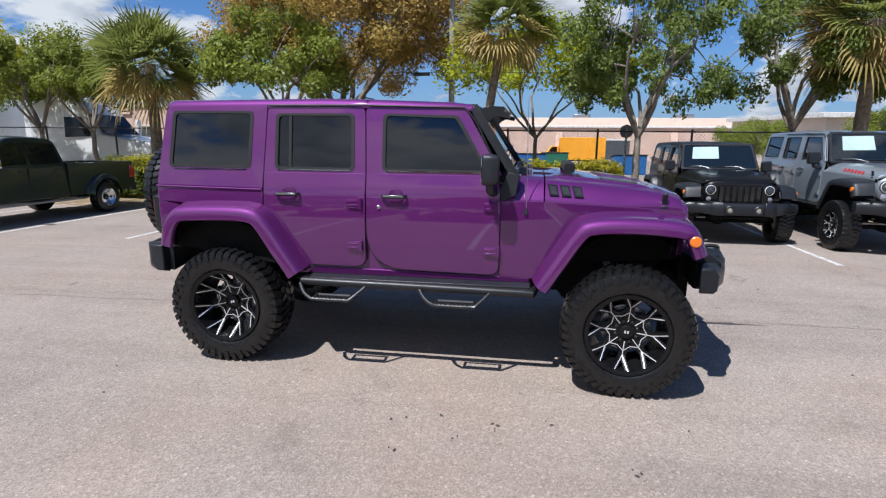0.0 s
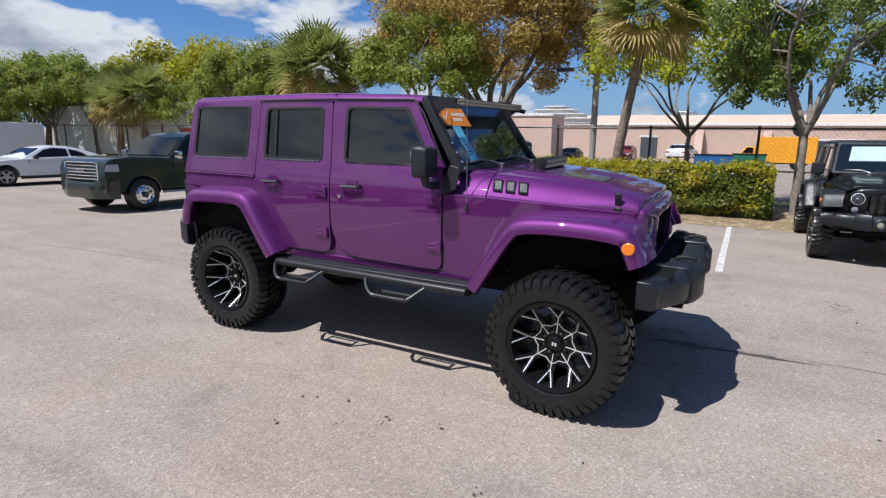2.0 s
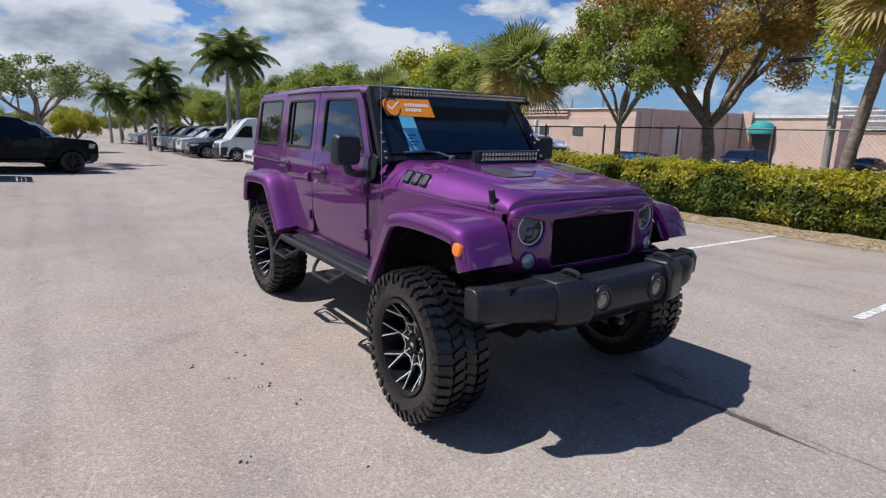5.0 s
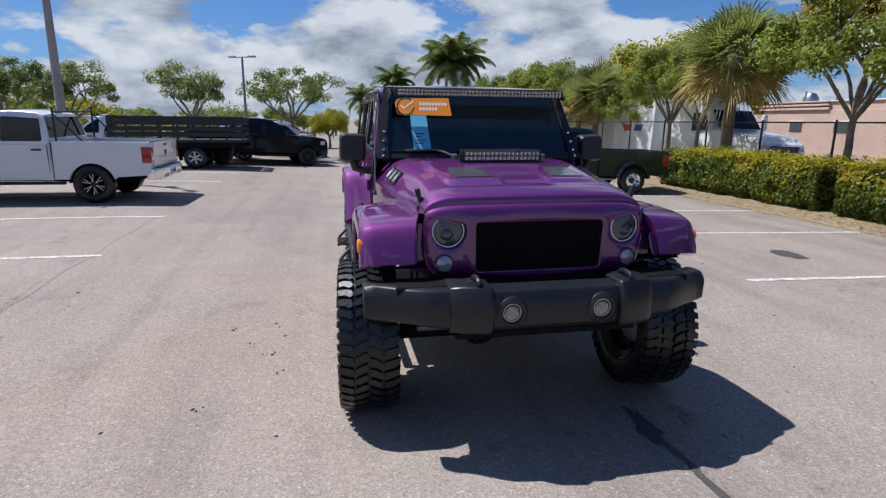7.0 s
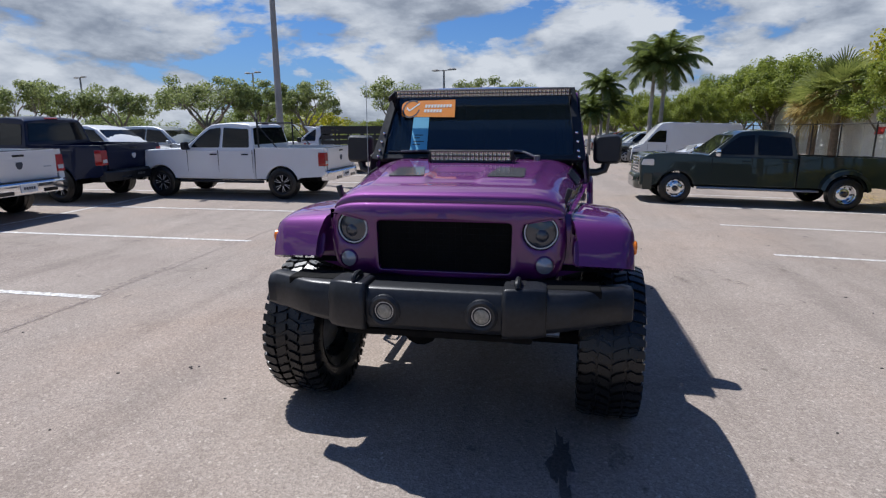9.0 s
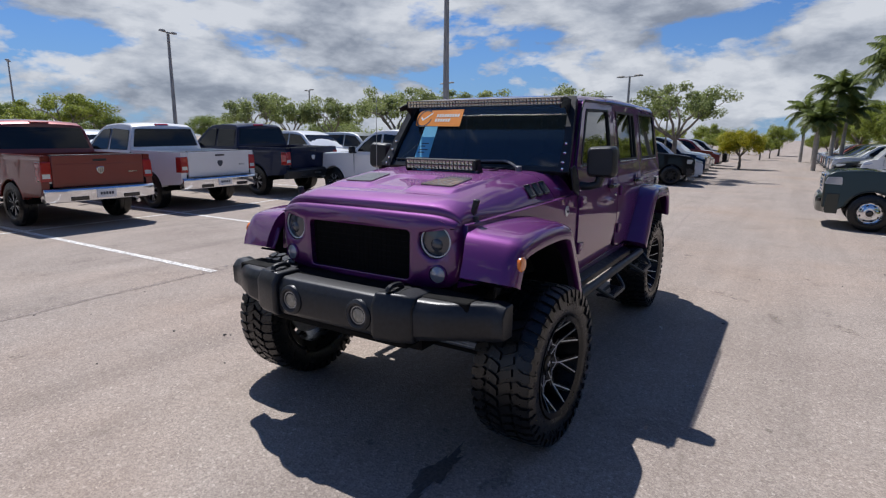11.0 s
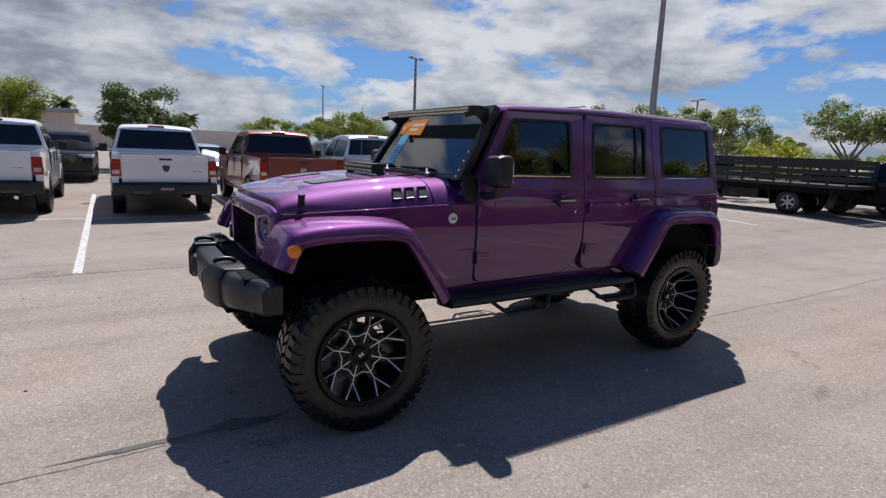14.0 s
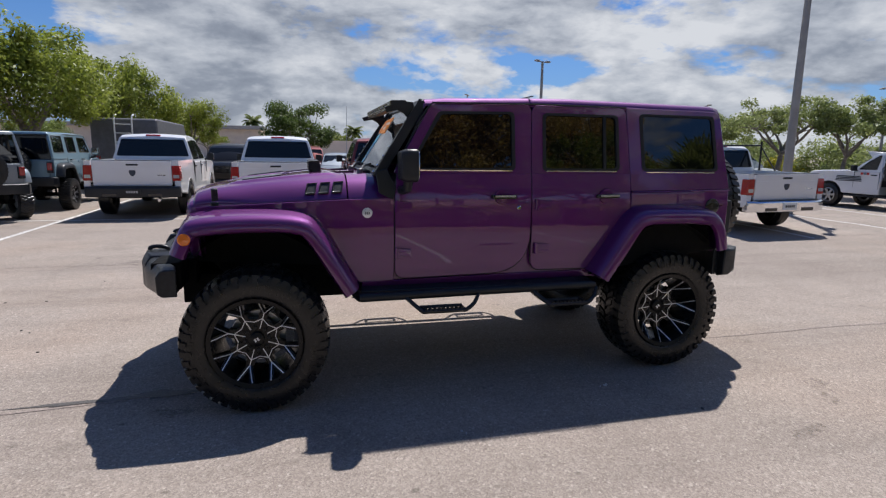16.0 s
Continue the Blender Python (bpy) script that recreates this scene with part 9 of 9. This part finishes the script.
def feather_frond(bm, base, az, elev, length, rng, droop=1.0):
    """A long arching frond with leaflets along both sides."""
    pts = []
    h = Vector((math.cos(az), math.sin(az), 0))
    p, e = Vector(base), elev
    n = 12
    for i in range(n + 1):
        pts.append(p.copy())
        p = p + (h * math.cos(e) + Vector((0, 0, math.sin(e)))) * length / n
        e -= droop * (0.10 + 0.012 * i)
    tube(bm, pts, [0.035 * (1 - 0.85 * i / n) for i in range(n + 1)], 4)
    side = Vector((-h.y, h.x, 0))
    for i in range(1, n * 3):
        t = i / (n * 3)
        k = int(t * n)
        q = pts[k].lerp(pts[min(k + 1, n)], t * n - k)
        d = (pts[min(k + 1, n)] - pts[k]).normalized()
        L = length * 0.34 * math.sin(math.pi * min(1, 0.12 + t * 0.86)) ** 0.7
        for s in (-1, 1):
            e2 = (side * s * 0.85 + d * 0.55 + Vector((0, 0, -0.35 - 0.4 * rng.random()))).normalized()
            tipp = q + e2 * L * rng.uniform(0.8, 1.1)
            w = d * 0.050
            vs = [bm.verts.new(q - w), bm.verts.new(q + w), bm.verts.new(q.lerp(tipp, 0.6) + w * 0.8), bm.verts.new(tipp)]
            bm.faces.new(vs)


def sabal(label, x, y, trunk, crown, seed, lean=(0.0, 0.0), dry=0.5, fronds=46, base_z=0.1, r=0.14, group="cabbage palms"):
    """A fan palm: a rough trunk, a round head of fan leaves, a skirt of dry ones below."""
    rng = random.Random(seed)
    root = thing("palm_tree", label, "palm", pose(x, y, 0), group)
    bm = bmesh.new()
    pts, rad = [], []
    for i in range(23):
        t = i / 22
        pts.append((lean[0] * (t ** 1.4), lean[1] * (t ** 1.4), base_z - 0.15 + (trunk + 0.15) * t))
        rad.append(r * (1.25 - 0.35 * t + 0.09 * (i % 2)) * (1.3 if t > 0.93 else 1.0))
    tube(bm, pts, rad, 12)
    part("trunk", bm, PALM_BARK, root)
    top = Vector((lean[0], lean[1], base_z + trunk))
    green, tan = bmesh.new(), bmesh.new()
    for k in range(fronds):
        az = 2.39996 * k
        t = (k + 0.5) / fronds
        el = math.asin(1 - 1.75 * t)
        d = Vector((math.cos(az) * math.cos(el), math.sin(az) * math.cos(el), math.sin(el)))
        isdry = t > 1 - dry * rng.uniform(0.25, 1.0)
        fan_frond(tan if isdry else green, top + d * 0.12, d, crown * rng.uniform(0.72, 1.12), rng, 0.22 + 0.75 * t * t)
    for bmx, nm, mt in ((green, "fronds", PALM_LEAF), (tan, "dry_fronds", DRY_FROND)):
        if len(bmx.faces):
            ob = part(nm, bmx, mt, root, "fan leaves" if nm == "fronds" else "hanging dry tan fan leaves", smooth=0)
            ob["kind"] = "stuff"
        else:
            bmx.free()
    return root


def feather_palm(label, x, y, trunk, crown, seed, lean=(0.0, 0.0), r=0.12, group="feather palms"):
    rng = random.Random(seed)
    root = thing("palm_tree", label, "palm", pose(x, y, 0), group)
    bm = bmesh.new()
    tube(bm, [(lean[0] * t * t, lean[1] * t * t, trunk * t) for t in frange(0, 1, 9)], [r * (1.2 - 0.5 * t) for t in frange(0, 1, 9)], 10)
    part("trunk", bm, plain("smooth_grey_palm_trunk", (0.36, 0.33, 0.29), 0.85), root)
    bm = bmesh.new()
    top = Vector((lean[0], lean[1], trunk))
    for k in range(24):
        t = k / 23
        feather_frond(bm, top, 2.39996 * k, 1.25 - 1.45 * t + rng.uniform(-0.15, 0.15), crown * rng.uniform(0.85, 1.12), rng, 0.62 + 0.30 * t)
    ob = part("fronds", bm, PALM_DARK, root, smooth=0)
    ob["kind"] = "stuff"
    return root


OAK_A = tree_meshes(11, 1.95, 2.6, 2.1, 4.1, 25000, 0.062, OAK_LEAF, 0.115, 66, 0.165, limbs=7)
OAK_B = tree_meshes(23, 1.6, 2.2, 1.35, 3.1, 18000, 0.064, FRESH_LEAF, 0.13, 46, 0.24, limbs=6)
OAK_C = tree_meshes(29, 2.1, 2.15, 1.40, 3.75, 20000, 0.060, FRESH_LEAF, 0.095, 50, 0.21, limbs=7, under=0.15)
BIG_BROWN = tree_meshes(37, 2.2, 4.3, 3.0, 5.45, 98000, 0.056, BROWN_LEAF, 0.20, 115, 0.145, limbs=8, under=0.25)
THIN = tree_meshes(41, 1.75, 2.5, 1.15, 3.75, 11000, 0.064, BRIGHT_LEAF, 0.058, 40, 0.20, limbs=7, under=0.1)
YELLOW = tree_meshes(53, 2.0, 3.4, 1.9, 4.1, 15000, 0.115, YELLOW_LEAF, 0.2, 52, 0.26, limbs=6)
FLAT_A = tree_meshes(61, 1.7, 2.6, 1.0, 2.9, 10500, 0.072, FRESH_LEAF, 0.14, 38, 0.22, limbs=7, under=0.1, squash=0.40)
FLAT_D = tree_meshes(69, 1.5, 2.3, 1.75, 2.95, 15000, 0.075, BACKLIT_LEAF, 0.14, 40, 0.27, limbs=6, under=0.3, squash=0.6)
FLAT_B = tree_meshes(67, 1.5, 2.4, 1.3, 2.7, 15000, 0.072, OAK_LEAF, 0.14, 40, 0.26, limbs=6, under=0.2, squash=0.55)

# along the fence
tree("grey-trunked tree with dense green crown behind hedge", OAK_A, 3.42, 9.95, 0.80, 30, 0.95)
tree("spreading green tree with a forked grey trunk", OAK_A, 7.75, 11.9, 0.95, 200, 1.08)
tree("large russet-brown tree with spreading limbs", BIG_BROWN, -5.6, 14.2, 1.0, 70)
tree("slender green tree before the russet one", OAK_C, -6.25, 10.75, 0.95, 10, 1.0)
tree("sparse yellow-green tree with bare grey limbs", THIN, 0.94, 12.8, 1.22, 0, 1.06)
tree("green tree beside the white trailer", OAK_C, -13.4, 11.9, 0.85, 130, 0.95)
tree("green tree above the parked pickup", OAK_C, -15.6, 12.2, 0.9, 230, 0.97)
for i, (x, y, mesh, s, a) in enumerate(((-20.4, 13.2, OAK_C, 0.78, 20), (-36.3, 7.4, OAK_C, 0.72, 200), (-30.4, 8.9, OAK_C, 0.78, 110), (-26.2, 12.4, OAK_C, 1.0, 80), (-29.0, 12.0, OAK_C, 1.0, 150), (-31.5, 13.0, OAK_B, 1.35, 210), (-35.0, 13.8, OAK_A, 1.0, 300),
                                        (-40.0, 14.0, OAK_A, 1.0, 45), (-46.0, 14.0, OAK_B, 1.4, 100), (-52.0, 14.0, OAK_A, 1.0, 10), (-46.0, 9.5, OAK_B, 1.1, 60), (-52.0, 8.5, OAK_B, 1.2, 160), (-60.0, 7.0, OAK_B, 1.2, 260), (-66.0, 5.5, OAK_B, 1.3, 30))):
    tree("green tree in the row beyond the vans", mesh, x, y, s, a, group="tree row beyond the vans")
for x, y, s, a in ((-23.0, 18.4, 1.08, 0), (-26.8, 19.0, 1.18, 90), (-31.5, 20.5, 1.15, 200)):
    tree("yellow-flowered tree behind the trailer", YELLOW, x, y, s, a, group="yellow trees")
sabal("cabbage palm with green fan crown behind the hedge", -10.2, 10.6, 3.75, 1.62, 71, (0.0, 0), 0.20, 74)
sabal("leaning cabbage palm with a tan skirt", -0.62, 10.6, 4.55, 1.34, 73, (0.65, 0.0), 0.55, 58, r=0.105)
sabal("cabbage palm with yellowed hanging fronds", 8.75, 10.6, 4.5, 1.75, 79, (0.0, 0), 0.65, 80)
sabal("cabbage palm with dry skirt in the tree row", -22.0, 12.2, 3.45, 1.55, 83, (0, 0), 0.42, 62)
sabal("cabbage palm with dry skirt in the tree row", -23.6, 12.0, 3.1, 1.45, 89, (0.1, 0), 0.60, 62)
for i, (x, y, h, c) in enumerate(((-27.75, 5.6, 5.15, 2.15), (-28.35, 6.25, 5.45, 2.3), (-39.3, 3.95, 5.0, 1.95), (-41.2, 4.6, 3.8, 1.8), (-38.4, 3.1, 3.1, 1.5), (-57.5, 2.5, 4.5, 2.2), (-59.4, 3.5, 4.0, 2.1))):
    feather_palm("tall feather palm down the lane", x, y, h, c, 100 + i, (0.18 * math.sin(i * 2.1), 0.1))
for i, (x, y, h) in enumerate(((7.4, -85.3, 5.4), (13.0, -84.8, 4.7), (-7.6, -85.1, 4.2), (2.0, -78.0, 4.6))):
    feather_palm("small feather palm far behind the trucks", x, y, h, 1.9, 130 + i)

# around the rest of the lot
SOUTHS = ((1.4, -28.6, FLAT_D, 1.28, 0), (-6.2, -31.0, FLAT_A, 1.05, 40), (-11.5, -33.0, FLAT_A, 1.3, 200), (-17.5, -42.0, FLAT_B, 1.2, 300),
          (-36.8, -35.6, FLAT_B, 1.15, 20), (-27.0, -41.0, FLAT_B, 1.2, 240), (-45.0, -27.0, FLAT_B, 1.5, 190), (-40.0, -20.0, FLAT_A, 1.3, 80))
for x, y, mesh, s, a in SOUTHS:
    tree("flat-topped green shade tree on the lot", mesh, x, y, s * 0.72, a, group="shade trees on the lot")
# a row of small umbrella-crowned trees behind the flatbed truck
UMBRELLA_A = tree_meshes(73, 1.75, 2.45, 1.05, 3.10, 8200, 0.066, PALE_LEAF, 0.12, 46, 0.18, limbs=7, under=0.0, squash=0.55)
UMBRELLA_B = tree_meshes(77, 1.65, 1.75, 1.00, 2.95, 6600, 0.064, PALE_LEAF, 0.09, 34, 0.22, limbs=6, under=0.05, squash=0.60)
for x, y, mesh, s, a in ((-23.6, -2.75, UMBRELLA_A, 1.0, 20), (-22.0, -6.9, UMBRELLA_B, 1.0, 80), (-20.5, -11.0, UMBRELLA_B, 0.96, 200), (-19.6, -12.9, UMBRELLA_B, 0.98, 310), (-18.6, -15.0, UMBRELLA_A, 0.96, 140),
                         (-19.7, -20.4, UMBRELLA_B, 0.95, 40), (-17.4, -21.2, UMBRELLA_B, 0.92, 100), (-14.5, -20.6, UMBRELLA_B, 0.9, 250)):
    tree("airy umbrella-crowned green tree on the lot", mesh, x, y, s, a, group="umbrella trees on the lot")
BUSH_A = tree_meshes(81, 0.35, 1.9, 1.15, 0.95, 9000, 0.075, PALE_LEAF, 0.05, 34, 0.34, limbs=7, under=0.5, squash=0.7)
BUSH_B = tree_meshes(83, 0.35, 1.9, 1.15, 0.95, 9000, 0.075, YELLOW_LEAF, 0.05, 34, 0.34, limbs=7, under=0.5, squash=0.7)
for k in range(14):
    q = (k + 3) / 16
    x, y = -37.5 + 17.0 * q + 0.8 * math.sin(k * 2.7), -1.8 - 27.5 * q + 0.8 * math.sin(k * 1.3)
    tree("pale green bush along the lot's far edge", BUSH_B if k % 4 == 0 else BUSH_A, x, y, 1.0 + 0.28 * math.sin(k * 2.1), k * 47, group="bushes along the lot's edge", cat="bush")
for k in range(20):
    q = k / 19
    tree("rounded green tree behind the bushes", OAK_B, -62 + 30 * q + 2 * math.sin(k * 3.1), -1.0 - 52 * q, 0.52 + 0.10 * math.sin(k * 1.9), k * 71, group="trees behind the bushes")
for x, y, s, a in ((9.6, -17.0, 1.08, 0), (12.0, -14.5, 1.24, 60), (9.3, -24.5, 1.15, 140), (6.6, -27.0, 0.85, 220), (14.5, -20.0, 1.2, 300)):
    tree("dense green tree beyond the off-road cars", OAK_B, x, y, s, a, s * 1.1, "trees beyond the off-road cars")
tree("yellow-green low tree down the lane", YELLOW, -37.0, -1.0, 0.42, 30, group="yellow trees")
for k in range(26):
    a = 0.35 + k * 0.235
    rr = 75 + 12 * math.sin(k * 2.3)
    x, y = rr * math.cos(a + 0.3), rr * math.sin(a + 0.3)
    if -48 < x < 48 and 20 < y < 110 or (y > 0 and x > -40 and k < 7):
        continue
    tree("green tree on the skyline", (FLAT_A, FLAT_B, OAK_B)[k % 3], x, y, (0.62 if x < -30 and y < 20 else 1.0) + 0.2 * math.sin(k * 1.7), k * 50, group="trees on the skyline")
for i in range(9):
    tree("green tree closing the end of the lane", OAK_B, -74 + 3 * math.sin(i * 2.3), -34 + i * 5.6, 0.62 + 0.12 * math.sin(i * 1.9), i * 47, group="trees at the lane's end")
for i in range(13):
    tree("green tree closing the end of the lane", OAK_B, -84 + 3 * math.sin(i * 1.7), -30 + i * 4.3, 0.78 + 0.14 * math.sin(i * 2.9), i * 61, group="trees at the lane's end")
for x, y, s in ((14, 30, 0.8), (19, 27, 0.9), (25, 25, 1.0), (11.5, 26, 0.7)):
    tree("bushy green tree beyond the fence", OAK_B, x, y, s, x * 20, s * 0.9, "bushes beyond the fence")
